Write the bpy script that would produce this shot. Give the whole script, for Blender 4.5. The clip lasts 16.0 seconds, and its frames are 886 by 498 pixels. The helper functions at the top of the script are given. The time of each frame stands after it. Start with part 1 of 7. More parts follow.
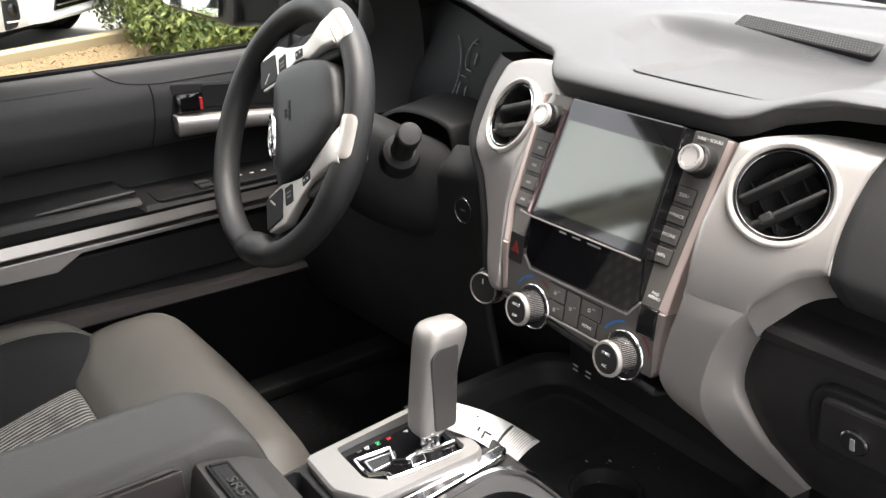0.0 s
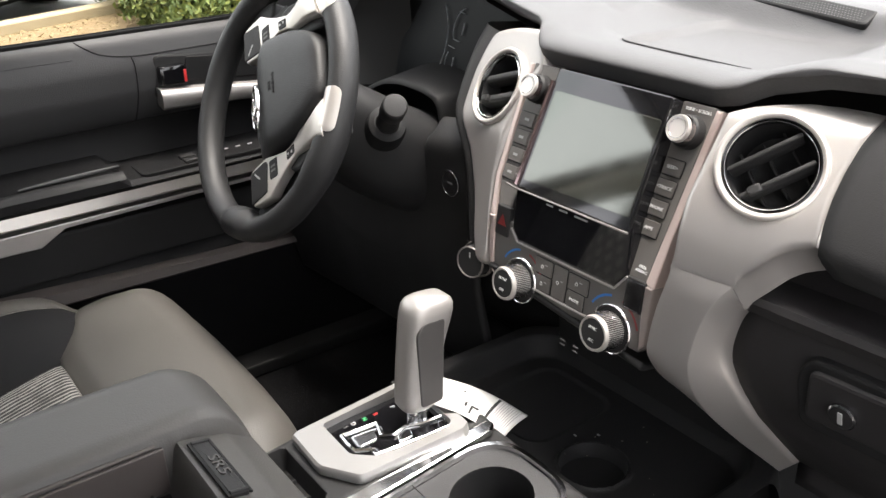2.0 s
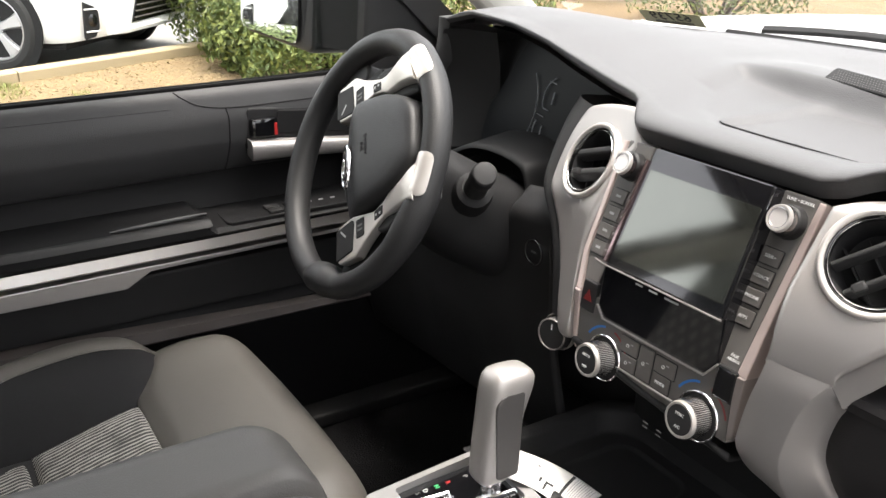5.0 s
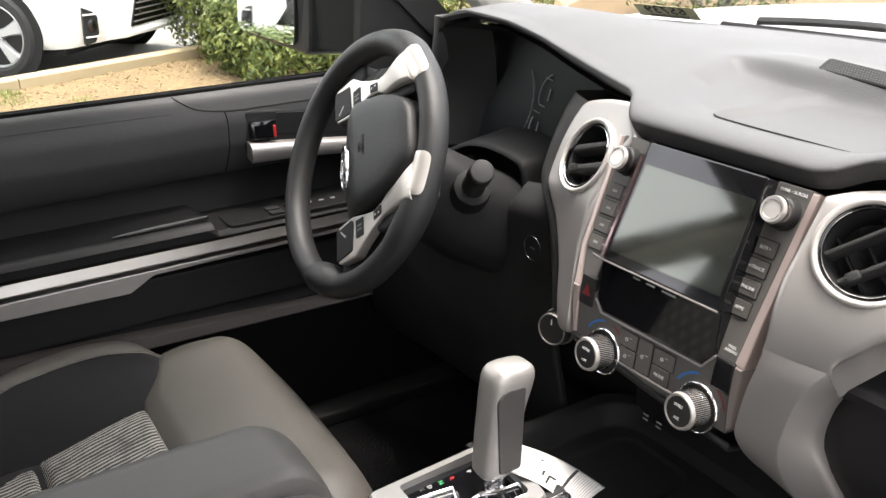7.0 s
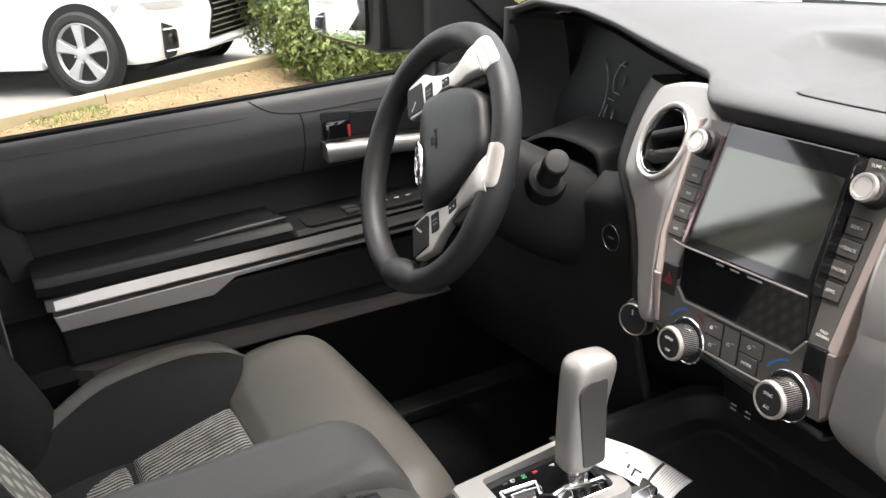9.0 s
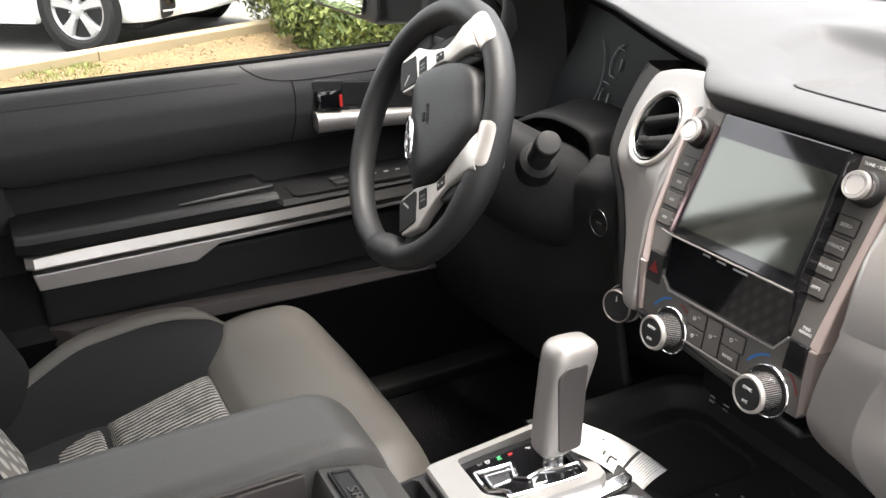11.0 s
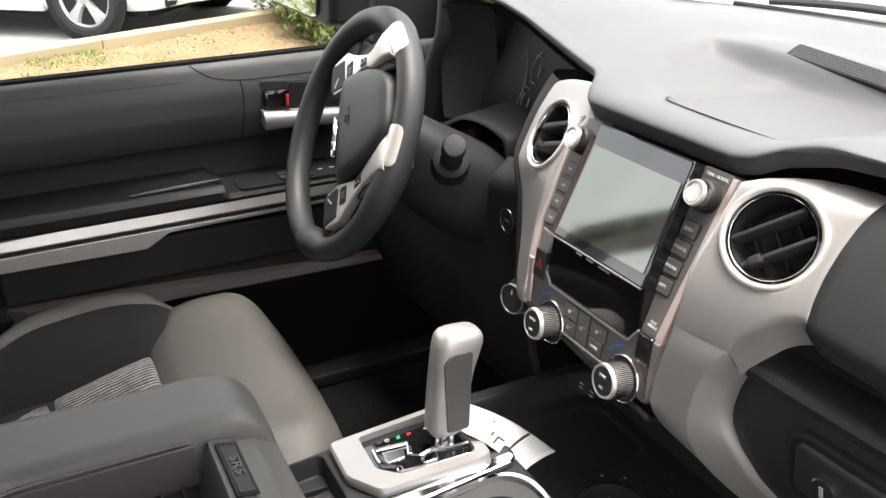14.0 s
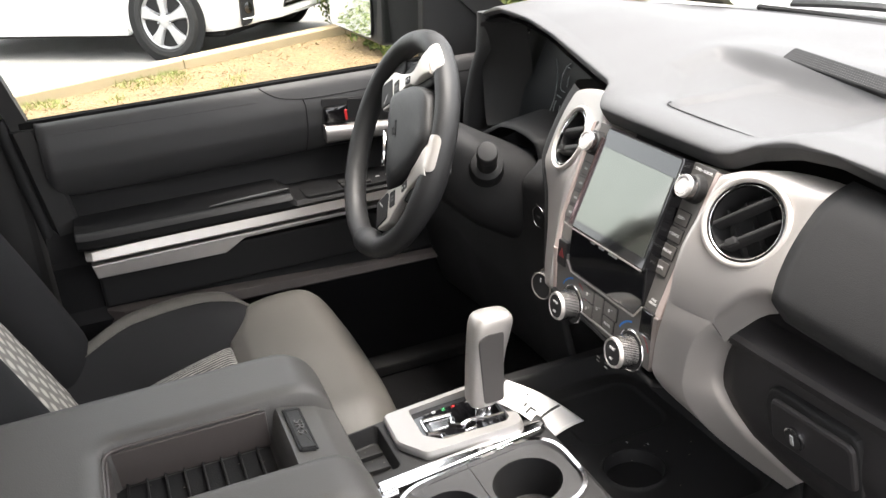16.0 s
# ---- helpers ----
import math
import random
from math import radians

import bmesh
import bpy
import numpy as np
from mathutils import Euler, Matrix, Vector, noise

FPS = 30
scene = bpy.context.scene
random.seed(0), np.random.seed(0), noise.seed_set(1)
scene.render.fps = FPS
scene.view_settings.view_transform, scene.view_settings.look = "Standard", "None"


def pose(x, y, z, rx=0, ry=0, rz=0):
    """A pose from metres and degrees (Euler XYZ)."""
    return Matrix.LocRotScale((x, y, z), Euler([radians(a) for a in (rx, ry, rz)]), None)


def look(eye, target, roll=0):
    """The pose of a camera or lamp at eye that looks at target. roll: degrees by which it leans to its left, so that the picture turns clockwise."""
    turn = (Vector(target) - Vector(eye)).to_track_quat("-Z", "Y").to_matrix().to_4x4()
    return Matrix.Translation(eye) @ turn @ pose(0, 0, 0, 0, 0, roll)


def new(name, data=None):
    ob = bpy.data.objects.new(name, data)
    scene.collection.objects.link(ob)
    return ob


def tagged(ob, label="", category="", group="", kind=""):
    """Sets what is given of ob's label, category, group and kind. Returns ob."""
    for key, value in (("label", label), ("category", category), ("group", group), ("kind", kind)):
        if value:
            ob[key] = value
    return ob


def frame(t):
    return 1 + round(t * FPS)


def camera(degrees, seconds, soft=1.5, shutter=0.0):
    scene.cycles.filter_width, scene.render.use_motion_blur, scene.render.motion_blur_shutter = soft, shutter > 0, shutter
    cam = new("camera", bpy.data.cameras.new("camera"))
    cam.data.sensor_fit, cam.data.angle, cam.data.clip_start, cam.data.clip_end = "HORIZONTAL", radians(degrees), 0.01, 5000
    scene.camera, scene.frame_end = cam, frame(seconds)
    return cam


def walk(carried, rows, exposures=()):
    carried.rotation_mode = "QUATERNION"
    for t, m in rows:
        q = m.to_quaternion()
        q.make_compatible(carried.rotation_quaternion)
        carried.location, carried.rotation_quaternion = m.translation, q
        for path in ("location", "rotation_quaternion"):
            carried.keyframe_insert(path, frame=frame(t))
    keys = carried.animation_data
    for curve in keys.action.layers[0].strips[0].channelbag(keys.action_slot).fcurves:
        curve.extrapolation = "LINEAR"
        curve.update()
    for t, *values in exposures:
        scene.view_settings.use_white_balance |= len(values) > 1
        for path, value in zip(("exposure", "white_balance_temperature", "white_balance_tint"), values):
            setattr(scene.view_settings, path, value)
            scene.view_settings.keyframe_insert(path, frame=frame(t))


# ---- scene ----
cam = camera(52.7, 16.0)
METRES, EYE, TILT, LEAN, TURN = 0.73, 1.64, -23.16, 1.63, 54.48
ROWS = [
    (0.0, 0.0, 0.0, 0.0, 0.0, 0.0, -0.0),
    (0.5, 0.0063, 0.0112, 0.0033, 0.47, -0.3, 0.57),
    (1.0, 0.0027, 0.0079, 0.0055, 0.43, -1.03, 0.54),
    (1.5, 0.0095, 0.0105, 0.0052, 0.18, -1.54, 0.7),
    (2.0, 0.0144, 0.0189, 0.0013, -0.31, -1.74, 0.29),
    (2.5, -0.0008, -0.0025, -0.0184, 0.47, -1.67, -0.85),
    (3.0, 0.003, 0.0152, -0.0194, 0.91, -1.58, -1.45),
    (3.5, -0.0352, 0.0364, 0.0285, 0.82, 0.7, -4.05),
    (4.0, -0.0378, 0.0355, 0.0332, 1.09, 1.2, -3.84),
    (4.5, -0.0281, 0.0266, 0.0294, 1.58, 1.6, -3.29),
    (5.0, -0.0297, 0.0166, 0.0316, 3.37, 1.27, -3.16),
    (7.5, -0.0188, 0.002, 0.0356, 3.86, 1.07, -1.66),
    (8.0, -0.0163, -0.0067, 0.0407, 4.22, 1.05, -1.51),
    (8.5, 0.012, -0.0016, 0.0401, 3.91, 0.63, -1.62),
    (9.0, -0.0192, 0.0152, 0.0226, 8.65, 0.94, -0.39),
    (9.5, -0.0147, 0.0272, 0.0283, 9.42, 0.39, -0.29),
    (12.0, -0.0149, 0.0383, 0.016, 7.69, -1.48, -5.43),
    (12.5, 0.053, 0.0697, -0.0082, 9.83, -3.49, -4.21),
    (13.0, 0.0982, 0.058, 0.0081, 10.01, -4.33, -3.65),
    (13.5, 0.1472, -0.0138, 0.0445, 9.92, -2.88, -4.34),
    (14.0, 0.1753, -0.053, 0.0469, 8.77, -1.3, -4.13),
    (14.5, 0.1628, -0.0108, 0.0407, 9.3, -2.29, -3.74),
    (15.0, 0.1407, -0.0056, 0.0411, 13.76, -4.16, -3.35),
    (15.5, 0.2192, -0.0983, 0.0539, 16.0, -3.97, -3.3),
    (16.0, 0.2886, -0.241, 0.0396, 13.76, -1.37, -2.41),
]
walk(cam, [(t, pose(0.615, 0, EYE, TILT, LEAN, TURN) @ pose(METRES * x, METRES * y, METRES * z, 90 + pitch, roll, yaw)) for t, x, y, z, yaw, pitch, roll in ROWS],
     exposures=[(0.0, 2.52, 6780, 12), (2.0, 2.57, 6780, 12), (2.6, 2.66, 6780, 12), (3.0, 2.85, 6780, 12), (3.4, 2.58, 6780, 12), (4.0, 2.53, 6780, 12), (5.0, 2.47, 6780, 12), (7.5, 2.44, 6780, 12), (9.5, 2.44, 6780, 12), (11.8, 2.78, 6780, 12), (13.0, 2.84, 6780, 12), (13.6, 2.68, 6780, 12), (14.0, 2.60, 6780, 12), (14.5, 2.44, 6780, 12), (15.0, 2.42, 6780, 12), (15.4, 2.74, 6780, 12), (16.0, 2.72, 6780, 12)])

# ---- light ----
world = bpy.data.worlds.new("world")
scene.world = world
world.use_nodes = True
wn = world.node_tree
sky = wn.nodes.new("ShaderNodeTexSky")
sky.sky_type = "NISHITA"
sky.sun_disc = False
sky.sun_elevation, sky.sun_rotation = radians(80), radians(28)
sky.air_density, sky.dust_density = 1.0, 4.0
pale = wn.nodes.new("ShaderNodeHueSaturation")     # thin cloud takes most of the blue out of the sky
pale.inputs["Saturation"].default_value = 0.22
wn.links.new(sky.outputs[0], pale.inputs["Color"])
wn.links.new(pale.outputs[0], wn.nodes["Background"].inputs[0])
wn.nodes["Background"].inputs[1].default_value = 0.17
sun_data = bpy.data.lights.new("sun", "SUN")
sun_data.energy, sun_data.angle, sun_data.color = 1.0, radians(16), (1.0, 0.95, 0.88)
sun = new("sun", sun_data)
sun.matrix_world = look((0.5, 0.95, 6.0), (0, 0, 0))


# ---- materials ----
def material(name, color, rough=0.5, metal=0.0, grain=0.0, grain_size=0.002, vary=0.12, spec=0.5, coat=0.0, vary_size=0.12, emit=0.0):
    """Principled material with two scales of variation and a fine relief."""
    m = bpy.data.materials.new(name)
    m.use_nodes = True
    t = m.node_tree
    b = t.nodes["Principled BSDF"]
    b.inputs["Roughness"].default_value = rough
    b.inputs["Metallic"].default_value = metal
    b.inputs["Specular IOR Level"].default_value = spec
    b.inputs["Coat Weight"].default_value = coat
    co = t.nodes.new("ShaderNodeTexCoord")
    big = t.nodes.new("ShaderNodeTexNoise")
    big.inputs["Scale"].default_value = 1 / vary_size
    big.inputs["Detail"].default_value = 5
    t.links.new(co.outputs["Object"], big.inputs["Vector"])
    mix = t.nodes.new("ShaderNodeMix")
    mix.data_type = "RGBA"
    mix.inputs[6].default_value = (*[c * (1 - vary) for c in color], 1)
    mix.inputs[7].default_value = (*[min(1, c * (1 + vary)) for c in color], 1)
    t.links.new(big.outputs[0], mix.inputs[0])
    t.links.new(mix.outputs[2], b.inputs["Base Color"])
    rr = t.nodes.new("ShaderNodeMapRange")
    rr.inputs[3].default_value, rr.inputs[4].default_value = max(0.02, rough - 0.07), min(1, rough + 0.07)
    t.links.new(big.outputs[0], rr.inputs[0])
    t.links.new(rr.outputs[0], b.inputs["Roughness"])
    if grain:
        fine = t.nodes.new("ShaderNodeTexVoronoi")
        fine.inputs["Scale"].default_value = 1 / grain_size
        t.links.new(co.outputs["Object"], fine.inputs["Vector"])
        bump = t.nodes.new("ShaderNodeBump")
        bump.inputs["Strength"].default_value = grain
        bump.inputs["Distance"].default_value = grain_size * 0.4
        t.links.new(fine.outputs[0], bump.inputs["Height"])
        t.links.new(bump.outputs[0], b.inputs["Normal"])
    if emit:
        b.inputs["Emission Color"].default_value = (*color, 1)
        b.inputs["Emission Strength"].default_value = emit
    return m


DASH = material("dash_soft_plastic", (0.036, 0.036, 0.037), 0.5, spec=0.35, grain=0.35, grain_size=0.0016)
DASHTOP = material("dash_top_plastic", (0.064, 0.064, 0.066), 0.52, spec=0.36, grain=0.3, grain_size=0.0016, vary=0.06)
BLACK = material("black_plastic", (0.021, 0.0208, 0.0212), 0.55, spec=0.24, grain=0.25, grain_size=0.0012)
PANEL = material("lower_black_plastic", (0.0220, 0.0205, 0.0212), 0.56, spec=0.34, grain=0.25, grain_size=0.0012)
DEEP = material("deep_black_plastic", (0.016, 0.016, 0.0165), 0.6, spec=0.2, grain=0.2)
ARM = material("door_armrest_black", (0.0085, 0.0085, 0.009), 0.62, spec=0.16, grain=0.3, grain_size=0.0012)
GLOSS = material("gloss_black", (0.006, 0.006, 0.007), 0.07, coat=0.5, vary=0.05)
SILVER = material("satin_silver_paint", (0.425, 0.405, 0.39), 0.40, 0.70, grain=0.05, grain_size=0.0006, vary=0.04)
SILVER2 = material("bright_silver_paint", (0.57, 0.54, 0.51), 0.33, 0.60, grain=0.05, grain_size=0.0006, vary=0.04)
GUN = material("gunmetal_paint", (0.20, 0.185, 0.175), 0.42, 0.45, grain=0.05, grain_size=0.0006, vary=0.05)
COLUMN = material("warm_grey_stack_paint", (0.105, 0.098, 0.092), 0.48, 0.2, grain=0.05, grain_size=0.0006, vary=0.05)
COLUMN_EDGE = material("warm_grey_edge", (0.22, 0.19, 0.18), 0.42, 0.3, vary=0.05)
ROSE = material("warm_silver_edge", (0.52, 0.43, 0.40), 0.33, 0.6, vary=0.04)
CHROME = material("chrome", (0.82, 0.82, 0.83), 0.09, 1.0, vary=0.03)
DIM_CHROME = material("worn_chrome", (0.45, 0.45, 0.46), 0.22, 1.0, vary=0.05)
LEATHER = material("black_leather", (0.062, 0.0590, 0.0555), 0.52, spec=0.4, grain=0.22, grain_size=0.0018, vary=0.12)
RIM = material("rim_leather", (0.019, 0.0192, 0.020), 0.50, spec=0.36, grain=0.4, grain_size=0.0016)
VINYL = material("grey_seat_vinyl", (0.069, 0.064, 0.057), 0.58, grain=0.3, grain_size=0.0015, vary=0.06)
CLOTH = material("black_seat_cloth", (0.013, 0.013, 0.014), 0.85, spec=0.22, grain=0.6, grain_size=0.0011)
THREAD = material("pale_thread", (0.20, 0.19, 0.165), 0.8)
TAUPE = material("taupe_plastic", (0.058, 0.049, 0.046), 0.55, grain=0.2, grain_size=0.001)
RUBBER = material("black_rubber", (0.014, 0.014, 0.0145), 0.75, spec=0.2, grain=0.3)
CARPET = material("black_carpet", (0.008, 0.008, 0.0085), 0.95, spec=0.06, grain=0.9, grain_size=0.003)
PAPER = material("white_paper", (0.64, 0.63, 0.61), 0.75, vary=0.03)
SOFT_INK = material("grey_ink", (0.30, 0.30, 0.30), 0.8)
INK = material("black_ink", (0.02, 0.02, 0.02), 0.8)
PRINT = material("soft_print", (0.58, 0.58, 0.57), 0.6, vary=0.02)
INSET = material("knob_inset", (0.060, 0.057, 0.056), 0.5, 0.2, grain=0.1, grain_size=0.0008)
# gloss bevel with the pink it reflects mixed into its base colour
BEVEL = material("rosy_reflection_bevel", (0.26, 0.19, 0.19), 0.08, 0.85, vary=0.04)
KNOB = material("knob_silver", (0.33, 0.317, 0.305), 0.36, 0.5, grain=0.05, grain_size=0.0006, vary=0.04)
BEZEL = material("bezel_silver", (0.29, 0.284, 0.278), 0.36, 0.45, grain=0.05, grain_size=0.0006, vary=0.04)
SPECK = material("dust_speck", (0.16, 0.15, 0.13), 0.9)
GREY_MARK = material("grey_print", (0.33, 0.33, 0.33), 0.6, vary=0.02)
RED = material("red_plastic", (0.55, 0.03, 0.03), 0.4)
REDDIM = material("dark_red_print", (0.16, 0.015, 0.015), 0.4)
FAINT = material("faint_dial_print", (0.26, 0.27, 0.28), 0.6, vary=0.02)
TEXT_DIM = material("faint_print", (0.10, 0.10, 0.10), 0.6, vary=0.02)
GREEN = material("green_print", (0.05, 0.45, 0.15), 0.5)
BLUE = material("blue_print", (0.02, 0.14, 0.42), 0.5)
HEADLINER = material("beige_headliner", (0.55, 0.53, 0.49), 0.9, grain=0.3, grain_size=0.002)
CARWHITE = material("white_car_paint", (0.78, 0.78, 0.77), 0.25, coat=0.6, vary=0.02, vary_size=2)
TYRE = material("tyre_rubber", (0.02, 0.02, 0.02), 0.8, grain=0.4, grain_size=0.01)
ALLOY = material("alloy_wheel", (0.50, 0.50, 0.51), 0.35, 0.6)
CONCRETE = material("kerb_concrete", (0.33, 0.265, 0.165), 0.9, grain=0.5, grain_size=0.008, vary=0.15, vary_size=0.3)
ASPHALT = material("asphalt", (0.19, 0.182, 0.17), 0.9, grain=0.8, grain_size=0.015, vary=0.25, vary_size=0.5)
LEAF = material("hedge_leaf", (0.085, 0.12, 0.030), 0.5, vary=0.5, vary_size=0.1)
LEAF2 = material("young_leaf", (0.16, 0.19, 0.045), 0.5, vary=0.4, vary_size=0.1)
BRANCH = material("branch_bark", (0.06, 0.045, 0.03), 0.9)
HEADLAMP = material("headlamp_lens", (0.42, 0.42, 0.42), 0.1, coat=0.5)
STICKER = material("pale_sticker", (0.60, 0.57, 0.33), 0.5)


def glass(name, tint=(1, 1, 1), rough=0.0):
    m = bpy.data.materials.new(name)
    m.use_nodes = True
    t = m.node_tree
    t.nodes.clear()
    out = t.nodes.new("ShaderNodeOutputMaterial")
    mix = t.nodes.new("ShaderNodeMixShader")
    a = t.nodes.new("ShaderNodeBsdfTransparent")
    a.inputs[0].default_value = (*tint, 1)
    g = t.nodes.new("ShaderNodeBsdfGlossy")
    g.inputs["Roughness"].default_value = rough
    fr = t.nodes.new("ShaderNodeFresnel")
    fr.inputs[0].default_value = 1.10
    weak = t.nodes.new("ShaderNodeMath")
    weak.operation = "MULTIPLY"
    weak.inputs[1].default_value = 0.22
    t.links.new(fr.outputs[0], weak.inputs[0])
    t.links.new(weak.outputs[0], mix.inputs[0])
    t.links.new(a.outputs[0], mix.inputs[1])
    t.links.new(g.outputs[0], mix.inputs[2])
    t.links.new(mix.outputs[0], out.inputs[0])
    return m


GLASS = glass("window_glass", (0.93, 0.95, 0.94))
PRIVACY = glass("privacy_glass", (0.16, 0.17, 0.165))
MIRROR = material("mirror_glass", (0.85, 0.87, 0.86), 0.02, 1.0, vary=0.0)
for link in list(MIRROR.node_tree.nodes["Principled BSDF"].inputs["Roughness"].links):
    MIRROR.node_tree.links.remove(link)      # an even, clear mirror


def striped_cloth():
    """Seat insert: pale wavy stripes on dark cloth, with spots."""
    m = material("striped_seat_cloth", (0.05, 0.05, 0.05), 0.85, grain=0.6, grain_size=0.0012)
    t = m.node_tree
    b = t.nodes["Principled BSDF"]
    co = t.nodes.new("ShaderNodeTexCoord")
    wv = t.nodes.new("ShaderNodeTexWave")
    wv.bands_direction = "X"
    wv.inputs["Scale"].default_value = 40
    wv.inputs["Distortion"].default_value = 3.2
    wv.inputs["Detail"].default_value = 1.0
    wv.inputs["Detail Scale"].default_value = 0.6
    t.links.new(co.outputs["Object"], wv.inputs["Vector"])
    sp = t.nodes.new("ShaderNodeTexVoronoi")
    sp.inputs["Scale"].default_value = 48
    t.links.new(co.outputs["Object"], sp.inputs["Vector"])
    ad = t.nodes.new("ShaderNodeMath")
    ad.operation = "MULTIPLY_ADD"
    ad.inputs[1].default_value = -0.5
    t.links.new(sp.outputs[0], ad.inputs[0])
    t.links.new(wv.outputs[0], ad.inputs[2])
    ra = t.nodes.new("ShaderNodeValToRGB")
    ra.color_ramp.elements[0].position, ra.color_ramp.elements[0].color = 0.18, (0.045, 0.043, 0.041, 1)
    ra.color_ramp.elements[1].position, ra.color_ramp.elements[1].color = 0.66, (0.36, 0.345, 0.315, 1)
    t.links.new(ad.outputs[0], ra.inputs[0])
    t.links.new(ra.outputs[0], b.inputs["Base Color"])
    return m


STRIPE = striped_cloth()


def lattice_cloth():
    """Backrest insert: a pale woven lattice of diamonds."""
    m = material("lattice_seat_cloth", (0.2, 0.2, 0.2), 0.85, grain=0.6, grain_size=0.0012)
    t = m.node_tree
    co = t.nodes.new("ShaderNodeTexCoord")
    waves = []
    for turn in (35, -35):
        mp = t.nodes.new("ShaderNodeMapping")
        mp.inputs["Rotation"].default_value = (0, radians(turn), 0)
        wv = t.nodes.new("ShaderNodeTexWave")
        wv.inputs["Scale"].default_value = 12
        wv.inputs["Distortion"].default_value = 0.6
        t.links.new(co.outputs["Object"], mp.inputs["Vector"])
        t.links.new(mp.outputs[0], wv.inputs["Vector"])
        waves.append(wv)
    mu = t.nodes.new("ShaderNodeMath")
    mu.operation = "MULTIPLY"
    t.links.new(waves[0].outputs[1], mu.inputs[0])
    t.links.new(waves[1].outputs[1], mu.inputs[1])
    ra = t.nodes.new("ShaderNodeValToRGB")
    ra.color_ramp.elements[0].position, ra.color_ramp.elements[0].color = 0.10, (0.19, 0.18, 0.165, 1)
    ra.color_ramp.elements[1].position, ra.color_ramp.elements[1].color = 0.55, (0.50, 0.47, 0.43, 1)
    t.links.new(mu.outputs[0], ra.inputs[0])
    t.links.new(ra.outputs[0], t.nodes["Principled BSDF"].inputs["Base Color"])
    return m


LATTICE = lattice_cloth()


def soil():
    m = material("mulch_soil", (0.165, 0.112, 0.056), 0.95, grain=1.0, grain_size=0.03, vary=0.35, vary_size=0.25)
    return m


SOIL = soil()
GRASS = material("grass_blade", (0.17, 0.20, 0.05), 0.7, vary=0.4)


# ---- mesh helpers ----
def smooth_table(x, xs, ys):
    """A smooth curve through a few values (monotone pieces)."""
    n = len(xs)
    i = min(max(int(np.searchsorted(xs, x)) - 1, 0), n - 2)
    h = xs[i + 1] - xs[i]
    t = min(max((x - xs[i]) / h, 0.0), 1.0)

    def slope(k):
        if k == 0 or k == n - 1:
            return 0.0
        a, b = (ys[k] - ys[k - 1]) / (xs[k] - xs[k - 1]), (ys[k + 1] - ys[k]) / (xs[k + 1] - xs[k])
        return 0.0 if a * b <= 0 else 2 * a * b / (a + b)
    m0, m1 = slope(i) * h, slope(i + 1) * h
    return (2 * t ** 3 - 3 * t * t + 1) * ys[i] + (t ** 3 - 2 * t * t + t) * m0 + (3 * t * t - 2 * t ** 3) * ys[i + 1] + (t ** 3 - t * t) * m1


def lerp_table(x, xs, ys):
    return float(np.interp(x, xs, ys))


def part(name, bm, mat, parent=None, label="", smooth=20, m=None):
    me = bpy.data.meshes.new(name)
    bmesh.ops.recalc_face_normals(bm, faces=bm.faces)
    bm.to_mesh(me)
    bm.free()
    for p in me.polygons:
        p.use_smooth = True
    me.set_sharp_from_angle(angle=radians(smooth))
    for k in (mat if isinstance(mat, (list, tuple)) else [mat]):
        me.materials.append(k)
    ob = new(name, me)
    if m is not None:
        ob.matrix_basis = m
    if parent is not None:
        ob.parent = parent
    if label:
        ob["label"] = label
    return ob


def thing(name, label, category, at=(0, 0, 0), group="", kind=""):
    ob = new(name)
    ob.empty_display_size = 0.05
    ob.location = at
    tagged(ob, label, category, group, kind)
    return ob


def add_box(bm, lo, hi, bevel=0.0, seg=2, m=None):
    lo, hi = Vector(lo), Vector(hi)
    r = bmesh.ops.create_cube(bm, size=1, matrix=Matrix.Translation((lo + hi) / 2) @ Matrix.Diagonal((*(hi - lo), 1)))
    if bevel:
        e = {e for v in r["verts"] for e in v.link_edges}
        r2 = bmesh.ops.bevel(bm, geom=list(e), offset=bevel, segments=seg, profile=0.5, affect="EDGES")
        vs = {v for f_ in r2["faces"] for v in f_.verts} | {v for v in r["verts"] if v.is_valid}
    else:
        vs = set(r["verts"])
    if m is not None:
        bmesh.ops.transform(bm, matrix=m, verts=list(vs))
    return bm


def box(lo, hi, bevel=0.0, seg=2, m=None):
    return add_box(bmesh.new(), lo, hi, bevel, seg, m)


def curve_pts(pts, n=6, closed=True):
    """Catmull-Rom points through a few control points."""
    p = [Vector(q) for q in pts]
    out, k = [], len(p)
    for i in range(k if closed else k - 1):
        a, b, c, d = (p[(i + j) % k] if closed else p[min(max(i + j, 0), k - 1)] for j in (-1, 0, 1, 2))
        for s in range(n):
            t = s / n
            out.append(0.5 * ((2 * b) + (c - a) * t + (2 * a - 5 * b + 4 * c - d) * t * t + (3 * b - a - 3 * c + d) * t ** 3))
    if not closed:
        out.append(p[-1])
    return out


def round_poly(pts, r, n=4):
    """A polygon of 2D points with its corners rounded by r."""
    out, k = [], len(pts)
    for i in range(k):
        a, b, c = Vector(pts[i - 1]), Vector(pts[i]), Vector(pts[(i + 1) % k])
        u, v = (a - b), (c - b)
        rr = min(r, u.length * 0.45, v.length * 0.45)
        p, q = b + u.normalized() * rr, b + v.normalized() * rr
        for s in range(n + 1):
            t = s / n
            out.append(p * (1 - t) ** 2 + b * 2 * t * (1 - t) + q * t * t)
    return out


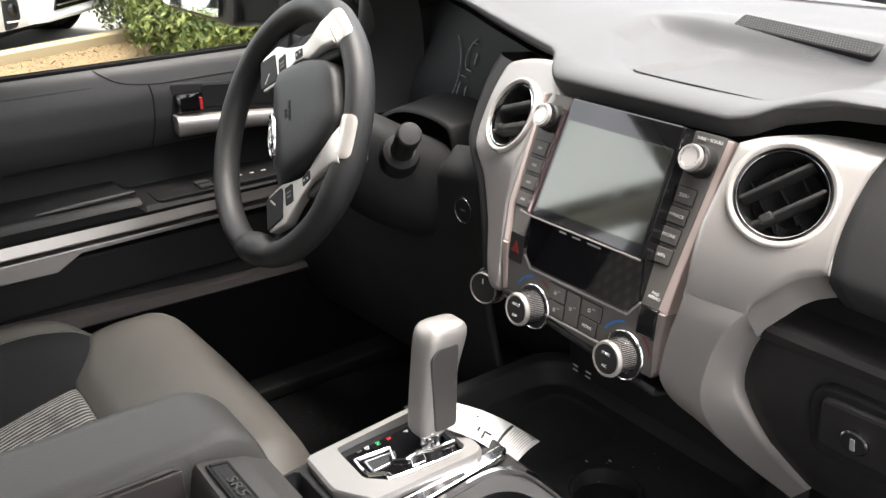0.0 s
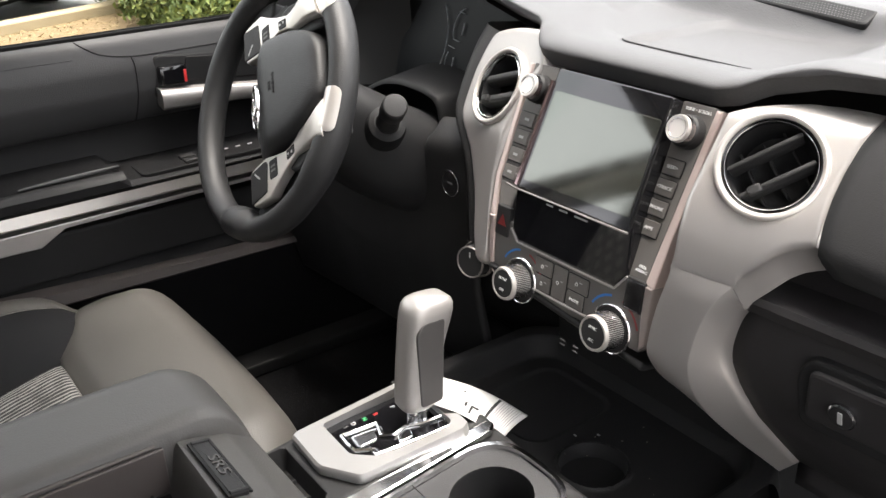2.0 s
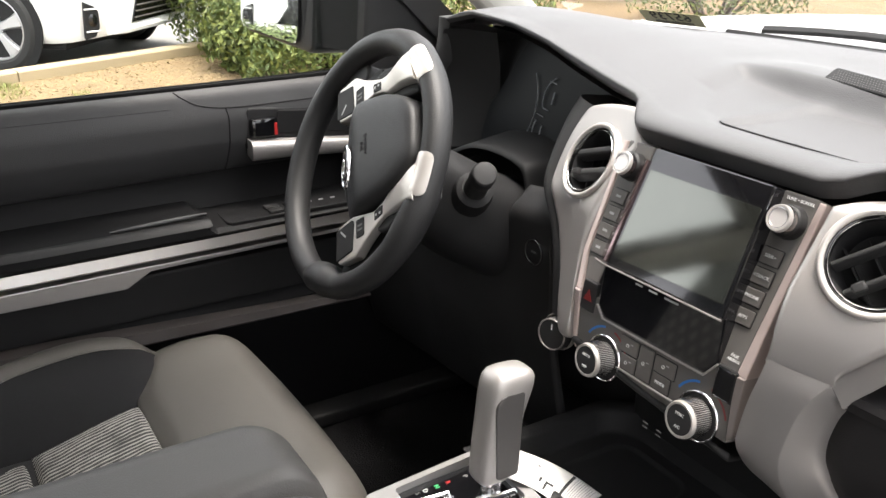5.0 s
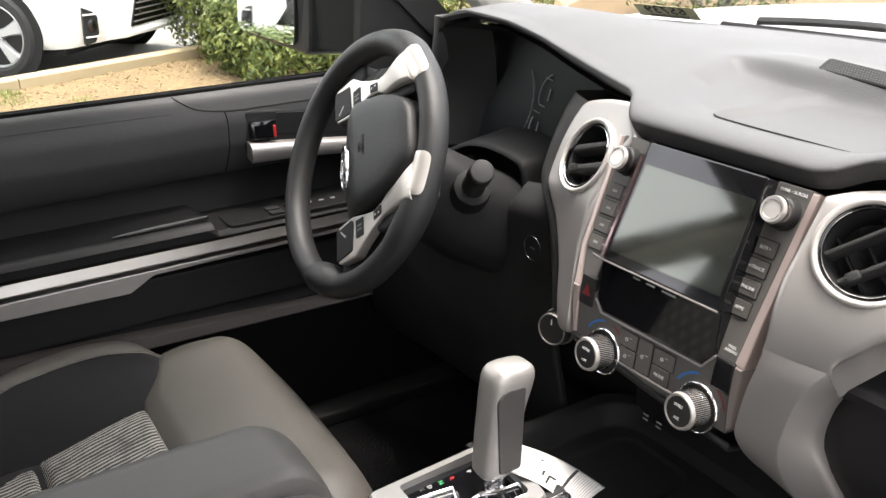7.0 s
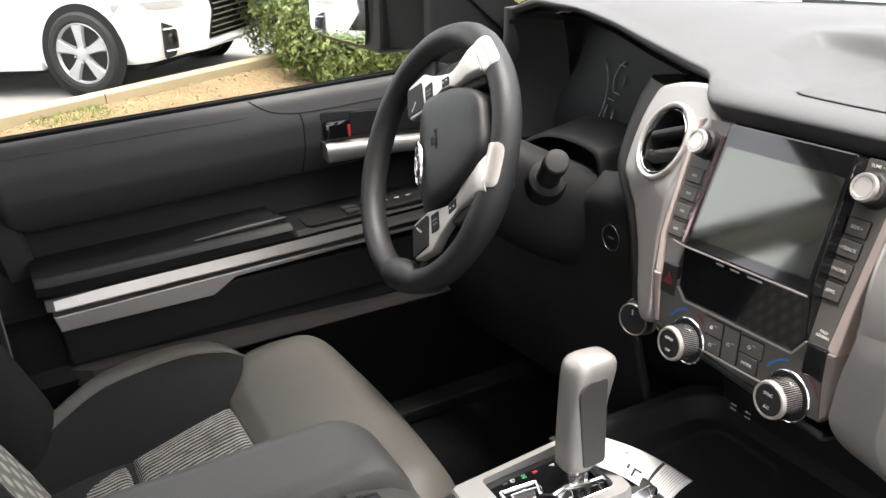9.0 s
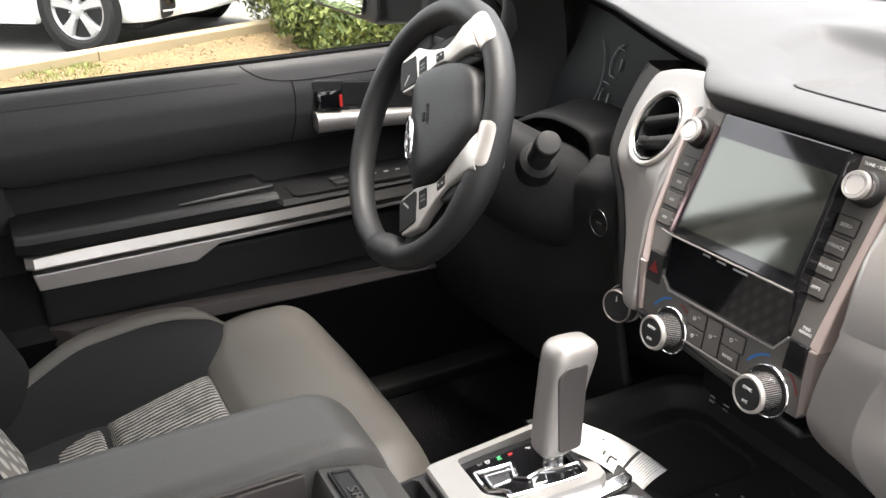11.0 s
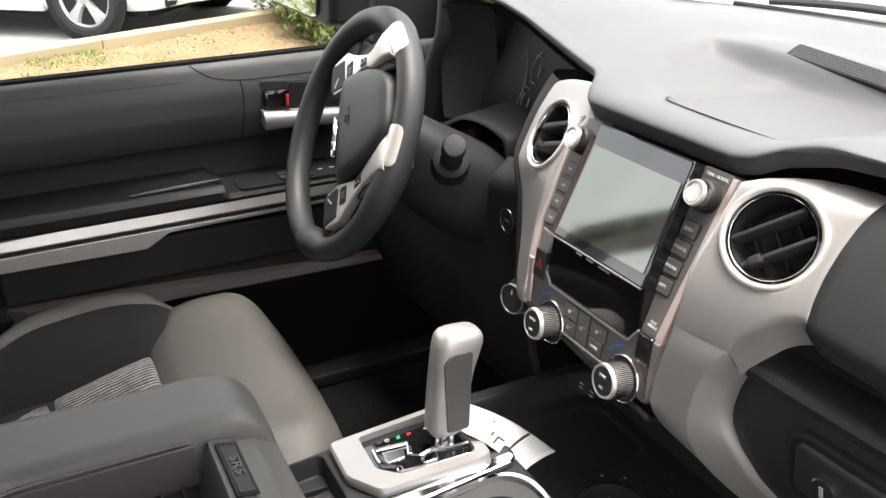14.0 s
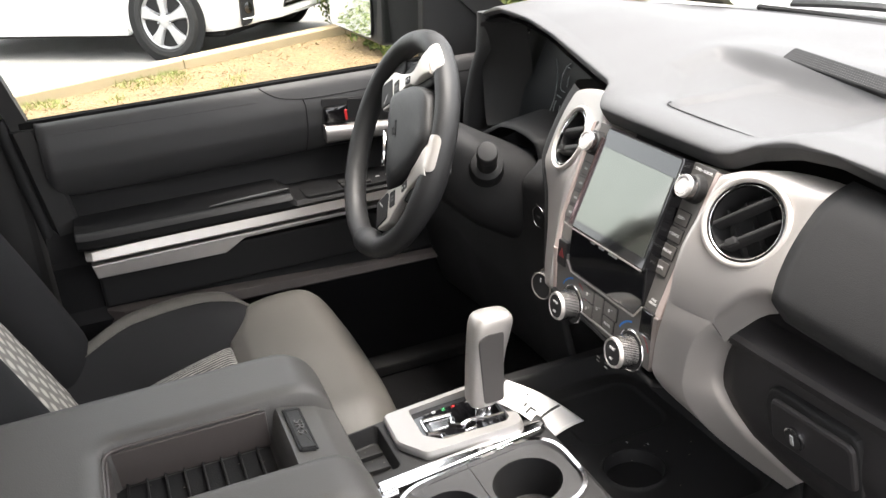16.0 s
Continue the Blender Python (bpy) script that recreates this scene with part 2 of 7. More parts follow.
def add_plate(bm, pts, depth, m=None, bevel=0.0, seg=2, bulge=None):
    """A plate: outline in the local xy plane, its face at z = 0, depth below it; rounded front edge."""
    m = m or Matrix()
    vs = [bm.verts.new((p[0], p[1], 0)) for p in pts]
    f = bm.faces.new(vs)
    f.normal_update()
    if f.normal.z < 0:
        f.normal_flip()
    r = bmesh.ops.extrude_face_region(bm, geom=[f])
    down = [v for v in r["geom"] if isinstance(v, bmesh.types.BMVert)]
    bmesh.ops.translate(bm, vec=(0, 0, -depth), verts=down)
    top = list(f.edges) if f.is_valid else [e for e in bm.edges if all(v in vs for v in e.verts)]
    every = set(vs) | set(down)
    if bevel:
        r3 = bmesh.ops.bevel(bm, geom=[e for e in bm.edges if all(v in set(vs) for v in e.verts)], offset=bevel, segments=seg, profile=0.5, affect="EDGES")
        every = {v for v in every if v.is_valid} | {v for g in r3["faces"] for v in g.verts}
    bmesh.ops.transform(bm, matrix=m, verts=[v for v in every if v.is_valid])
    return bm


def plate(pts, depth, m=None, bevel=0.0, seg=2):
    return add_plate(bmesh.new(), pts, depth, m, bevel, seg)


def rect(x0, y0, x1, y1):
    return [(x0, y0), (x1, y0), (x1, y1), (x0, y1)]


def grid(fn, nu, nv, close_u=False):
    bm = bmesh.new()
    vs = [[bm.verts.new(fn(i / (nu if close_u else nu - 1), j / (nv - 1))) for j in range(nv)] for i in range(nu)]
    for i in range(nu if close_u else nu - 1):
        for j in range(nv - 1):
            a = (i + 1) % nu
            bm.faces.new((vs[i][j], vs[a][j], vs[a][j + 1], vs[i][j + 1]))
    return bm


def add_loft(bm, rings, cap=True, closed=True):
    vs = [[bm.verts.new(p) for p in r] for r in rings]
    k = len(rings[0])
    for a, b in zip(vs, vs[1:]):
        for i in range(k if closed else k - 1):
            bm.faces.new((a[i], a[(i + 1) % k], b[(i + 1) % k], b[i]))
    if cap:
        bm.faces.new(vs[0])
        bm.faces.new(vs[-1])
    return bm


def loft(rings, cap=True, closed=True):
    return add_loft(bmesh.new(), rings, cap, closed)


def tube(path, r, n=10, radii=None, cap=True, flat=1.0):
    """A tube along points; flat squeezes it in the second direction."""
    path = [Vector(p) for p in path]
    rings, side = [], None
    for i, p in enumerate(path):
        d = (path[min(i + 1, len(path) - 1)] - path[max(i - 1, 0)]).normalized()
        if side is None:
            side = d.orthogonal().normalized()
        side = (side - d * side.dot(d)).normalized()
        up = d.cross(side)
        rr = radii[i] if radii else r
        rings.append([p + side * rr * math.cos(2 * math.pi * k / n) + up * rr * flat * math.sin(2 * math.pi * k / n) for k in range(n)])
    return loft(rings, cap)


def lathe(profile, n=32, m=None, cap=True):
    """Turn (radius, height) pairs round the local z axis."""
    m = m or Matrix()
    rings = [[m @ Vector((r * math.cos(2 * math.pi * k / n), r * math.sin(2 * math.pi * k / n), z)) for k in range(n)] for r, z in profile]
    return loft(rings, cap)


def ring(r_in, r_out, h, n=40, m=None, round_=True):
    """A ring with a rounded top, as a closed lathe profile."""
    m = m or Matrix()
    mid = (r_in + r_out) / 2
    prof = [(r_in, 0), (r_in, h * 0.6), ((r_in + mid) / 2, h * 0.92), (mid, h), ((r_out + mid) / 2, h * 0.92), (r_out, h * 0.6), (r_out, 0)]
    return lathe(prof + [prof[0]], n, m, cap=False)


def frame_at(origin, right, up):
    """A pose with local x along right and local y along up; local z looks out of the face."""
    r = Vector(right).normalized()
    u = Vector(up)
    u = (u - r * u.dot(r)).normalized()
    n = r.cross(u)
    return Matrix(((r.x, u.x, n.x, origin[0]), (r.y, u.y, n.y, origin[1]), (r.z, u.z, n.z, origin[2]), (0, 0, 0, 1)))


def words(text, size, mat, m, parent, name="lettering", depth=0.0003, align="CENTER", label=""):
    """Built-in lettering, made into a mesh."""
    cu = bpy.data.curves.new(name, "FONT")
    cu.body, cu.size, cu.align_x, cu.align_y, cu.extrude, cu.resolution_u = text, size, align, "CENTER", depth, 2
    tmp = bpy.data.objects.new(name, cu)
    scene.collection.objects.link(tmp)
    me = bpy.data.meshes.new_from_object(tmp.evaluated_get(bpy.context.evaluated_depsgraph_get()))
    bpy.data.objects.remove(tmp)
    me.materials.clear()
    me.materials.append(mat)
    ob = new(name, me)
    ob.matrix_basis = m
    ob.parent = parent
    if label:
        ob["label"] = label
    return ob


def wall(ob, thick, offset=-1):
    s = ob.modifiers.new("thick", "SOLIDIFY")
    s.thickness, s.offset = thick, offset
    return ob


T = Matrix.Translation


def smoothstep(a, b, x):
    t = min(1.0, max(0.0, (x - a) / (b - a)))
    return t * t * (3 - 2 * t)


# ---- ground and cab shell ----
def ground_z(x, y):
    t = min(max((-1.5 - x) / 5.0, 0.0), 1.0)
    return 0.30 * t * t * (3 - 2 * t)


def sheet(name, x0, x1, y0, y1, nx, ny, mat, lift=0.0, rough=0.0, label="", cat=""):
    def fn(u, v):
        x, y = x0 + (x1 - x0) * u, y0 + (y1 - y0) * v
        return (x, y, ground_z(x, y) + lift + rough * noise.noise((x * 3, y * 3, 0)))
    ob = part(name, grid(fn, nx, ny), mat, None, "", 60)
    return tagged(ob, label, cat, kind="structure")


def spread(u):
    return math.copysign(abs(2 * u - 1) ** 3, 2 * u - 1)


ground = part("ground", grid(lambda u, v: (-7 + 600 * spread(u), 600 * spread(v), ground_z(-7 + 600 * spread(u), 0)), 81, 21), ASPHALT)
tagged(ground, "worn grey asphalt car park reaching far off", "ground", kind="structure")

cab_floor = part("floor", box((-0.88, -1.35, 0.62), (0.88, 1.25, 0.70), 0.01), CARPET)
tagged(cab_floor, "black carpeted cab floor in deep shade", "floor", kind="structure")
sill = part("sill_plate", box((-0.865, -0.06, 0.700), (-0.790, 1.0, 0.728), 0.006), DEEP)
tagged(sill, "dark scuff plate along the driver's door sill", "sill plate", kind="structure")
roof = part("ceiling", grid(lambda u, v: (-0.69 + 1.38 * u, -1.30 + 1.78 * v, 1.945 + 0.05 * math.sin(math.pi * u) ** 0.5 * (0.4 + 0.6 * math.sin(math.pi * (0.15 + 0.7 * v)))), 17, 17), HEADLINER)
wall(roof, 0.04, 1)
tagged(roof, "beige cloth headliner of the cab roof", "ceiling", kind="structure")
back = bmesh.new()
add_box(back, (-0.86, -1.36, 0.70), (0.86, -1.30, 1.36), 0.01)
add_box(back, (-0.80, -1.36, 1.365), (-0.70, -1.30, 1.96), 0.01)
add_box(back, (0.70, -1.36, 1.365), (0.80, -1.30, 1.96), 0.01)
tagged(part("wall_rear", back, DASH), "dark trimmed rear wall of the cab below its window", "wall", kind="structure")
fire = part("wall_front", box((-0.86, 1.05, 0.70), (0.86, 1.10, 1.36), 0.01), DEEP)
tagged(fire, "black firewall behind the footwell", "wall", kind="structure")
for s, nm in ((-1, "wall_left"), (1, "wall_right")):
    q = bmesh.new()
    add_box(q, (s * 0.88, -1.34, 0.70), (s * 0.94, -0.16, 1.36), 0.01)          # rear door, closed
    add_box(q, (s * 0.70, -1.34, 1.955), (s * 0.82, 0.42, 2.00), 0.01)            # roof rail
    tagged(part(nm, q, DASH), "dark side of the cab with the closed rear door", "wall", kind="structure")


def pillar(name, a, b, wide, deep, mat, label, mid=None):
    a, b = Vector(a), Vector(b)
    mid = Vector(mid) if mid else a.lerp(b, 0.5)
    rings = []
    for k in range(9):
        p = a.lerp(mid, k / 4) if k < 5 else mid.lerp(b, (k - 4) / 4)
        rings.append([p + Vector((wide * math.cos(t) * abs(math.cos(t)) ** -0.3, deep * math.sin(t) * abs(math.sin(t)) ** -0.3, 0)) for t in [2 * math.pi * (j + 0.5) / 16 for j in range(16)]])
    return tagged(part(name, loft(rings), mat), label, "pillar", kind="structure")


pillar("pillar_a_left", (-0.83, 1.10, 1.36), (-0.70, 0.36, 1.955), 0.035, 0.06, HEADLINER, "beige trimmed windscreen pillar beside the driver")
pillar("pillar_a_right", (0.83, 1.10, 1.36), (0.70, 0.36, 1.955), 0.035, 0.06, HEADLINER, "beige trimmed windscreen pillar on the passenger side")
pillar("pillar_b_left", (-0.90, -0.14, 0.70), (-0.918, -0.135, 1.353), 0.052, 0.055, BLACK, "black lower trim of the pillar behind the driver's door")
# unseen upper stretch bent far back so the screen reflects open sky
pillar("pillar_b_left_top", (-0.918, -0.132, 1.345), (-0.86, -0.54, 1.97), 0.045, 0.05, HEADLINER, "pale upper trim of the pillar behind the driver's door", (-0.912, -0.165, 1.52))
pillar("pillar_b_right", (0.92, -0.32, 0.70), (0.77, -0.28, 1.96), 0.05, 0.06, HEADLINER, "pale trimmed pillar on the passenger side")


# dark privacy glass behind the front seats
for nm, lo, hi in (("window_2", (-0.915, -1.30, 1.362), (-0.910, -0.52, 1.95)), ("window_3", (0.910, -1.30, 1.362), (0.915, -0.38, 1.95)), ("window_4", (-0.70, -1.335, 1.362), (0.70, -1.330, 1.94))):
    tagged(part(nm, box(lo, hi), PRIVACY), "dark tinted rear window of the cab", "window", kind="structure")

sill_r = part("sill_passenger", box((0.84, -0.34, 0.66), (0.95, 1.06, 0.735), 0.012, 3), BLACK)
tagged(sill_r, "black door sill on the passenger's side, its door standing open", "sill", kind="structure")

# outer body of the truck, with wheels on the ground
truck = thing("pickup_truck", "white pickup truck body round the cab", "pickup truck", (0, 0, 0))
for s in (-1, 1):
    part("door_skin", box((s * 0.985 - 0.03, -1.40, 0.45), (s * 0.985 + 0.0, 1.06 if s < 0 else -0.30, 1.285), 0.012), CARWHITE, truck)
    part("rocker_panel", box((s * 0.955 - 0.03, -1.40, 0.44), (s * 0.955 + 0.03, 1.06, 0.655), 0.02, 3), CARWHITE, truck)
    part("front_fender", box((s * 0.93 - 0.06, 1.075, 0.62), (s * 0.93 + 0.06, 2.62, 1.30), 0.05, 3), CARWHITE, truck)
    part("bed_side", box((s * 0.95 - 0.05, -3.40, 0.55), (s * 0.95 + 0.05, -1.42, 1.30), 0.03, 3), CARWHITE, truck)
    for y in (1.95, -1.95 - 0.4):
        wm_ = frame_at((s * 0.98, y, 0.40), (0, s, 0), (0, 0, 1))
        tw = part("wheel", lathe([(0.22, -0.24), (0.38, -0.24), (0.40, -0.20), (0.40, -0.04), (0.38, 0.0), (0.25, 0.0), (0.23, -0.03), (0.02, -0.03)], 40, wm_), TYRE, truck)
        part("rim", lathe([(0.235, -0.028), (0.22, -0.01), (0.10, -0.02), (0.001, -0.005)], 32, wm_), ALLOY, tw)
part("front_end", box((-0.95, 2.50, 0.45), (0.95, 2.72, 1.26), 0.05, 3), CARWHITE, truck)
part("chassis", box((-0.80, -3.40, 0.42), (0.80, 2.5, 0.60), 0.02), DEEP, truck)
part("bed_floor", box((-0.90, -3.40, 0.75), (0.90, -1.42, 0.80), 0.01), BLACK, truck)
part("tailgate", box((-0.90, -3.45, 0.75), (0.90, -3.40, 1.28), 0.01), CARWHITE, truck)

# ---- driver's door ----
door = thing("door_1", "black driver's door with silver trim strips, closed", "door", (-0.85, 0.3, 1.0), kind="structure")
D = T((0.85, -0.3, -1.0))   # parts are given in the world's metres


def dpart(name, bm, mat, parent=None, label="", smooth=20):
    bmesh.ops.transform(bm, matrix=D, verts=bm.verts)
    return part(name, bm, mat, parent or door, label, smooth)


def door_x(y, z):
    """The inner face of the door: sill, padded upper, hollow, armrest shoulder, pocket."""
    zs = [0.70, 0.80, 0.93, 0.985, 1.00, 1.08, 1.10, 1.16, 1.20, 1.235, 1.30, 1.345, 1.366]
    xs = [-0.845, -0.835, -0.815, -0.80, -0.815, -0.825, -0.818, -0.855, -0.872, -0.874, -0.874, -0.872, -0.874]
    return lerp_table(z, zs, xs)


def door_skin(u, v):
    y = -0.075 + 1.05 * u
    z = 0.70 + 0.666 * v
    return (door_x(y, z), y, z)


dpart("panel", grid(door_skin, 40, 60), ARM, label="black moulded door panel")


def pad_low(y):
    """The pad's lower edge, rounded up at its rear corner."""
    k = max(0.0, (0.010 - y) / 0.055)
    return 1.212 + 0.006 * smoothstep(0.1, 0.5, y) + 0.055 * (1 - math.sqrt(max(0.0, 1 - min(1, k) ** 2)))


def upper_x(y, z):
    """The padded upper: a face that leans to the cab, turning under along a soft line."""
    x = smooth_table(z, [1.200, 1.212, 1.225, 1.250, 1.278, 1.305, 1.345, 1.356, 1.366], [-0.872, -0.864, -0.8515, -0.8375, -0.8290, -0.8285, -0.8385, -0.8450, -0.8600])
    d = min(y + 0.045, 3.0 * (z - pad_low(y)))
    return x - 0.016 * (1 - math.sqrt(max(0.0, 1 - max(0.0, 1 - max(d, 0) / 0.018) ** 2)))


def pad_fn(u, v):
    y = -0.045 + 0.94 * u ** 1.25
    low = pad_low(y)
    z = low + (1.3612 - low) * v ** 1.2
    return (upper_x(y, z), y, z)


dpart("upper_pad", grid(pad_fn, 130, 54), DASH, label="dark grey padded upper of the door", smooth=60)


def seam_on_pad(pts):
    pts = curve_pts([(a, b, 0) for a, b in pts], 8, False)
    return tube([(upper_x(p[0], p[1]) - 0.0004, p[0], p[1]) for p in pts], 0.0016, 8)


dpart("seam", seam_on_pad([(0.360, 1.360), (0.372, 1.3505), (0.395, 1.338), (0.437, 1.3305), (0.50, 1.329), (0.70, 1.331), (0.89, 1.333)]), DEEP)
dpart("seam", seam_on_pad([(0.438, 1.330), (0.4405, 1.318), (0.4405, 1.30), (0.439, 1.27), (0.436, 1.240), (0.434, 1.222)]), DEEP)
dpart("seam", tube([(upper_x(-0.02 + 0.37 * k / 20, 1.340 - 0.003 * k / 20), -0.02 + 0.37 * k / 20, 1.340 - 0.003 * k / 20) for k in range(21)], 0.0006, 6), BLACK)
STRIP = material("window_strip", (0.008, 0.008, 0.008), 0.9, spec=0.1)
dpart("weather_strip", box((-0.888, -0.07, 1.350), (-0.864, 0.90, 1.3650), 0.003), STRIP)

def border_ring(y, z, w):
    return [(-0.876, y + w, z), (-0.856, y + w, z), (-0.850, y + w - 0.005, z), (-0.848, y + 0.008, z), (-0.856, y, z), (-0.876, y, z)]


dpart("rear_border", loft([border_ring(y, z, w) for y, z, w in ((-0.088, 1.352, 0.042), (-0.084, 1.33, 0.043), (-0.075, 1.27, 0.045), (-0.066, 1.21, 0.050), (-0.056, 1.14, 0.050), (-0.046, 1.05, 0.052), (-0.036, 0.96, 0.050), (-0.028, 0.88, 0.044), (-0.022, 0.80, 0.040))]), BLACK, label="black moulded rear border of the door", smooth=40)
dpart("door_seal", tube(curve_pts([(-0.862, -0.100, 1.375), (-0.860, -0.086, 1.27), (-0.858, -0.068, 1.14), (-0.856, -0.048, 0.98), (-0.855, -0.034, 0.82), (-0.855, -0.030, 0.73)], 4, False), 0.011, 10), RUBBER, label="black rubber door seal", smooth=60)

# handle recess, lever and bezel
bez = plate(round_poly(rect(-0.108, -0.036, 0.115, 0.034), 0.010), 0.02, frame_at((-0.8285, 0.575, 1.282), (0, 1, -0.10), (0, 0.1, 1)), 0.003)
handle = dpart("handle_bezel", bez, BLACK)
dpart("handle_recess", plate(round_poly(rect(-0.055, -0.008, 0.105, 0.030), 0.006), 0.008, frame_at((-0.8255, 0.575, 1.282), (0, 1, -0.10), (0, 0.1, 1)), 0.001), DEEP, handle)
dpart("lock_lever", box((-0.845, 0.473, 1.276), (-0.814, 0.520, 1.309), 0.006), GLOSS, handle)
dpart("lock_flag", box((-0.838, 0.5115, 1.280), (-0.8118, 0.5165, 1.300), 0.0008), RED, handle, "red unlocked marker")
lever = [(-0.813 - 0.010 * k / 9, 0.468 + 0.20 * k / 9, 1.268 - 0.020 * k / 9) for k in range(10)]
lv = bmesh.new()
add_loft(lv, [[Vector(p) + Vector((dx, 0, dz)) for dx, dz in ((0.004, 0.006), (0.009, 0.002), (0.011, -0.006), (0.009, -0.018 - 0.004 * max(0, 4 - k) / 4), (0.003, -0.022 - 0.005 * max(0, 4 - k) / 4), (-0.02, -0.022), (-0.02, 0.008))] for k, p in enumerate(lever)])
dpart("pull_lever", lv, SILVER, handle, "satin silver pull lever", 50)

# armrest with its raised rear and switch plate


def arm_ring(y):
    e = min(1.0, max(0.0, (y + 0.02) / 0.03)) if y < 0.2 else 1.0
    top = 1.168 + (0.004 if y < 0.375 else -0.012)
    out = -0.745 - 0.010 * (1 - e) - 0.02 * max(0, y - 0.4)
    return [(-0.86, y, top + 0.004), (-0.79, y, top + 0.003), (out - 0.012, y, top), (out, y, top - 0.008), (out, y, 1.150 + 0.0), (out - 0.012, y, 1.140), (-0.86, y, 1.120)]


dpart("armrest", loft([arm_ring(y) for y in (-0.02, 0.0, 0.1, 0.2, 0.3, 0.36, 0.380, 0.385, 0.45, 0.55, 0.70, 0.88)]), ARM, label="black door armrest", smooth=25)
# light along the armrest's edge, put in as a strip of lighter plastic
dpart("armrest_edge", loft([[(o - 0.017, y, t0 + 0.0006), (o - 0.012, y, t0 + 0.0012), (o - 0.004, y, t0 - 0.0025), (o + 0.0010, y, t0 - 0.0085), (o - 0.004, y, t0 - 0.010), (o - 0.014, y, t0 - 0.004)] for y, o, t0 in [(y, arm_ring(y)[3][0], arm_ring(y)[2][2]) for y in (-0.018, 0.0, 0.1, 0.2, 0.3, 0.36, 0.372)]]), BLACK, label="rounded armrest edge, coloured lighter for the light it catches", smooth=60)
dpart("pull_cup", plate(round_poly(rect(-0.075, -0.010, 0.075, 0.010), 0.008), 0.004, frame_at((-0.785, 0.30, 1.1755), (0, 1, 0.02), (-1, 0, 0)), 0.0015), ARM)
# highlight on the pull's rim, modelled as a pale tapering tube
dpart("pull_edge", tube([(-0.768, 0.22 + 0.15 * k / 12, 1.1755 + 0.004 * k / 12) for k in range(13)], 0.0025, 8, radii=[0.0006 + 0.0026 * math.sin(math.pi * (k + 0.5) / 13) ** 0.6 for k in range(13)]), DASHTOP)
sw = dpart("switch_plate", plate(round_poly(rect(-0.16, -0.035, 0.16, 0.030), 0.012), 0.006, frame_at((-0.790, 0.56, 1.1605), (0, 1, 0), (-1, 0, 0)), 0.0015), ARM, label="black window switch plate")
for k in range(4):
    dpart("window_switch", box((-0.80 + 0.022 * (k % 2), 0.475 + 0.035 * (k // 2), 1.159), (-0.783 + 0.022 * (k % 2), 0.500 + 0.035 * (k // 2), 1.1655), 0.002), BLACK, sw)
for k in range(3):
    dpart("switch_mark", box((-0.792, 0.552 + 0.022 * k, 1.1605), (-0.788, 0.560 + 0.022 * k, 1.1618), 0.0003), GREY_MARK, sw)


def strip_ring(y, z0, z1, x, tilt_=0.012):
    t_ = tilt_
    return [(x - 0.05, y, z1), (x - 0.004 - t_, y, z1), (x - t_ * 0.35, y, z1 - 0.0065), (x, y, z0 + 0.004), (x - 0.004, y, z0), (x - 0.05, y, z0)]


dpart("trim_strip", loft([strip_ring(y, 1.1145 + 0.002 * y, 1.139 + 0.012 * min(y, 0.4) / 0.4 - 0.02 * max(0, y - 0.4), -0.765 - 0.010 * (y < 0) - 0.02 * max(0, y - 0.3)) for y in (-0.012, 0.0, 0.1, 0.2, 0.3, 0.4, 0.5, 0.65, 0.85)]), SILVER2, label="satin silver trim strip", smooth=30)
low_strip = [(-0.005, 1.1045), (0.80, 1.1085), (0.80, 1.1035), (0.275, 1.0965), (0.235, 1.074), (0.0, 1.078)]
dpart("lower_trim_strip", plate(low_strip, 0.04, frame_at((-0.775, 0, 0), (0, 1, 0), (0, 0, 1)), 0.002), SILVER, label="second silver trim strip with a stepped end")
dpart("map_pocket", box((-0.85, 0.0, 1.004), (-0.800, 0.86, 1.082), 0.006), DEEP, label="black map pocket")
dpart("pocket_bar", loft([strip_ring(y, 0.968 - 0.02 * y, 1.004 - 0.045 * y, -0.785 - 0.02 * (y < 0.02)) for y in (0.0, 0.03, 0.2, 0.4, 0.6, 0.85)]), TAUPE, label="grey bar along the map pocket", smooth=30)
pane = dpart("window_pane", box((-0.884, -0.09, 1.36), (-0.880, 0.72, 1.95)), GLASS)
pane.visible_shadow = False
fr = bmesh.new()
add_loft(fr, [[(-0.90, y, z), (-0.85, y, z), (-0.85, y + 0.045, z + 0.03), (-0.90, y + 0.045, z + 0.03)] for y, z in ((0.90, 1.36), (0.30, 1.95))])
add_box(fr, (-0.90, -0.52, 1.95), (-0.82, 0.36, 1.985), 0.004)
# rear upright; above z 1.5 it bends back, unseen, for the screen's reflection
add_loft(fr, [[(x - 0.02, y - 0.02, z), (x + 0.02, y - 0.02, z), (x + 0.02, y + 0.012, z), (x - 0.02, y + 0.012, z)] for x, y, z in ((-0.885, -0.050, 1.30), (-0.885, -0.068, 1.37), (-0.885, -0.105, 1.50), (-0.885, -0.160, 1.58), (-0.885, -0.470, 1.95))])
dpart("window_frame", fr, BLACK)
dpart("sail_panel", plate(round_poly([(0.70, 1.35), (0.95, 1.35), (0.72, 1.58)], 0.01), 0.03, frame_at((-0.858, 0, 0), (0, 1, 0), (0, 0, 1)), 0.004), BLACK, label="black sail panel at the mirror")

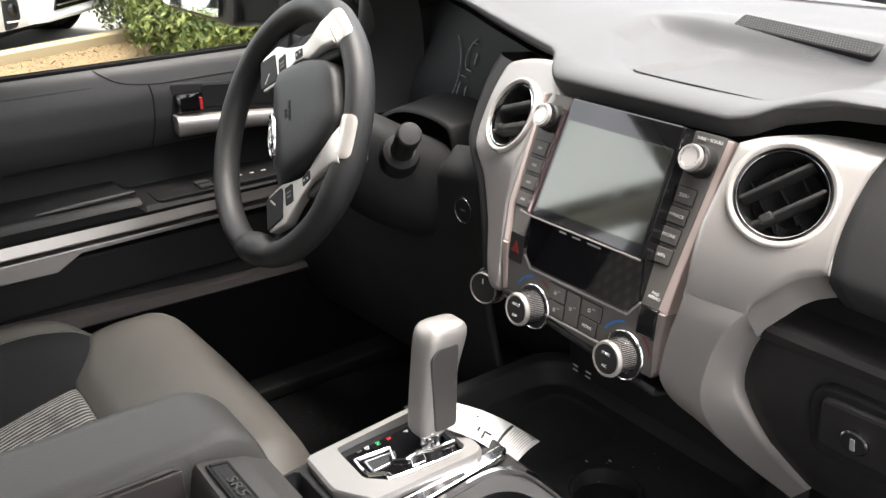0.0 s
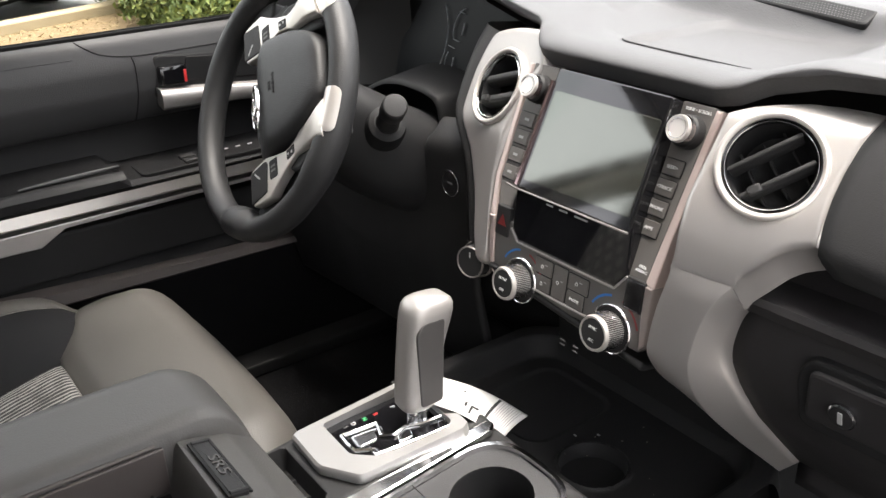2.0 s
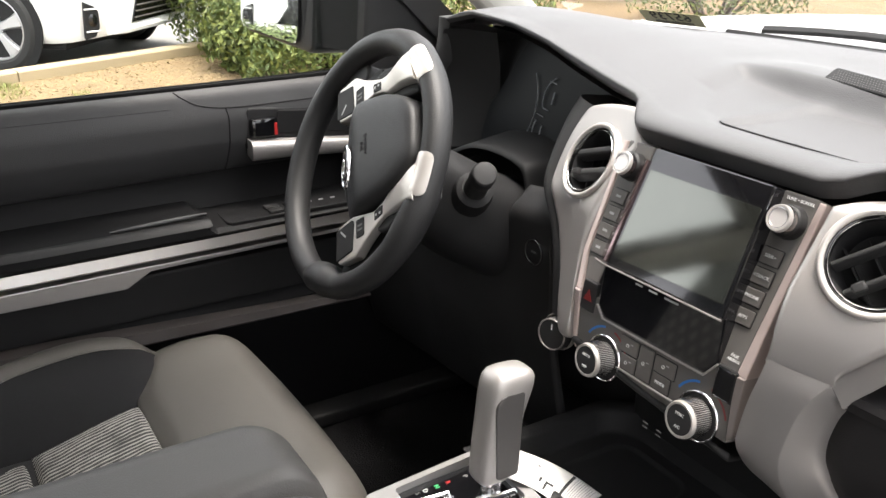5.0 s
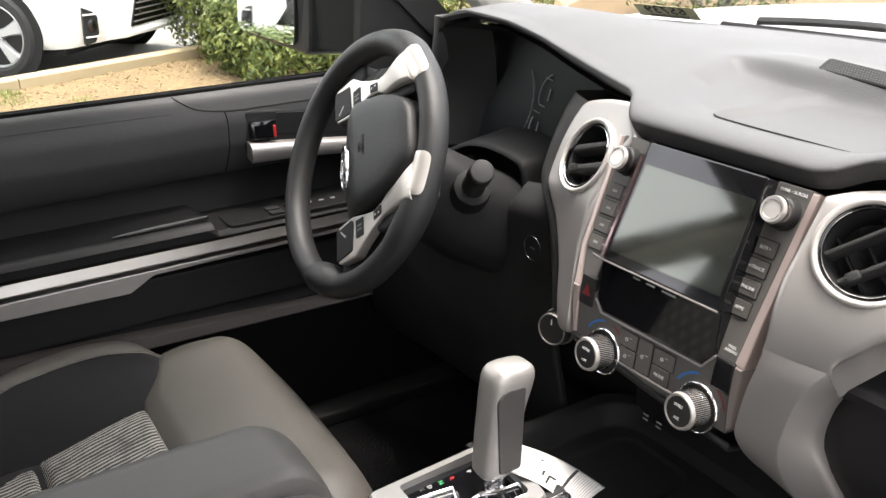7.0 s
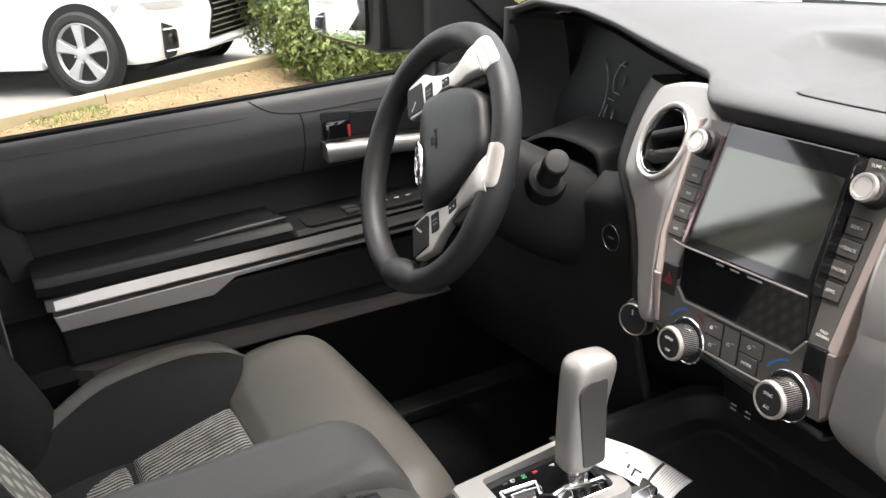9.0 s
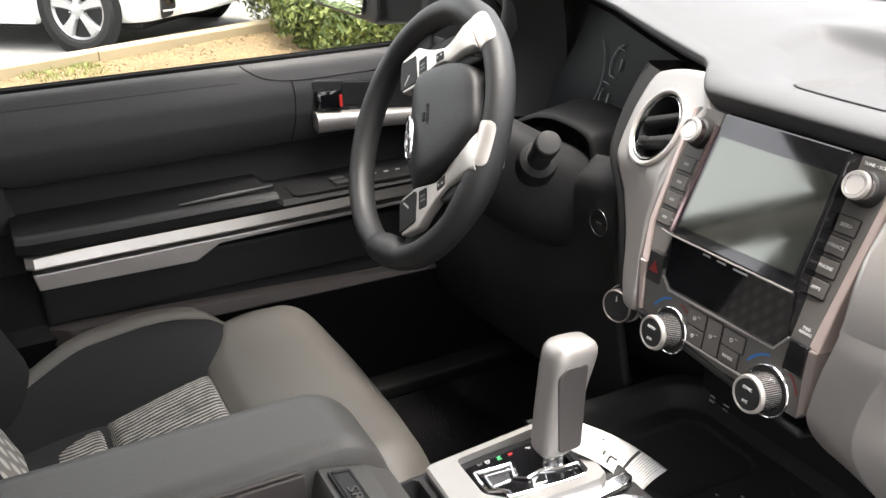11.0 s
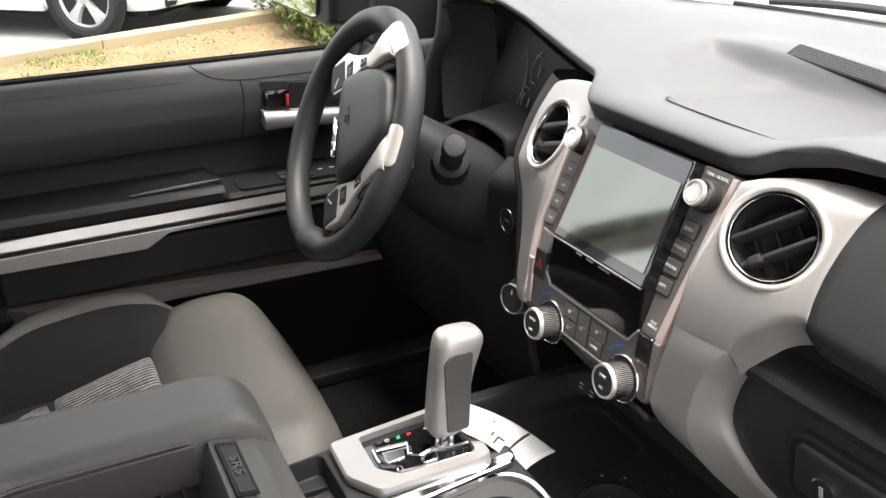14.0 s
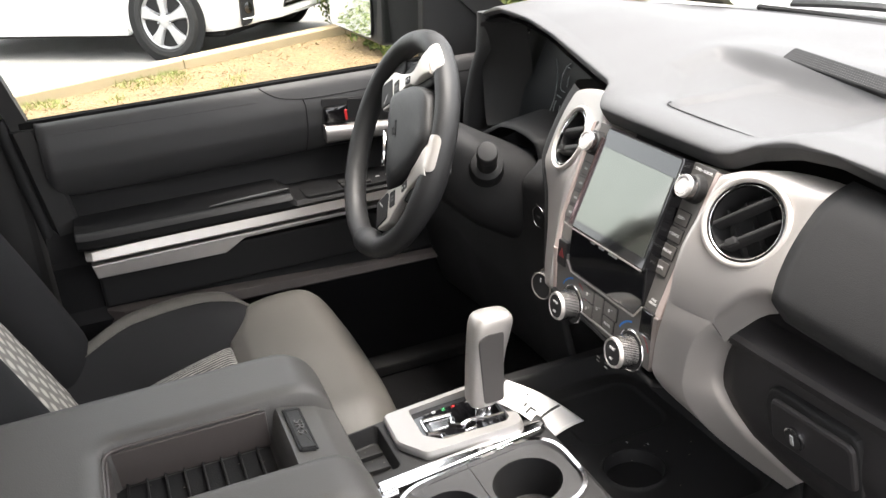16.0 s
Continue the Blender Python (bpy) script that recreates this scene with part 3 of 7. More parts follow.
# ---- outside mirror ----
mir = thing("wing_mirror", "white and black outside mirror on the driver's door", "wing mirror", (-1.13, 0.70, 1.50))
MM = frame_at((-1.14, 0.640, 1.495), (1, 0.10, 0), (0, 0.085, 1))
inv = T((1.13, -0.70, -1.50))
part("housing", plate(round_poly([(-0.123, -0.104), (0.160, -0.117), (0.175, -0.105), (0.175, 0.14), (-0.123, 0.14)], 0.028), 0.10, inv @ MM @ T((0, 0, -0.004)), 0.012, 3), BLACK, mir)
part("mirror_glass", plate(round_poly([(-0.116, -0.095), (0.128, -0.104), (0.128, 0.130), (-0.116, 0.130)], 0.024), 0.004, inv @ MM @ T((0, 0, 0.003)), 0.0), MIRROR, mir)
part("arm", loft([[inv @ Vector((x, y + a, z + b)) for a, b in ((-0.03, -0.03), (0.04, -0.03), (0.04, 0.16), (-0.03, 0.16))] for x, y, z in ((-1.00, 0.68, 1.42), (-0.97, 0.70, 1.42), (-0.88, 0.76, 1.42))]), BLACK, mir)

# ---- windscreen, wipers and bonnet ----
ws = thing("windscreen", "clear windscreen with a stock number sticker in its lower corner", "windscreen", (0, 1.2, 1.4), kind="structure")


def ws_fn(u, v):
    x = (2 * u - 1) * (0.80 - 0.10 * v)
    y = 1.33 - 0.14 * (2 * u - 1) ** 2 - 0.84 * v
    return (x, y - 1.2, 1.395 + 0.56 * v - 1.4)


wpane = part("pane", grid(ws_fn, 25, 9), GLASS, ws, smooth=60)
wpane.visible_shadow = False
ssm = frame_at((-0.592, 1.181 - 1.2, 1.4500 - 1.4), (-1, -0.22, 0), (0, -0.62, 0.45))
part("sticker", plate(rect(-0.062, -0.020, 0.062, 0.020), 0.0005, ssm), STICKER, ws, "pale yellow sticker with dark digits seen from behind")
words("65739", 0.034, INK, ssm @ T((0, 0.006, -0.0012)), ws, "sticker_digits")
for k in range(16):
    part("sticker_bar", plate(rect(-0.040 + 0.005 * k, -0.017, -0.0375 + 0.005 * k, -0.008), 0.0004, ssm @ T((0, 0, -0.001))), INK, ws)
cowl = part("cowl", grid(lambda u, v: ((2 * u - 1) * 0.84, 1.24 + 0.20 * v - 0.16 * (2 * u - 1) ** 2, 1.385 + 0.006 * math.sin(40 * v) - 0.01 * v), 40, 14), DEEP)
tagged(cowl, "black plastic cowl below the windscreen", "cowl", kind="structure")
for x0, x1, nm in ((-0.55, 0.05, "wiper"), (0.08, 0.62, "wiper")):
    wp = thing("wiper", "black wiper resting at the windscreen's foot", "wiper", (x0, 1.30, 1.42), group="wipers")
    L = x1 - x0
    part("arm", tube([(0.05 + (L - 0.1) * k / 8, 0.045 - 0.05 * k / 8 * 0.5 - 0.10 * ((x0 + L * k / 8) ** 2), 0.012 + 0.012 * math.sin(math.pi * k / 8)) for k in range(9)], 0.009, 6, flat=0.6), BLACK, wp)
    part("blade", tube([(L * k / 10, 0.015 - 0.12 * ((x0 + L * k / 10) ** 2 - x0 * x0 * 0), 0.004) for k in range(11)], 0.006, 6), RUBBER, wp)
bon = part("bonnet", grid(lambda u, v: ((2 * u - 1) * 0.96, 1.40 + 1.15 * v - 0.16 * (2 * u - 1) ** 2 * (1 - v), 1.402 + 0.030 * math.sin(math.pi * (0.1 + 0.8 * u)) - 0.09 * v ** 2 - 0.02 * (2 * u - 1) ** 6), 31, 21), CARWHITE)
wall(bon, 0.03, -1)
tagged(bon, "white painted bonnet beyond the windscreen", "bonnet")

# ---- dashboard ----
dash = thing("dashboard", "grey moulded dashboard with a soft grained top", "dashboard", (0, 0.9, 1.2))
DI = T((0, -0.9, -1.2))


def spart(name, bm, mat, parent=None, label="", smooth=20):
    bmesh.ops.transform(bm, matrix=DI, verts=bm.verts)
    return part(name, bm, mat, parent or dash, label, smooth)


LIP_X = [-0.86, -0.72, -0.665, -0.65, -0.56, -0.46, -0.38, -0.30, -0.235, -0.185, -0.172, -0.142, -0.13, 0.105, 0.125, 0.15, 0.20, 0.25, 0.32, 0.45, 0.86]
LIP_Y = [0.86, 0.80, 0.76, 0.742, 0.738, 0.738, 0.738, 0.735, 0.728, 0.722, 0.715, 0.684, 0.678, 0.678, 0.684, 0.694, 0.700, 0.702, 0.700, 0.700, 0.76]
LIP_Z = [1.42, 1.43, 1.445, 1.466, 1.485, 1.482, 1.468, 1.447, 1.435, 1.429, 1.426, 1.404, 1.401, 1.401, 1.405, 1.418, 1.432, 1.436, 1.430, 1.418, 1.40]


TOP_X = [-0.86, -0.72, -0.66, -0.56, -0.46, -0.38, -0.30, -0.20, -0.10, 0.10, 0.20, 0.32, 0.86]
TOP_Y = [0.90, 0.84, 0.772, 0.765, 0.765, 0.765, 0.760, 0.745, 0.712, 0.710, 0.728, 0.735, 0.80]
TOP_Z = [1.432, 1.440, 1.468, 1.494, 1.490, 1.478, 1.461, 1.444, 1.430, 1.428, 1.451, 1.450, 1.42]


def dash_top(u, v):
    x = -0.86 + 1.72 * u
    yl, zl = lerp_table(x, LIP_X, LIP_Y), lerp_table(x, LIP_X, LIP_Z)
    yt, zt = smooth_table(x, TOP_X, TOP_Y), smooth_table(x, TOP_X, TOP_Z)
    yb = 1.265 - 0.17 * (x / 0.8) ** 2
    mid = smoothstep(-0.175, -0.150, x)
    up_ = 0.004 + (0.012 - 0.004 * smoothstep(0.13, 0.2, x)) * mid
    if v < 0.06:
        k = v / 0.06
        return (x, yl + (0.006 + 0.003 * mid) * (1 - k), zl - 0.002 + (up_ + 0.002) * k)
    if v < 0.18:
        k = (v - 0.06) / 0.12
        a = k * math.pi / 2
        h = 1 - smoothstep(-0.20, -0.14, x) + 0.7 * smoothstep(0.13, 0.2, x)
        return (x, yl + (yt - yl) * (1 - math.cos(a)) ** (1 + 1.6 * h), zl + up_ + (zt - zl - up_) * math.sin(a) ** (1 - 0.35 * h))
    k = (v - 0.18) / 0.82
    y = yt + (yb - yt) * k
    z = zt + (1.437 - zt) * smoothstep(0, 0.9, k) + 0.012 * math.sin(math.pi * k) * (0.4 + 0.6 * smoothstep(-0.1, -0.4, x))
    # hollow round the tray, rising again under the loudspeaker
    d_in = min((x + 0.070) * 0.707 + (y - 0.700) * 0.707 if x < 0.05 else 1.0, (x + 0.190) * 0.958 + (y - 0.82) * 0.287, y - 0.690)
    hol = smoothstep(0.0, 0.034, d_in) * smoothstep(0.32, 0.24, x) * smoothstep(0.935, 0.905, y)
    z += 0.017 * math.exp(-((y - 0.955) / 0.065) ** 2) * smoothstep(-0.25, -0.12, x)
    z += (zt + 0.03 * (y - yt) - 0.009 * smoothstep(0.0, 0.06, y - yt) - z) * hol
    # the tray with a crisp lip at its front and near corner
    r_ = 0.045
    qx, qy = abs(x - 0.040) - (0.122 - r_), abs(y - 0.822) - (0.094 - r_)
    d_ = r_ - math.hypot(max(qx, 0), max(qy, 0)) - min(max(qx, qy), 0)
    soft_ = smoothstep(0.06, 0.13, x) + 0.5 * smoothstep(0.78, 0.84, y)
    z -= 0.0060 * smoothstep(0.0, 0.0025 + 0.04 * min(1, soft_), d_)
    return (x, y, z)


dt = grid(dash_top, 261, 170)
dt.verts.index_update()
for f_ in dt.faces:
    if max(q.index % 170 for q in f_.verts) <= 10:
        f_.material_index = 1                      # the brow's underside, its shade put in as a darker plastic
    if min(q.index % 170 for q in f_.verts) >= 163:
        f_.material_index = 2                      # black strip at the foot of the windscreen
spart("top", dt, [DASHTOP, DASH, RUBBER], label="pale grey grained dashboard top, lit by the windscreen, its brow coloured darker beneath as shade", smooth=50)


def on_dash(x, y):
    yt, yb = smooth_table(x, TOP_X, TOP_Y), 1.265 - 0.17 * (x / 0.8) ** 2
    return Vector(dash_top((x + 0.86) / 1.72, 0.18 + 0.82 * (y - yt) / (yb - yt)))


lip_path = curve_pts([(-0.076, 0.752, 0), (-0.067, 0.741, 0), (-0.050, 0.7315, 0), (-0.002, 0.7280, 0), (0.058, 0.7275, 0), (0.108, 0.7285, 0)], 6, False)
spart("tray_gap", tube([on_dash(p.x, p.y - 0.002) + Vector((0, 0, 0.0012)) for p in lip_path], 0.0015, 8, radii=[0.0010 * min(1, 0.2 + k / 5, 0.1 + (len(lip_path) - k) / 10) for k in range(len(lip_path))]), RUBBER)
# loudspeaker grille on the dash top
g_a, g_b, g_c, g_d = on_dash(-0.085, 0.942), on_dash(0.100, 0.926), on_dash(0.008, 0.920), on_dash(0.008, 0.950)
GM = frame_at(tuple((g_a + g_b) / 2 + Vector((0, 0, 0.0035))), tuple(g_b - g_a), tuple(g_d - g_c))
gr = spart("speaker_grille", plate(round_poly(rect(-0.098, -0.0125, 0.098, 0.0125), 0.006), 0.030, GM, 0.003), DEEP, label="black perforated loudspeaker grille")
gm = bmesh.new()
for i in range(46):
    for j in range(6):
        a, b = -0.0885 + 0.00388 * i + 0.0019 * (j % 2), -0.0092 + 0.0037 * j
        bmesh.ops.create_circle(gm, cap_ends=True, segments=5, radius=0.0011, matrix=GM @ T((a, b, 0.0006)))
spart("grille_mesh", gm, DASH, gr)["kind"] = "stuff"
spart("sensor", lathe([(0.012, 0), (0.011, 0.004), (0.006, 0.006), (0.001, 0.006)], 20, T((0.16, 1.06, 1.444))), BLACK)

# the instrument binnacle under the hood: side walls, lens, shelf and the arch over the column
def hood_wall(u, v):
    """The dark tunnel under the hood, from its lip back to the cluster."""
    x = -0.648 + 0.46 * u
    return (x + 0.03 * v * (1 - 2 * u), lerp_table(x, LIP_X, LIP_Y) + 0.004 + 0.11 * v, lerp_table(x, LIP_X, LIP_Z) - 0.008 - 0.030 * v)


spart("hood_lining", grid(hood_wall, 40, 8), BLACK, smooth=60)
LENS_M = frame_at((-0.45, 0.792, 1.345), (1, -0.05, 0), (0, 0.26, 1))
spart("cluster_backing", plate(round_poly([(-0.215, -0.080), (-0.10, -0.062), (0.02, -0.048), (0.20, -0.060), (0.22, 0.115), (-0.10, 0.128), (-0.19, 0.118)], 0.02), 0.02, LENS_M @ T((0, 0, -0.012))), DEEP, label="black instrument cluster in shade")


def hood_side(u, v):
    """The moulded inner wall at the outer end of the hood, hollowed like a saddle."""
    z = 1.268 + 0.190 * v
    x = -0.640 - 0.030 * math.sin(math.pi * v) ** 0.8 * (1 - u) + 0.055 * u
    return (x, 0.738 + 0.062 * u + 0.010 * math.sin(math.pi * v), z + 0.004 * u)


spart("hood_backing", box((-0.68, 0.856, 1.28), (-0.36, 0.866, 1.450), 0.002), RUBBER)
spart("hood_side", grid(hood_side, 10, 20), BLACK, label="black inner side of the instrument hood", smooth=60)
spart("hood_post", loft([[(x + a, y + b, z) for a, b in ((-0.012, 0.0), (-0.006, -0.006), (0.006, -0.006), (0.012, 0.0), (0.012, 0.05), (-0.012, 0.05))] for x, y, z in ((-0.650, 0.745, 1.475), (-0.654, 0.744, 1.44), (-0.660, 0.742, 1.405), (-0.690, 0.738, 1.36), (-0.712, 0.732, 1.30), (-0.722, 0.728, 1.24))]), DASH, smooth=60)
ARCH_X = [-0.640, -0.600, -0.564, -0.520, -0.474, -0.430, -0.400, -0.380, -0.371]
ARCH_Z = [1.245, 1.262, 1.278, 1.297, 1.306, 1.307, 1.304, 1.296, 1.268]


def arch_point(k):
    q = curve_pts([(x, 0.709, z) for x, z in zip(ARCH_X, ARCH_Z)], 6, False)
    return q[min(len(q) - 1, round(k * (len(q) - 1)))]


def shelf(u, v):
    """The moulding between the arch and the cluster: a rounded front edge that runs back to the lens."""
    a = arch_point(u)
    out = Vector((-0.30 + 0.85 * u, 0, 0.85 - 0.35 * u)).normalized()
    k = min(1.0, v / 0.25)
    rise = 0.007 * math.sin(k * math.pi / 2)
    run = 0.0 if v < 0.25 else (v - 0.25) / 0.75
    return a + out * (rise + 0.022 * run) + Vector((0, -0.002 + 0.006 * (1 - math.cos(k * math.pi / 2)) + 0.085 * run, -0.010 * run))


spart("cluster_shelf", grid(shelf, 49, 14), DEEP, label="dark grey moulding over the steering column", smooth=60)
spart("arch_lining", grid(lambda u, v: arch_point(u) + Vector((0, 0.004 + 0.06 * v, -0.006 * v)), 49, 4), RUBBER, smooth=60)
spart("inner_backing", box((-0.86, 0.790, 0.95), (-0.13, 0.805, 1.290), 0.003), RUBBER)
cl = thing("instrument_cluster", "dark unlit instrument cluster with two round dials", "instrument cluster", (-0.45, 0.792, 1.345))
CI = T((0.45, -0.792, -1.345)) @ LENS_M


def arc_mark(cx, cy, r, a0, a1, w):
    return tube([CI @ Vector((cx + r * math.cos(radians(a0 + (a1 - a0) * k / 16)), cy + r * math.sin(radians(a0 + (a1 - a0) * k / 16)), 0.001)) for k in range(17)], w, 6)


part("lens", plate(round_poly([(-0.205, -0.072), (-0.10, -0.056), (0.02, -0.044), (0.185, -0.052), (0.205, 0.10), (-0.08, 0.115), (-0.13, 0.02)], 0.012), 0.004, CI @ T((0, 0, -0.002)), 0.001), material("cluster_lens", (0.006, 0.0066, 0.008), 0.35, spec=0.08, vary=0.05), cl, "smoky black lens")
part("dial_arc", arc_mark(-0.098, 0.010, 0.078, -52, 42, 0.0009), FAINT, cl, "faint dial edge")
for cx, cy, flip in ((-0.004, 0.020, 0), (-0.012, -0.032, 1)):
    part("gauge_mark", arc_mark(cx + 0.030, cy + 0.012, 0.034, 112 if not flip else 150, 205 if not flip else 200, 0.0009), FAINT, cl)
    part("gauge_tick", box((cx - 0.002, cy - 0.0045, 0), (cx + 0.013, cy - 0.0030, 0.0012), m=CI @ pose(0, 0, 0, 0, 0, -6)), FAINT, cl)
    part("gauge_tick", box((cx + 0.016, cy + 0.006, 0), (cx + 0.0175, cy + 0.024, 0.0012), m=CI @ pose(0, 0, 0, 0, 0, -4)), FAINT, cl)
    part("gauge_tick", box((cx - 0.003, cy + 0.036, 0), (cx + 0.014, cy + 0.0372, 0.0012), m=CI @ pose(0, 0, 0, 0, 0, -6)), FAINT, cl)

spart("left_end", plate(round_poly([(-0.90, 1.10), (-0.690, 1.10), (-0.690, 1.435), (-0.74, 1.428), (-0.90, 1.425)], 0.01), 0.10, frame_at((0, 0.745, 0), (1, 0.2, 0), (0, 0.20, 1)), 0.006), BLACK, label="black end of the dashboard by the door")
KNEE_L = [(-0.80, 0.640), (-0.62, 0.655), (-0.46, 0.665), (-0.36, 0.668), (-0.255, 0.664)]


def knee_fn(u, v):
    """The knee panel: leaning forward below, its top edge falling away under the column."""
    x = -0.80 + 0.555 * u
    top = lerp_table(x, [-0.80, -0.62, -0.56, -0.40, -0.362, -0.345, -0.25], [1.235, 1.245, 1.20, 1.20, 1.25, 1.286, 1.302])
    z = 0.90 + (top - 0.90) * v
    y = lerp_table(x, [p[0] for p in KNEE_L], [p[1] for p in KNEE_L])
    return (x, y + 0.02 * max(0, 0.55 - v) ** 1.3 * 4 + 0.03 * smoothstep(0.90, 1.0, v) ** 2 + 0.010 * (1 - v), z)


knee = spart("knee_panel", grid(knee_fn, 60, 40), BLACK, label="black knee panel under the steering column", smooth=50)
wall(knee, 0.01, 0)
st = frame_at((-0.283, 0.6605, 1.219), (1, 0.02, 0), (0, 0.02, 1))
stb = spart("start_button", lathe([(0.0165, -0.01), (0.0165, 0.0010), (0.0155, 0.0020), (0.001, 0.0012)], 28, st), DEEP)
spart("button_ring", ring(0.0168, 0.0180, 0.0026, 40, st), DIM_CHROME, stb)
spart("button_print", plate(rect(-0.005, -0.0012, 0.005, 0.0012), 0.0004, st @ T((0, 0, 0.0022))), TEXT_DIM, stb)
dl = frame_at((-0.163, 0.608, 1.168), (1, 0.25, 0), (0, 0.10, 1))
dial = spart("drive_dial", lathe([(0.0195, -0.012), (0.0195, 0.010), (0.0175, 0.0125), (0.001, 0.012)], 36, dl), BLACK, label="black rotary drive selector")
spart("dial_ring", ring(0.0180, 0.0198, 0.0025, 40, dl @ T((0, 0, 0.0112))), GUN, dial)
spart("dial_foot", ring(0.0205, 0.0230, 0.006, 40, dl @ T((0, 0, -0.006))), GUN, dial)
spart("dial_pointer", plate(rect(-0.0007, 0.006, 0.0007, 0.0125), 0.0006, dl @ T((0, 0, 0.0135))), PRINT, dial)

def surround(outline, at, r, steps=9):
    """A moulded surround with a rounded rim and a round opening; at(x, y, z) gives the place on its bent face."""
    pts = [Vector((p[0], p[1])) for p in outline]
    dirs = [p.normalized() for p in pts]
    rings = [[at(p.x + d_.x * g, p.y + d_.y * g, z) for p, d_ in zip(pts, dirs)] for g, z in ((0.003, -0.03), (0.002, -0.010), (0.0, -0.0035), (-0.003, -0.0008), (-0.007, 0.0))]
    for k in range(1, steps):
        g = k / steps
        rings.append([at(*((p - d_ * 0.007).lerp(d_ * (r + 0.004), g)), 0.0) for p, d_ in zip(pts, dirs)])
    rings += [[at(*(d_ * (r + 0.003)), 0.0) for d_ in dirs], [at(*(d_ * r), -0.002) for d_ in dirs], [at(*(d_ * r), -0.03) for d_ in dirs]]
    return loft(rings, cap=False)


# silver surround of the driver's centre vent: it turns to the driver, and its tail bends down to the drive dial
VL = frame_at((-0.193, 0.669, 1.364), (1, -0.2, 0), (0, 0.5, 0.866))
VL_LOW = frame_at(VL @ Vector((0, -0.05, 0)), (1, -0.2, 0), (0, 0.27, 0.96))


def on_left(x, y, z):
    k = smoothstep(-0.035, -0.065, y)
    return (VL @ Vector((x, y, z))).lerp(VL_LOW @ Vector((x, y + 0.05, z)), k)


lout = curve_pts([(-0.0655, 0.052), (-0.071, 0.015), (-0.065, -0.025), (-0.054, -0.052), (-0.030, -0.073), (-0.009, -0.090), (0.024, -0.134), (0.046, -0.180), (0.062, -0.198), (0.078, -0.186), (0.064, -0.140), (0.055, -0.097), (0.053, -0.035), (0.056, 0.010), (0.068, 0.038), (0.052, 0.060), (0.036, 0.076), (-0.010, 0.073), (-0.050, 0.063)], 4)
spart("left_vent_surround", surround(lout, on_left, 0.044), SILVER, label="satin silver surround of the driver's centre vent", smooth=40)
FL_OUT = [(-0.314, 0.750, 1.412), (-0.312, 0.728, 1.385), (-0.298, 0.695, 1.345), (-0.276, 0.668, 1.310), (-0.232, 0.648, 1.272), (-0.205, 0.632, 1.225), (-0.188, 0.622, 1.170)]
FL_IN = [(-0.060, 0.060), (-0.071, 0.030), (-0.069, -0.015), (-0.056, -0.050), (-0.011, -0.090), (0.022, -0.134), (0.044, -0.182)]


def flank(u, v):
    """Dark flank that wraps from the silver surround back to the cluster and the knee panel."""
    a = curve_pts([tuple(on_left(x, y, -0.006)) for x, y in FL_IN], 6, False)
    b = curve_pts(FL_OUT, 6, False)
    i = round(u * (len(a) - 1))
    if v <= 0.6:
        k = v / 0.6
        return a[i].lerp(b[i], k) + Vector((-0.003, -0.005, 0.002)) * math.sin(math.pi * k)
    return b[i] + Vector((0.012, 0.11, -0.012)) * ((v - 0.6) / 0.4)


spart("vent_flank", grid(flank, 37, 14), BLACK, label="black flank beside the silver surround", smooth=60)
# silver surround of the passenger's centre vent, turned a little to the passenger
VR = frame_at((0.188, 0.653, 1.370), (1, 0.3, 0), (0, 0.6, 0.8))
rout = [(-0.050, 0.044), (-0.031, 0.0545), (-0.009, 0.0625), (0.012, 0.0675), (0.038, 0.0685), (0.060, 0.0675), (0.078, 0.0650), (0.0725, 0.050), (0.0660, 0.032), (0.0610, 0.008), (0.0580, -0.015), (0.0570, -0.038), (0.0568, -0.0575), (0.046, -0.0605), (0.036, -0.0640), (0.026, -0.0705), (0.014, -0.0820), (0.002, -0.0930), (-0.006, -0.1030), (-0.035, -0.1010), (-0.062, -0.0990), (-0.0625, -0.070), (-0.0615, -0.039), (-0.058, -0.015), (-0.0545, 0.010), (-0.052, 0.028)]
rfine = [Vector(p).lerp(Vector(rout[(i + 1) % len(rout)]), k / 3) for i, p in enumerate(rout) for k in range(3)]


TUCK = 0.022      # the face turns upright towards the leg


def on_right(x, y, z):
    top = 0.018 * smoothstep(0.030, 0.075, y) ** 2              # the face rolls back under the brow
    foot = smoothstep(-0.085, -0.099, y)
    zz = z * (1 - foot) if z < 0 and -0.064 < x < -0.002 else z    # its foot runs on into the leg
    return VR @ Vector((x, y, zz - top - TUCK * max(0.0, (-0.022 - y) / 0.078) ** 2))


spart("right_vent_surround", surround(rfine, on_right, 0.044), SILVER, label="satin silver surround of the passenger's centre vent", smooth=45)
# bright moulding along its outer edge
be = [VR @ Vector((x + 0.0015, y, 0.0)) for x, y in [(p[0], p[1] - 0.002) for p in curve_pts([(0.0795, 0.066, 0), (0.0725, 0.050, 0), (0.0660, 0.032, 0), (0.0610, 0.008, 0), (0.0580, -0.015, 0), (0.0570, -0.038, 0), (0.0568, -0.0565, 0)], 5, False)]]
be = [p - (VR.to_3x3() @ Vector((0, 0, 1))) * 0.018 * smoothstep(0.030, 0.075, (VR.inverted() @ p).y) ** 2 for p in be]
spart("bright_edge", tube(be, 0.0034, 10, radii=[0.0034 * min(1, 0.25 + k / 6, 0.5 + (len(be) - k) / 6) for k in range(len(be))]), SILVER2, label="bright silver edge beside the upper panel", smooth=60)
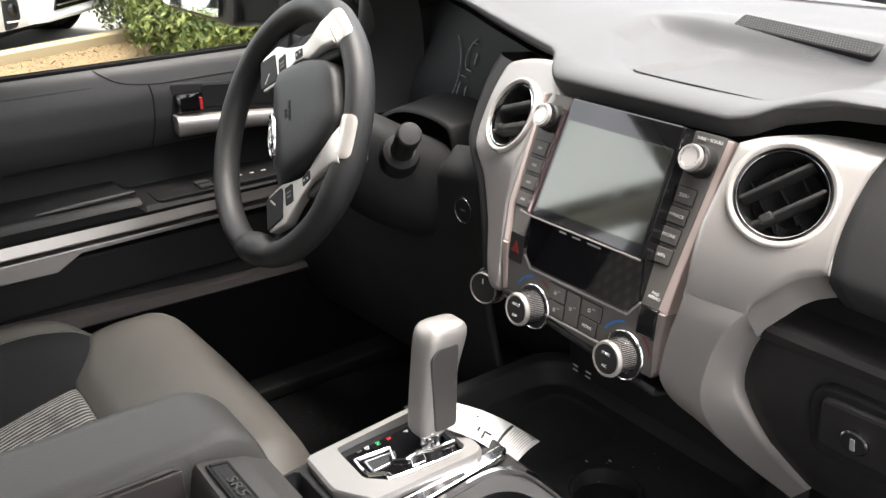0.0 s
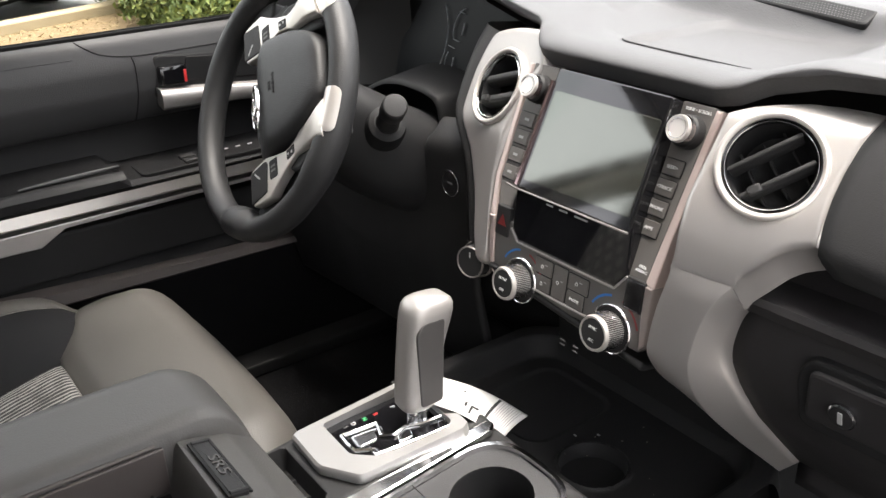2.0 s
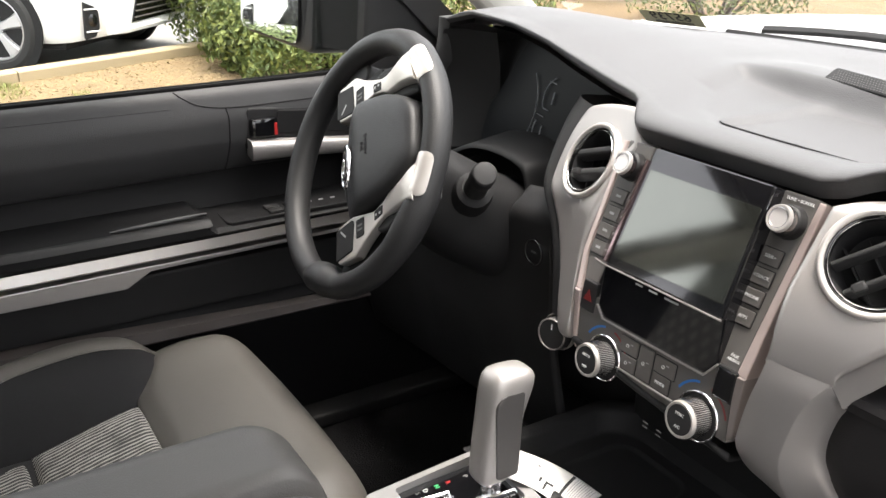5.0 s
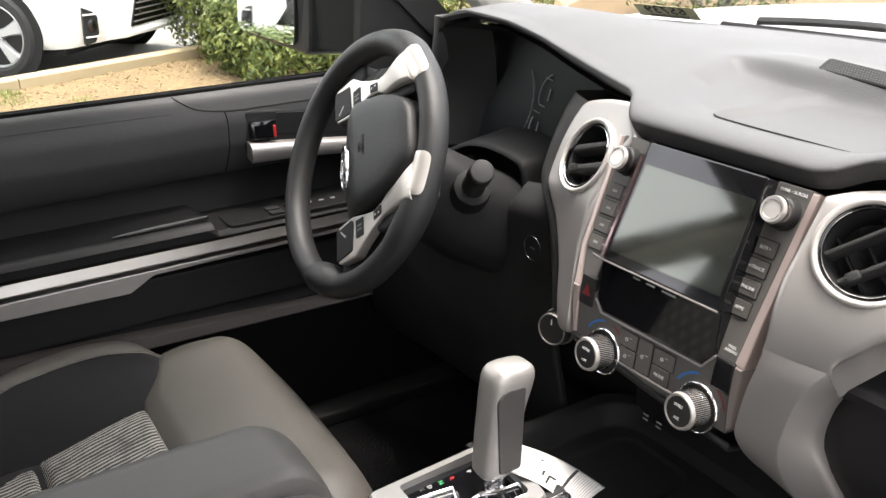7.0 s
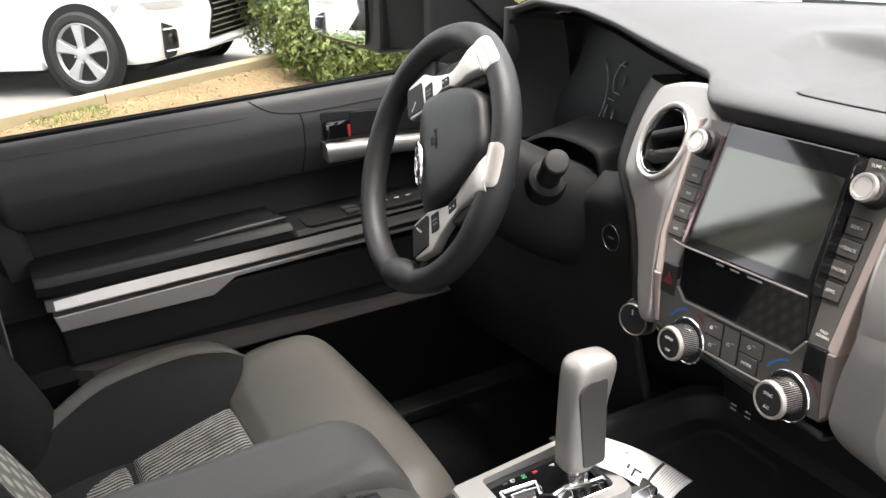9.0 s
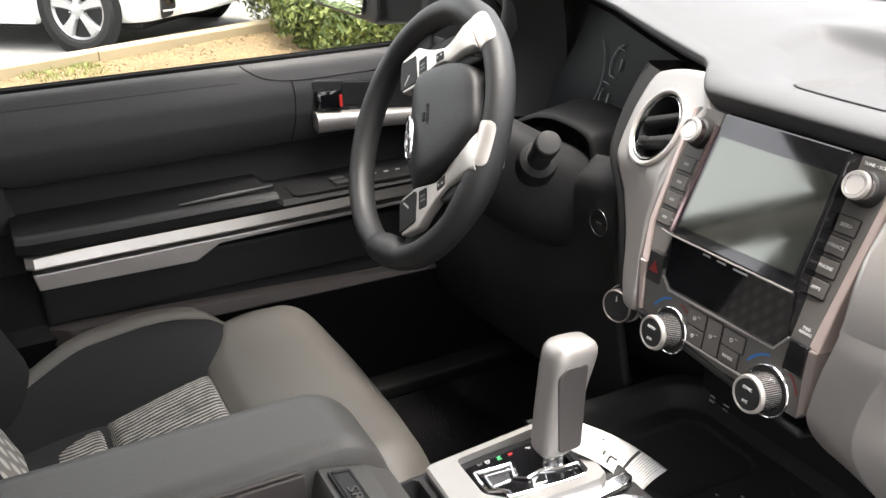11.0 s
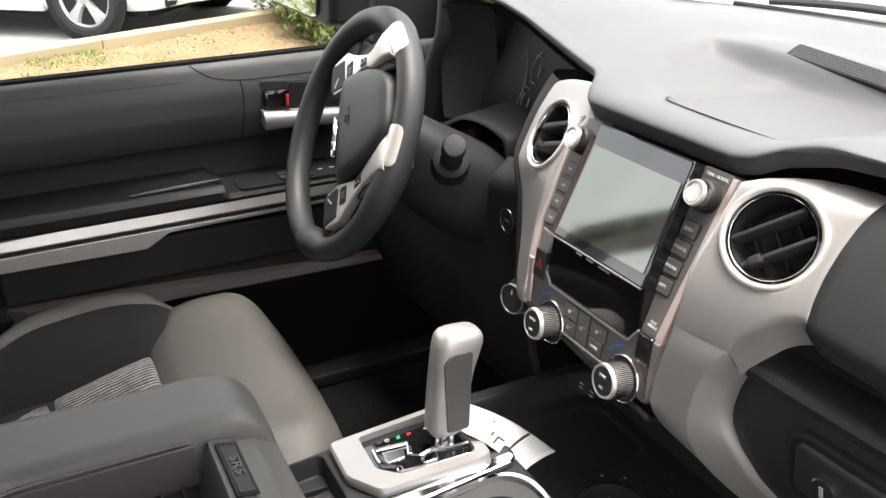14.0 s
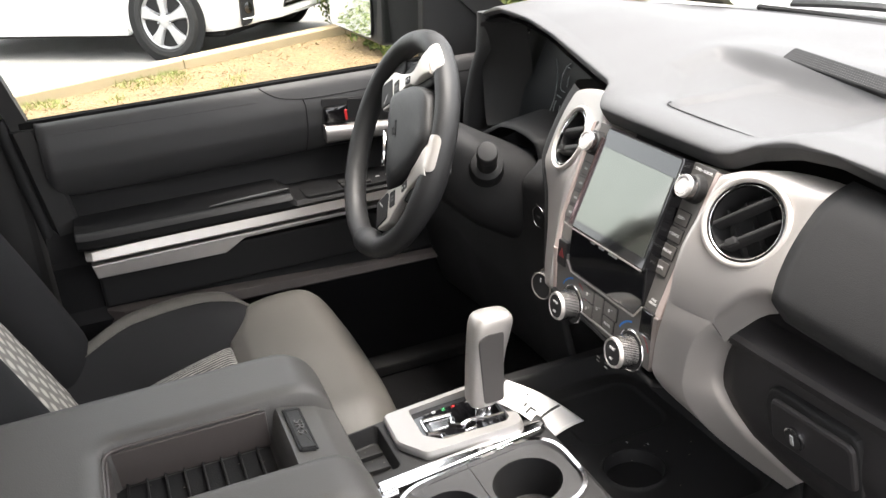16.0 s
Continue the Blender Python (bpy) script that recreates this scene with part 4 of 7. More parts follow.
# the leg below it: a face, a crease, and a bevel that turns in beside the glove box; it sweeps forward at its foot
TOP_L, TOP_C = on_right(-0.062, -0.099, 0.0), on_right(-0.006, -0.103, 0.0)
TOP_R = on_right(0.004, -0.105, 0.0) + VR.to_3x3() @ Vector((0, -0.012, -0.023))
LEG_L = [TOP_L, (0.1375, 0.5925, 1.258), (0.1325, 0.5895, 1.235), (0.1275, 0.5880, 1.205), (0.1255, 0.5900, 1.180), (0.1290, 0.612, 1.147), (0.1400, 0.652, 1.110), (0.1560, 0.700, 1.068), (0.1690, 0.738, 1.034), (0.1780, 0.765, 1.010)]
LEG_C = [TOP_C, (0.1840, 0.6040, 1.256), (0.1760, 0.6000, 1.235), (0.1690, 0.5985, 1.205), (0.1650, 0.6005, 1.180), (0.1640, 0.612, 1.150), (0.1680, 0.638, 1.112), (0.1780, 0.676, 1.070), (0.1880, 0.710, 1.036), (0.1940, 0.732, 1.014)]
LEG_R = [TOP_R, (0.1985, 0.6320, 1.246), (0.1900, 0.6300, 1.230), (0.1840, 0.6290, 1.205), (0.1830, 0.6300, 1.184), (0.1880, 0.639, 1.158), (0.1960, 0.660, 1.120), (0.2040, 0.692, 1.080), (0.2080, 0.718, 1.050), (0.2090, 0.735, 1.032)]


def leg_fn(u, v):
    i_ = v * (len(LEG_C) - 1)
    i = min(int(i_), len(LEG_C) - 2)
    l, c, r = (curve_at(col, i, i_ - i) for col in (LEG_L, LEG_C, LEG_R))
    if u < 0.12:
        return l + Vector((0.004, 0.05, 0)) * (1 - u / 0.12) ** 1.5
    if u < 0.6:
        k = (u - 0.12) / 0.48
        return l.lerp(c, k * 0.985) + Vector((0, -0.003, 0.001)) * math.sin(math.pi * k * 0.985)
    if u < 0.7:
        k = (u - 0.6) / 0.1
        return l.lerp(c, 0.985) * (1 - k) ** 2 + c * 2 * k * (1 - k) + c.lerp(r, 0.035) * k * k
    if u < 0.88:
        return c.lerp(r, 0.035 + 0.965 * (u - 0.7) / 0.18)
    return r + Vector((0.004, 0.05, 0)) * ((u - 0.88) / 0.12)


def curve_at(pts, i, t):
    a, b, c, d = (Vector(pts[min(max(i + j, 0), len(pts) - 1)]) for j in (-1, 0, 1, 2))
    return 0.5 * ((2 * b) + (c - a) * t + (2 * a - 5 * b + 4 * c - d) * t * t + (3 * b - a - 3 * c + d) * t ** 3)


spart("surround_leg", grid(leg_fn, 42, 70), SILVER, label="silver leg of the centre surround", smooth=60)
# bevel under the surround, turning into the hollow
BV = [(-0.006, -0.1030), (0.002, -0.0930), (0.014, -0.0820), (0.026, -0.0705), (0.036, -0.0640), (0.046, -0.0605), (0.0568, -0.0575)]


def bevel_fn(u, v):
    i_ = u * (len(BV) - 1)
    i = min(int(i_), len(BV) - 2)
    x, y = Vector(BV[i]).lerp(Vector(BV[i + 1]), i_ - i)
    return on_right(x + 0.010 * v, y - 0.002 * v, 0.0) + VR.to_3x3() @ Vector((0, -0.012 * v * (1 - 0.35 * u), -0.001 - 0.022 * v ** 0.8))


spart("lower_bevel", grid(bevel_fn, 30, 8), SILVER, label="silver bevel over the passenger's shelf", smooth=60)
# passenger's side: upper panel, hollow, ledge and glove box
UPX = [(0.0755, -0.0735), (0.0610, -0.0590), (0.0600, -0.038), (0.0610, -0.015), (0.0640, 0.008), (0.0690, 0.032), (0.0755, 0.050), (0.0830, 0.066)]


def upper_fn(u, v):
    i_ = v * (len(UPX) - 1)
    i = min(int(i_), len(UPX) - 2)
    x, y = Vector(UPX[i]).lerp(Vector(UPX[i + 1]), i_ - i)
    p = VR @ Vector((x, y, -0.004 - 0.014 * smoothstep(0.030, 0.075, y) ** 2 - 0.010 * smoothstep(-0.055, -0.075, y)))
    q = Vector((0.86, 0.735 + 0.05 * v, 1.285 + 0.115 * v))
    r_ = p.lerp(q, u)
    return r_ + Vector((0, -0.030 * math.sin(math.pi * min(1, u * 1.1)) ** 0.9 - 0.006 * math.sin(math.pi * v), 0.004 * math.sin(math.pi * u)))


wall(spart("upper_panel", grid(upper_fn, 40, 30), BLACK, label="black upper panel on the passenger's side", smooth=60), 0.012, 0)
hollow = grid(lambda u, v: (0.190 + 0.67 * u, 0.648 + 0.040 * math.sin(math.pi * v) + 0.05 * u * u + 0.02 * v, 1.250 + 0.062 * v), 24, 12)
spart("hollow", hollow, PANEL)
ledge = loft([[(x, 0.628 + 0.05 * ((x - 0.18) / 0.68) ** 2 + dy, 1.255 + 0.012 * (x - 0.18) + dz) for dy, dz in ((0.0, 0.0), (0.003, 0.006), (0.06, 0.008), (0.06, -0.02), (0.006, -0.012))] for x in (0.188, 0.195, 0.25, 0.35, 0.45, 0.60, 0.86)])
spart("ledge", ledge, PANEL, label="black ledge over the glove box", smooth=40)

glove = thing("glove_box", "black closed glove box with a round lock in its recessed latch", "glove box", (0.45, 0.66, 1.13))
GI = T((-0.45, -0.66, -1.13))
GZ, GY, GX = [p[2] for p in LEG_R[:0:-1]], [p[1] for p in LEG_R[:0:-1]], [p[0] - 0.003 for p in LEG_R[:0:-1]]


def glove_fn(u, v):
    """The lid follows the leg's edge, sweeping forward below."""
    z = 1.0 + 0.246 * v
    return (lerp_table(z, GZ, GX) * (1 - u) + 0.82 * u, lerp_table(z, GZ, GY) + 0.020 + 0.05 * u * u, z + 0.008 * u)


gb = grid(glove_fn, 30, 24)
bmesh.ops.transform(gb, matrix=GI, verts=gb.verts)
wall(part("door", gb, PANEL, glove, smooth=60), 0.02, 0)
LM = GI @ frame_at((0.308, 0.645, 1.194), (1, 0.03, 0.02), (0, -0.2, 1))
part("latch_recess", plate(round_poly([(-0.055, -0.045), (0.065, -0.045), (0.065, 0.035), (-0.045, 0.035), (-0.058, 0.010)], 0.014), 0.012, LM @ T((0, 0, 0.005)), 0.003), DEEP, glove)
lat = part("latch", plate(round_poly([(-0.048, -0.030), (0.062, -0.030), (0.062, 0.026), (-0.042, 0.026)], 0.010), 0.012, LM @ T((0, 0, 0.010)), 0.004), PANEL, glove)
part("lock", lathe([(0.0125, 0), (0.0125, 0.003), (0.011, 0.004), (0.001, 0.004)], 28, LM @ T((-0.010, -0.006, 0.010))), DIM_CHROME, lat)
part("lock_face", lathe([(0.0105, 0), (0.001, 0.0006)], 28, LM @ T((-0.010, -0.006, 0.0142))), BLACK, lat)
part("keyhole", plate(rect(-0.002, -0.006, 0.002, 0.006), 0.001, LM @ T((-0.010, -0.006, 0.0156))), GREY_MARK, lat)


# ---- air vents ----
def vent(at, right, up, r, label, tilt, fat_=0.0022):
    v = thing("air_vent", label, "air vent", at, group="round dashboard vents")
    m = frame_at((0, 0, 0), right, up)
    part("bezel", ring(r * 0.945, r * 1.085, 0.0055, 56, m @ T((0, 0, -0.001))), SILVER2, v, "bright silver vent ring")
    part("dark_ring", ring(r * 0.88, r * 0.955, 0.004, 56, m @ T((0, 0, -0.003))), GLOSS, v)
    part("inner_ring", ring(r * 0.85, r * 0.885, 0.005, 56, m @ T((0, 0, -0.003))), CHROME, v, "thin chrome ring")
    part("bowl", lathe([(r * 0.875, 0.000), (r * 0.80, -0.012), (r * 0.70, -0.032), (0.001, -0.040)], 40, m, cap=False), DEEP, v)
    for k in (-0.30, 0.30):
        w = math.sqrt(1 - k * k) * r * 0.80
        sl = m @ pose(0, 0, 0, 0, 0, tilt) @ T((0, k * r, -0.006)) @ pose(0, 0, 0, -14)
        part("slat", box((-w, -fat_, -0.012), (w, fat_, 0.005), min(0.0045, fat_ * 0.9), 3, sl), BLACK, v)
    for k in (-0.45, 0.0, 0.45):
        part("rear_slat", box((k * r - 0.001, -r * 0.6, -0.034), (k * r + 0.001, r * 0.6, -0.018), 0, m=m @ pose(0, 0, 0, 0, 0, tilt)), RUBBER, v)
    part("thumb_tab", box((-0.006, -0.004, -0.004), (0.006, 0.004, 0.006), 0.002, m=m @ pose(0, 0, 0, 0, 0, tilt) @ T((-r * 0.45, -r * 0.30, -0.002))), BLACK, v)
    return v


vent(tuple(VL @ Vector((0, 0, 0.0005))), (1, -0.2, 0), (0, 0.5, 0.866), 0.0438, "round silver-ringed air vent beside the instrument hood", 20, 0.0055)
vent(tuple(VR @ Vector((0.0015, 0.0015, 0.002))), (1, 0.40, 0), (0, 0.52, 0.85), 0.0438, "round silver-ringed air vent above the glove box", 36)

# ---- centre stack ----
stack = thing("centre_stack", "gunmetal centre stack with buttons, screen and climate knobs", "control panel", (0, 0.602, 1.235))
SU = frame_at((0, 0, 0), (1, 0, 0), (0, 0.415, 0.91))       # upper face
SL = frame_at((0, 0, 0), (1, 0, 0), (0, 0.15, 0.988))       # lower face
for s, a, b, c_, d_ in ((-1, 0.100, 0.1385, 0.1450, 0.0195), (1, 0.074, 0.1115, 0.1195, 0.0070)):
    part("side_column", plate(round_poly([(s * a, 0.008), (s * (b - d_), 0.008), (s * (b - 0.006), 0.050), (s * b, 0.182), (s * (a - 0.002), 0.182)], 0.003), 0.04, SU, 0.0015), COLUMN, stack)
    part("edge_strip", plate([(s * (b - d_), 0.006), (s * (c_ - d_ + 0.0035), 0.006), (s * (c_ - 0.004), 0.050), (s * c_, 0.180), (s * (b + 0.0005), 0.180), (s * (b - 0.0055), 0.050)], 0.04, SU @ T((0, 0, 0.0015)), 0.0015), ROSE, stack, "warm silver edge strip")
for s in (-1, 1):
    part("lower_column", plate([(s * 0.080, -0.062), (s * 0.111, -0.062), (s * (0.1185 if s < 0 else 0.104), 0.0075), (s * 0.080, 0.0075)], 0.04, SL, 0.0015), COLUMN, stack)
    part("lower_edge", plate([(s * 0.1115, -0.060), (s * 0.118, -0.052), (s * (0.129 if s < 0 else 0.1160), 0.0062), (s * (0.1190 if s < 0 else 0.1045), 0.0062)], 0.04, SL @ T((0, 0, 0.0015)), 0.0015), ROSE if s < 0 else COLUMN_EDGE, stack)
low = part("climate_face", plate([(-0.083, -0.062), (0.083, -0.062), (0.083, 0.008), (0.070, -0.009), (-0.074, -0.009), (-0.083, 0.001)], 0.04, SL, 0.0015), COLUMN, stack, "gunmetal climate control face")
under = part("under_face", grid(lambda u, v: ((2 * u - 1) * (0.116 - 0.025 * v), -0.010 + 0.020 * v + 0.17 * v ** 1.6, -0.060 - 0.055 * v ** 0.8 - 0.012 * (2 * u - 1) * (1 - v)), 16, 12), DEEP, stack, smooth=60)
wall(under, 0.006, 0)
part("black_display", plate(round_poly([(-0.088, 0.056), (-0.0876, 0.0022), (-0.0756, -0.0099), (0.0699, -0.0087), (0.083, 0.008), (0.080, 0.056)], 0.003), 0.03, SL @ T((0, 0, 0.001)), 0.002), GLOSS, stack, "gloss black lower display")
part("display_edge", plate([(-0.0890, 0.0016), (-0.0763, -0.0116), (0.0705, -0.0104), (0.0848, 0.0075), (0.0832, 0.0082), (0.0697, -0.0089), (-0.0755, -0.0101), (-0.0874, 0.0022)], 0.002, SL @ T((0, 0, 0.0028))), SILVER, stack)

screen = thing("touch_screen", "switched-off touch screen in a gloss black frame, reflecting the cab", "screen", (0, 0.602, 1.235))
SC = frame_at((0, 0.018, 0.050), (1, 0, 0), (0, 0.438, 0.899)) @ T((0, 0, 0.015))
part("frame", plate(round_poly([(-0.086, -0.006), (0.0800, -0.006), (0.0730, 0.128), (-0.083, 0.128)], 0.004), 0.04, SC, 0.002), GLOSS, screen, "gloss black screen frame")
part("glass_panel", plate(round_poly([(-0.077, 0.004), (0.0745, 0.008), (0.0700, 0.104), (-0.076, 0.104)], 0.002), 0.001, SC @ T((0, 0, 0.0012)), 0.0003), material("screen_glass", (0.145, 0.152, 0.136), 0.05, 0.9, spec=0.5, vary=0.06, vary_size=0.03), screen, "dark glass of the screen")
for k, (w, x) in enumerate(((0.010, -0.034), (0.012, -0.0135), (0.019, 0.0125))):
    part("maker_mark", plate(rect(x - w / 2, -0.0010, x + w / 2, 0.0010), 0.0004, SL @ T((0, 0.0438, 0.0016))), GREY_MARK, stack)
# bevel beside the screen; its rosy tone is a coloured-in reflection
part("frame_side", loft([[SC @ Vector((x, y, z)) for x, z in ((-0.0825, 0.0025), (-0.0845, 0.0040), (-0.0985 - g, -0.0075), (-0.0990 - g, -0.0200), (-0.0825, -0.0200))] for y, g in ((-0.004, 0.0015), (0.056, 0.0005), (0.113, 0.0))]), BEVEL, screen, "glossy bevelled side of the screen frame, a rosy reflection in its colour", 15)
part("frame_sill", tube([SC @ Vector((x, y, 0.001)) for x, y in ((-0.099, -0.006), (-0.086, -0.0075), (0.0, -0.0068), (0.0795, -0.0062))], 0.0011, 8), GUN, screen, "thin bright lower edge of the screen frame")


def rotary(name, at, m, r, h, parent, cap_mat, label):
    k = part(name, lathe([(r * 1.02, 0), (r * 1.02, h * 0.85), (r * 0.96, h), (r * 0.86, h), (r * 0.84, h - 0.001), (0.001, h - 0.001)], 44, m @ T(at)), cap_mat, parent, label)
    return k


for s, kx in ((-1, 0.1165), (1, 0.0925)):
    part("knob_boot", lathe([(0.0165, 0), (0.0155, 0.010), (0.014, 0.012)], 32, SU @ T((s * kx, 0.1545, 0))), BLACK, stack)
    kn = rotary("audio_knob", (s * kx, 0.1545, 0.006), SU, 0.0128, 0.016, stack, SILVER2, "silver audio knob")
    part("knob_ring", ring(0.0090, 0.0098, 0.0012, 32, SU @ T((s * kx, 0.1545, 0.0208))), CHROME, kn)
    part("knob_grip", ring(0.0126, 0.0138, 0.012, 40, SU @ T((s * kx, 0.1545, 0.006))), DIM_CHROME, kn)
words("TUNE • SCROLL", 0.0044, PRINT, SU @ T((0.093, 0.1755, 0.0008)), stack)
names = {-1: ("", "", "", ""), 1: ("SEEK>", "<TRACK", "PHONE", "APPS")}
for s in (-1, 1):
    for k in range(4):
        c = (0.0885 - 0.0006 * k if s > 0 else -0.1200, 0.1190 - 0.0203 * k)
        b = part("button", plate(round_poly(rect(-0.0108, -0.0078, 0.0108, 0.0078), 0.0012), 0.006, SU @ T((c[0], c[1], 0.0020)), 0.0007), COLUMN, stack)
        part("button_gap", plate(round_poly(rect(-0.0117, -0.0087, 0.0117, 0.0087), 0.002), 0.004, SU @ T((c[0], c[1], 0.0006))), DEEP, b)
        if names[s][k]:
            words(names[s][k], 0.0048, PRINT, SU @ T((c[0], c[1], 0.0027)), b)
        else:
            part("button_print", plate(rect(-0.0035, -0.0014, 0.0035, 0.0014), 0.0004, SU @ T((c[0], c[1], 0.0024))), GREY_MARK, b)
hz = part("hazard_button", plate(round_poly(rect(-0.011, -0.017, 0.011, 0.017), 0.002), 0.006, SL @ T((-0.104, 0.005, 0.002)), 0.001), BLACK, stack)
part("hazard_triangle", plate([(-0.007, -0.006), (0.007, -0.006), (0, 0.007)], 0.0006, SL @ T((-0.104, 0.006, 0.0028))), REDDIM, hz, "red hazard triangle")
pa = part("airbag_lamp", plate(round_poly(rect(-0.0105, -0.0150, 0.0105, 0.0150), 0.002), 0.006, SL @ T((0.0960, -0.0075, 0.0030)), 0.001), GLOSS, stack)
part("lamp_frame", plate(round_poly(rect(-0.0118, -0.0163, 0.0118, 0.0163), 0.002), 0.004, SL @ T((0.0960, -0.0075, 0.0018)), 0.0008), DEEP, pa)
words("PASS\nAIRBAG", 0.0042, PRINT, SU @ T((0.0952, 0.0190, 0.0010)), stack)

KN = [(-0.0640, "AUTO", "OFF"), (0.0740, "SYNC", "A/C")]
for x, a, b in KN:
    m = SL @ T((x, -0.0520, 0))
    part("knob_trim", ring(0.0238, 0.0262, 0.003, 44, m), CHROME, stack)
    part("knob_skirt", lathe([(0.0236, 0.0), (0.0225, 0.0015), (0.019, 0.002)], 40, m), BLACK, stack)
    kn = rotary("climate_knob", (0, 0, 0), m, 0.0184, 0.027, stack, SILVER2, "ribbed silver climate knob")
    rb = bmesh.new()
    for k in range(60):
        an = 2 * math.pi * k / 60
        add_box(rb, (0.0186, -0.0005, 0.003), (0.0196, 0.0005, 0.023), 0, m=m @ pose(0, 0, 0, 0, 0, math.degrees(an)))
    part("knob_ribs", rb, DIM_CHROME, kn)["kind"] = "stuff"
    part("knob_cap", lathe([(0.0155, 0.0255), (0.0150, 0.0268), (0.001, 0.0273)], 36, m), BLACK, kn, "black knob cap")
    words(a, 0.0044, PRINT, m @ T((0, 0.0062, 0.0277)), kn)
    words(b, 0.0044, PRINT, m @ T((0, -0.0068, 0.0277)), kn)
    for mat, a0, a1 in ((BLUE, 100, 150), (RED, 20, 75)):
        ab = bmesh.new()
        arc = [SL @ Vector((x + r * math.cos(radians(a0 + (a1 - a0) * k / 8)), -0.052 + r * math.sin(radians(a0 + (a1 - a0) * k / 8)), 0.0008)) for r in (0.033, 0.0355) for k in range(9)]
        vv = [ab.verts.new(p) for p in arc]
        for k in range(8):
            ab.faces.new((vv[k], vv[k + 1], vv[k + 10], vv[k + 9]))
        part("temperature_arc", ab, BLUE if mat is BLUE else REDDIM, stack, "blue cooler arc" if mat is BLUE else "red warmer arc")
keys = [(-0.0300, -0.0240, 0.0130, 0.0085), (-0.0285, -0.0430, 0.0115, 0.0085), (-0.0045, -0.0330, 0.0100, 0.0180), (0.0225, -0.0245, 0.0140, 0.0085), (0.0205, -0.0430, 0.0120, 0.0085)]
for k, (x, y, w, h) in enumerate(keys):
    kb = part("climate_key", plate(round_poly(rect(-w, -h, w, h), 0.0015), 0.005, SL @ T((x, y, 0.0018)), 0.0007), COLUMN, stack)
    part("key_gap", plate(round_poly(rect(-w - 0.001, -h - 0.001, w + 0.001, h + 0.001), 0.002), 0.004, SL @ T((x, y, 0.0005))), DEEP, kb)
    if k == 4:
        words("MODE", 0.0048, PRINT, SL @ T((x, y, 0.0022)), kb)
    else:
        part("key_symbol", ring(0.0014, 0.0020, 0.0005, 14, SL @ T((x - 0.002, y, 0.0018))), PRINT, kb)
        part("key_lamp", plate(rect(-0.0018, -0.0004, 0.0018, 0.0004), 0.0004, SL @ T((x + 0.004, y + 0.003, 0.0023))), GREY_MARK, kb)
part("key_rail", plate(rect(-0.043, -0.0545, 0.046, -0.0525), 0.003, SL @ T((0, 0, 0.0022)), 0.0005), SILVER, stack)
for x in (-0.010, 0.009):
    for k in range(2):
        part("socket_print", plate(rect(x + 0.024, -0.094 + 0.005 * k, x + 0.031, -0.0925 + 0.005 * k), 0.0005, SL @ T((0, 0, 0.0065))), TEXT_DIM, stack)

# ---- steering column and wheel ----
TILTW = radians(24)
wheel = thing("steering_wheel", "black leather steering wheel turned off centre, with silver spokes", "steering wheel", (-0.476, 0.506, 1.315))
WM = frame_at((0, 0, 0), (1, 0.0, 0), (0, math.sin(TILTW), math.cos(TILTW))) @ pose(0, 0, 0, 0, 0, 127)   # local x, y: the wheel's own right and up


def thumb_rest(a):
    """The swelling on the inner side of the rim next to the spoke."""
    g = math.degrees(a) % 360
    return 0.0120 * smoothstep(15, 4, abs((g - 151 + 180) % 360 - 180))


def rim_point(a, r, k, n=16, squash=1.12):
    t = 2 * math.pi * k / n
    r = r + thumb_rest(a) * (0.5 + 0.5 * math.cos(t - radians(140))) ** 1.5
    return WM @ Vector(((0.170 + r * math.cos(t)) * math.cos(a), (0.170 + r * math.cos(t)) * math.sin(a), r * squash * math.sin(t)))


def rim_radius(a):
    """A little fuller below the spokes."""
    g = math.degrees(a) % 360
    return 0.0174 + sum(0.0022 * smoothstep(20, 4, abs((g - c + 180) % 360 - 180)) for c in (223, 313))


part("rim", loft([[rim_point(2 * math.pi * i / 144, rim_radius(2 * math.pi * i / 144), k) for k in range(16)] for i in range(145)], cap=False), RIM, wheel, "grained black leather rim", 60)
pad = curve_pts([(-0.078, 0.028), (-0.083, -0.020), (-0.082, -0.060), (-0.077, -0.097), (-0.063, -0.132), (-0.048, -0.1455), (-0.018, -0.1475), (0.012, -0.1455), (0.036, -0.128), (0.057, -0.092), (0.070, -0.050), (0.077, -0.014), (0.072, 0.024), (0.040, 0.042), (0.0, 0.047), (-0.040, 0.043)], 4)
pb = bmesh.new()
rings_ = []
for sc, h in ((1.0, -0.030), (1.0, 0.010), (0.994, 0.0165), (0.975, 0.0210), (0.93, 0.0240), (0.80, 0.0268), (0.6, 0.0280), (0.45, 0.0285), (0.3, 0.0288), (0.12, 0.029)):
    rings_.append([WM @ Vector(((p[0] + 0.003) * sc - 0.003, (p[1] + 0.055) * sc - 0.055, h - 0.030 * smoothstep(-0.035, 0.055, (p[1] + 0.055) * sc - 0.055))) for p in pad])
add_loft(pb, rings_)
part("airbag_pad", pb, RIM, wheel, "black grained airbag cover", 50)
EM = WM @ frame_at((-0.012, 0.0, 0.0215), (1, 0, 0), (0, 1, -0.42))
part("emblem", ring(0.0215, 0.0245, 0.004, 40, EM @ Matrix.Diagonal((1.3, 0.90, 1, 1))), CHROME, wheel, "chrome oval emblem")
part("emblem_bar", ring(0.0095, 0.0125, 0.004, 32, EM @ Matrix.Diagonal((0.9, 1.45, 1, 1))), CHROME, wheel)
words("SRS\nAIRBAG", 0.0088, CLOTH, WM @ T((-0.003, -0.050, 0.0290)), wheel, depth=0.0005)
